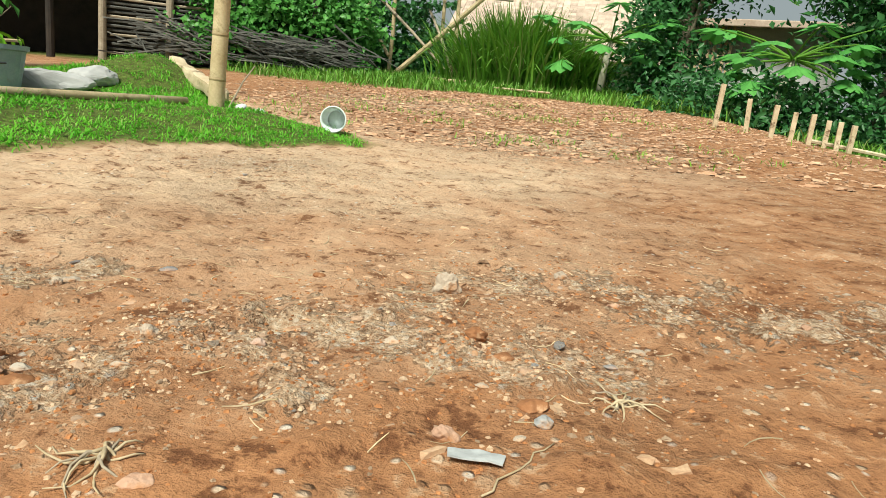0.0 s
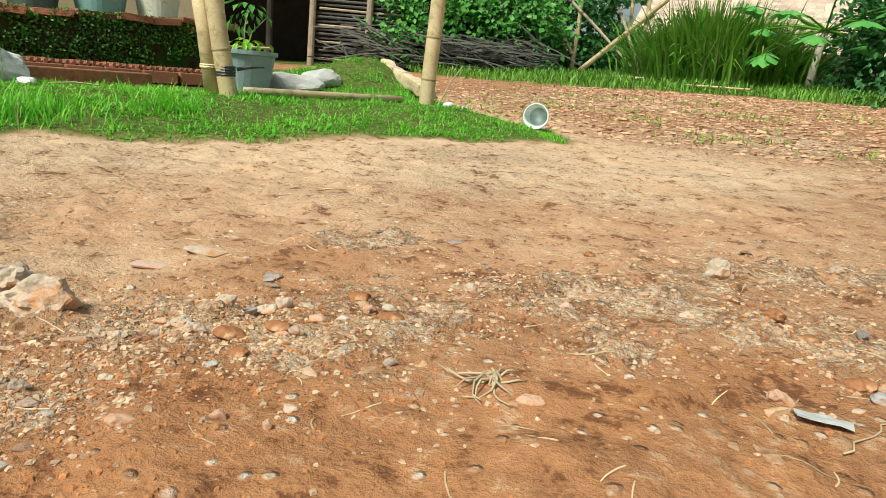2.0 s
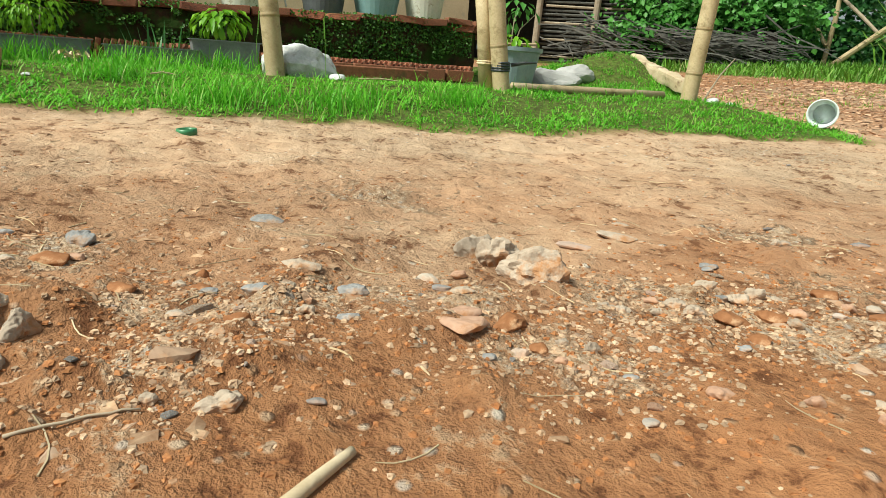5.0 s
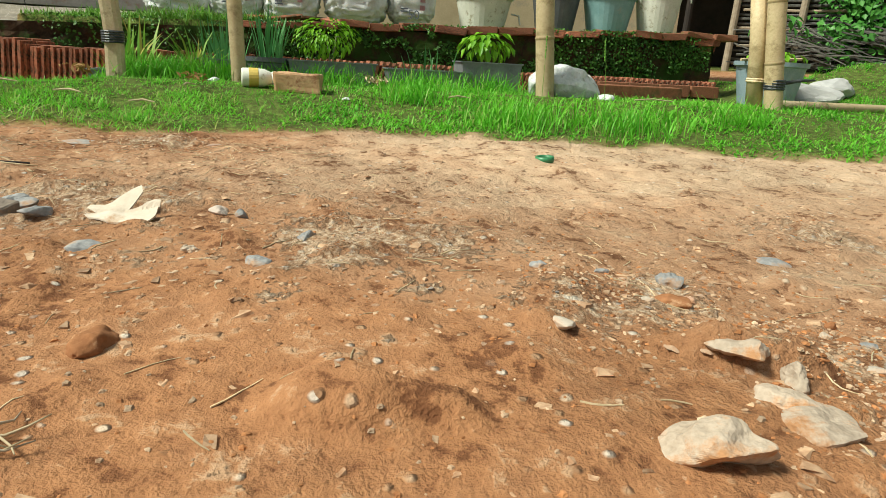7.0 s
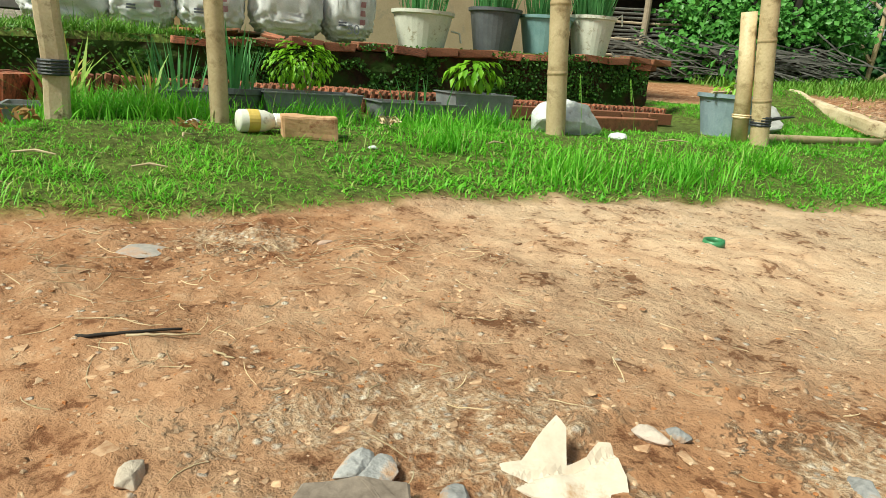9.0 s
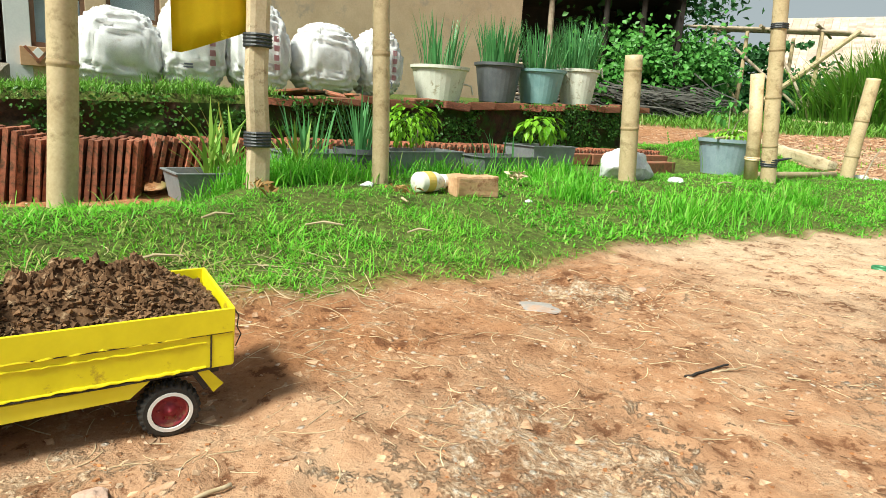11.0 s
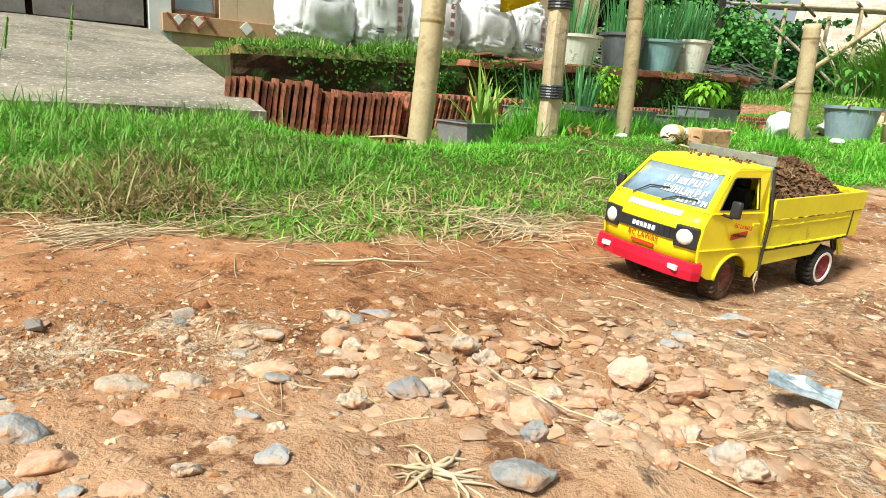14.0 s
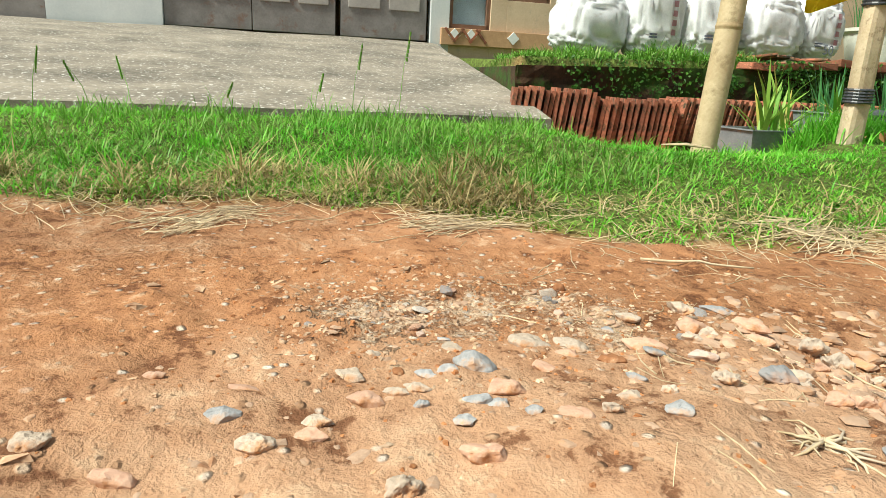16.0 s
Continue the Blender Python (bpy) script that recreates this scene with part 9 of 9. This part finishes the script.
def tree(x, y, tall, r, n, seed, material, leaf, label, low=0.35):
    T = thing("tree", label, "tree", ground_pose(x, y))
    rng = random.Random(seed)
    bm = bmesh.new()
    tube(bm, [(0, 0, -0.2), (rng.uniform(-0.1, 0.1), 0, tall * 0.3), (rng.uniform(-0.2, 0.2), rng.uniform(-0.2, 0.2), tall * 0.75)], [0.14, 0.11, 0.05], 10)
    part("trunk", bm, BARK, T, smooth=True)
    tips = []
    for k in range(10):
        a = rng.uniform(0, 6.28)
        z0 = tall * rng.uniform(0.25, 0.6)
        e = Vector((math.cos(a) * r * rng.uniform(0.5, 0.95), math.sin(a) * r * rng.uniform(0.5, 0.95), tall * rng.uniform(low, 0.98)))
        bm = bmesh.new()
        tube(bm, [(0, 0, z0), (e.x * 0.5, e.y * 0.5, (z0 + e.z) / 2 + 0.1), e], [0.05, 0.03, 0.012], 6)
        part("limb", bm, BARK, T)
        tips.append(e)
    q = np.random.default_rng(seed)
    tips = np.array([list(t) for t in tips] + [[0, 0, tall * 0.9], [0, 0, tall * 0.65]])
    k = q.integers(0, len(tips), n)
    c = tips[k] + q.normal(0, 1, (n, 3)) * np.array([r * 0.30, r * 0.30, tall * 0.13])
    c[:, 2] = np.maximum(c[:, 2], tall * low * 0.4)
    ob = leaf_mesh("crown", c, q.normal(0, 0.7, (n, 3)) + [0, -0.3, 0.7], leaf, material, 0.5, seed, T)
    return T


tree(0.95, 13.9, 3.4, 1.0, 9000, 1, LEAF_DARK, 0.14, "dense dark green tree behind the road", 0.2)
tree(6.8, 18.0, 4.6, 1.6, 3600, 2, LEAF, 0.20, "leafy green tree behind the fence")
tree(4.3, 13.2, 3.6, 1.3, 4800, 3, LEAF_DARK, 0.17, "dark green shrubby tree behind the fence", 0.15)
tree(5.6, 14.5, 4.6, 1.7, 4200, 4, LEAF, 0.20, "leafy green tree behind the fence", 0.2)
tree(7.6, 16.0, 5.0, 2.2, 4200, 5, LEAF_DARK, 0.24, "dark leafy tree at the edge of the yard", 0.15)
tree(-8.2, 15.6, 5.0, 2.2, 3800, 7, LEAF_DARK, 0.24, "dark leafy tree behind the shed")
tree(10.5, 18.0, 6.0, 2.6, 3800, 8, LEAF, 0.26, "leafy green tree at the edge of the yard", 0.12)


def hedge(name, label, x0, y0, x1, y1, wide, tall, n, leaf, material, seed):
    r = np.random.default_rng(seed)
    t = r.random(n)
    x, y = x0 + (x1 - x0) * t + r.normal(0, wide, n), y0 + (y1 - y0) * t + r.normal(0, wide, n)
    z = ground_z(x, y) + tall * r.random(n) ** 1.3 * (0.75 + 0.9 * fbm(x * 0.8, y * 0.8, 3, seed))
    ob = leaf_mesh(name, np.stack([x, y, z], 1), r.normal(0, 0.6, (n, 3)) + [0, -0.5, 0.7], leaf, material, 0.5, seed)
    tagged(ob, label, "shrub", kind="stuff")


hedge("shrubs", "low green shrubs behind the stake fence", 0.7, 11.6, 5.5, 11.2, 0.35, 0.9, 4200, 0.13, LEAF_DARK, 101)
hedge("shrubs", "dense dark undergrowth below the trees", 0.2, 14.4, 8.0, 13.4, 0.5, 1.3, 4600, 0.17, LEAF_DARK, 102)
hedge("shrubs", "dense dark undergrowth behind the trellis", -7.6, 16.9, -3.6, 17.2, 0.4, 1.4, 3000, 0.17, LEAF_DARK, 103)
hedge("shrubs", "broad dark bank of leaves closing the road", 5.0, 12.5, 12.0, 8.0, 0.8, 2.6, 5200, 0.20, LEAF_DARK, 104)


def stake_fence():
    F = thing("stake_fence", "row of pale wooden stakes with a low rail", "fence", Matrix.Identity(4))
    rng = random.Random(2)
    for x, y, hgt in ((1.14, 9.0, 0.52), (1.50, 9.0, 0.40), (1.78, 9.0, 0.38), (2.00, 9.0, 0.34), (2.21, 9.05, 0.36), (2.37, 9.0, 0.32), (2.50, 9.0, 0.33), (2.64, 9.0, 0.32)):
        bm = bmesh.new()
        z = height(x, y)
        lean = rng.uniform(-0.05, 0.05)
        box(bm, (0, 0, hgt / 2 - 0.05), (0.055, 0.04, hgt + 0.1), 0.006, Matrix.Translation((x, y, z)) @ pose(0, 0, 0, 0, math.degrees(lean), rng.uniform(-20, 20)))
        part("stake", bm, TIMBER, F)
    bm = bmesh.new()
    tube(bm, [(2.2, 9.15, height(2.2, 9.15) + 0.05), (3.5, 9.3, height(3.5, 9.3) + 0.05)], 0.025, 6)
    part("rail", bm, TIMBER, F)


stake_fence()
hedge("vine_bank", "leafy vines sprawling over the brushwood heap", -7.6, 13.2, -5.9, 14.2, 0.3, 1.5, 4200, 0.13, LEAF, 105)


def far_houses():
    H = thing("tiled_house", "low house with a pale clay tiled roof behind the trellis", "house", pose(-2.6, 24.5, 0.2, 0, 0, 4))
    bm = bmesh.new()
    box(bm, (0.3, 1.5, 0.6), (6.6, 5.0, 2.6), 0.02)
    part("wall", bm, PALEWALL, H)
    pitch = math.degrees(math.atan2(2.6, 4.2))
    for sgn in (-1, 1):
        bm = bmesh.new()
        box(bm, (0.05, 0, 0), (7.7, 5.0, 0.08), 0.01, Matrix.Translation((0, 1.5 + sgn * 2.05, 3.0)) @ pose(0, 0, 0, -sgn * pitch, 0, 0))
        slope = part("roof_slope", bm, FARROOF, H)
        if sgn > 0:
            continue
        bm = bmesh.new()   # courses of tiles as stepped, scalloped strips
        for row in range(24):
            q = -2.45 + 0.205 * row
            for c in range(30):
                box(bm, (-3.65 + 0.25 * c, q, 0.06), (0.235, 0.22, 0.03), 0, Matrix.Translation((0, 1.5 - 2.05, 3.0)) @ pose(0, 0, 0, pitch, 0, 0) @ Matrix.Translation((0, 0, 0.004 * (c % 2))))
        part("tile_course", bm, FARROOF, slope)["kind"] = "stuff"
    G = thing("grey_house", "grey rendered house with a bamboo screen behind trees", "house", pose(3.0, 19.0, 0.3, 0, 0, -10))
    bm = bmesh.new()
    box(bm, (0, 0, 1.1), (3.6, 3.0, 2.4), 0.02)
    part("wall", bm, FARGREYWALL, G)
    bm = bmesh.new()
    box(bm, (0, 0, 2.5), (4.4, 3.8, 0.15), 0.02, pose(0, 0, 0, 6, 0, 0))
    part("roof", bm, FARROOF, G)
    for k in range(10):
        bm = bmesh.new()
        tube(bm, [(-1.6 + 0.12 * k, -1.62, 1.2), (-1.58 + 0.12 * k, -1.62, 2.3)], 0.04, 6)
        part("screen_slat", bm, BAMBOO, G)


far_houses()
for name, label, ends, r in (("ground_pole", "pale pole lying in the far grass", ((-3.9, 13.3), (-3.0, 13.1)), 0.035), ("ground_pole", "thin yellowish bamboo pole lying in the grass", ((-2.2, 11.8), (-1.2, 11.6)), 0.018)):
    bm = bmesh.new()
    (x0, y0), (x1, y1) = ends
    tube(bm, [(x0, y0, height(x0, y0) + 0.10), (x1, y1, height(x1, y1) + 0.10)], r, 8)
    tagged(mesh_ob(name, bm, BAMBOO, smooth=True), label, "pole")


def road_rubble():
    """Broken tile and brick chips strewn where the road climbs."""
    r = np.random.default_rng(111)
    n = 11000
    x, y = r.normal(-1.3, 1.9, n), r.uniform(4.6, 11.2, n)
    u, v = uv_of(x, y)
    turf = land(x, y)[1]
    z = ground_z(x, y)
    ok = (turf < 0.4) & (x < 2.8) & ((u > 5.3) | (v < -0.8))
    x, y, z = x[ok], y[ok], z[ok]
    n = len(x)
    s = np.exp(r.normal(math.log(0.030), 0.45, n)).clip(0.010, 0.09)
    base = np.array([[-1, -0.6, 0], [0.9, -0.7, 0.1], [1, 0.5, 0.05], [-0.7, 0.7, 0.12], [-0.8, -0.5, 0.35], [0.8, -0.5, 0.4], [0.8, 0.4, 0.38], [-0.6, 0.6, 0.42]])
    a = r.uniform(0, 6.28, n)
    pts = base[None] * (1 + 0.25 * r.normal(size=(n, 8, 3)))
    px = pts[..., 0] * np.cos(a)[:, None] - pts[..., 1] * np.sin(a)[:, None]
    py = pts[..., 0] * np.sin(a)[:, None] + pts[..., 1] * np.cos(a)[:, None]
    co = np.stack([x[:, None] + px * s[:, None] / 2, y[:, None] + py * s[:, None] / 2, z[:, None] + pts[..., 2] * s[:, None] / 2], -1).reshape(-1, 3)
    o = np.arange(n)[:, None] * 8
    q = np.concatenate([o + f for f in ([4, 5, 6, 7], [0, 1, 5, 4], [1, 2, 6, 5], [2, 3, 7, 6], [3, 0, 4, 7])], 1).reshape(-1, 4)
    tagged(raw("rubble", co.tolist(), q.tolist(), surface("tile_rubble", (0.34, 0.17, 0.09), (0.62, 0.42, 0.28), 6, 60, 0.9, relief=0.2, tone=0.35, island=True)),
           "broken tile and brick chips on the climbing road", "rubble", kind="stuff")


def roadside_weeds():
    """Thin weeds and dry stalks growing through the rubble."""
    r = np.random.default_rng(131)
    n = 5200
    x, y = r.normal(-0.9, 1.3, n), r.uniform(4.9, 9.5, n)
    u, v = uv_of(x, y)
    ok = (fbm(x * 1.5, y * 1.5, 3, 132) > 0.12) & ((u > 5.6) | (v < -1.0))
    x, y = x[ok], y[ok]
    n = len(x)
    ob = blade_mesh("roadside_weeds", np.stack([x, y, ground_z(x, y) - 0.004], 1), r.uniform(0.03, 0.09, n), r.uniform(0.005, 0.010, n), np.abs(r.normal(0.7, 0.3, n)), r.uniform(0, 6.28, n), r.uniform(0.1, 0.5, n), GRASS_DRY)
    tagged(ob, "thin weeds growing through the road rubble", "weeds", kind="stuff")


road_rubble()
roadside_weeds()
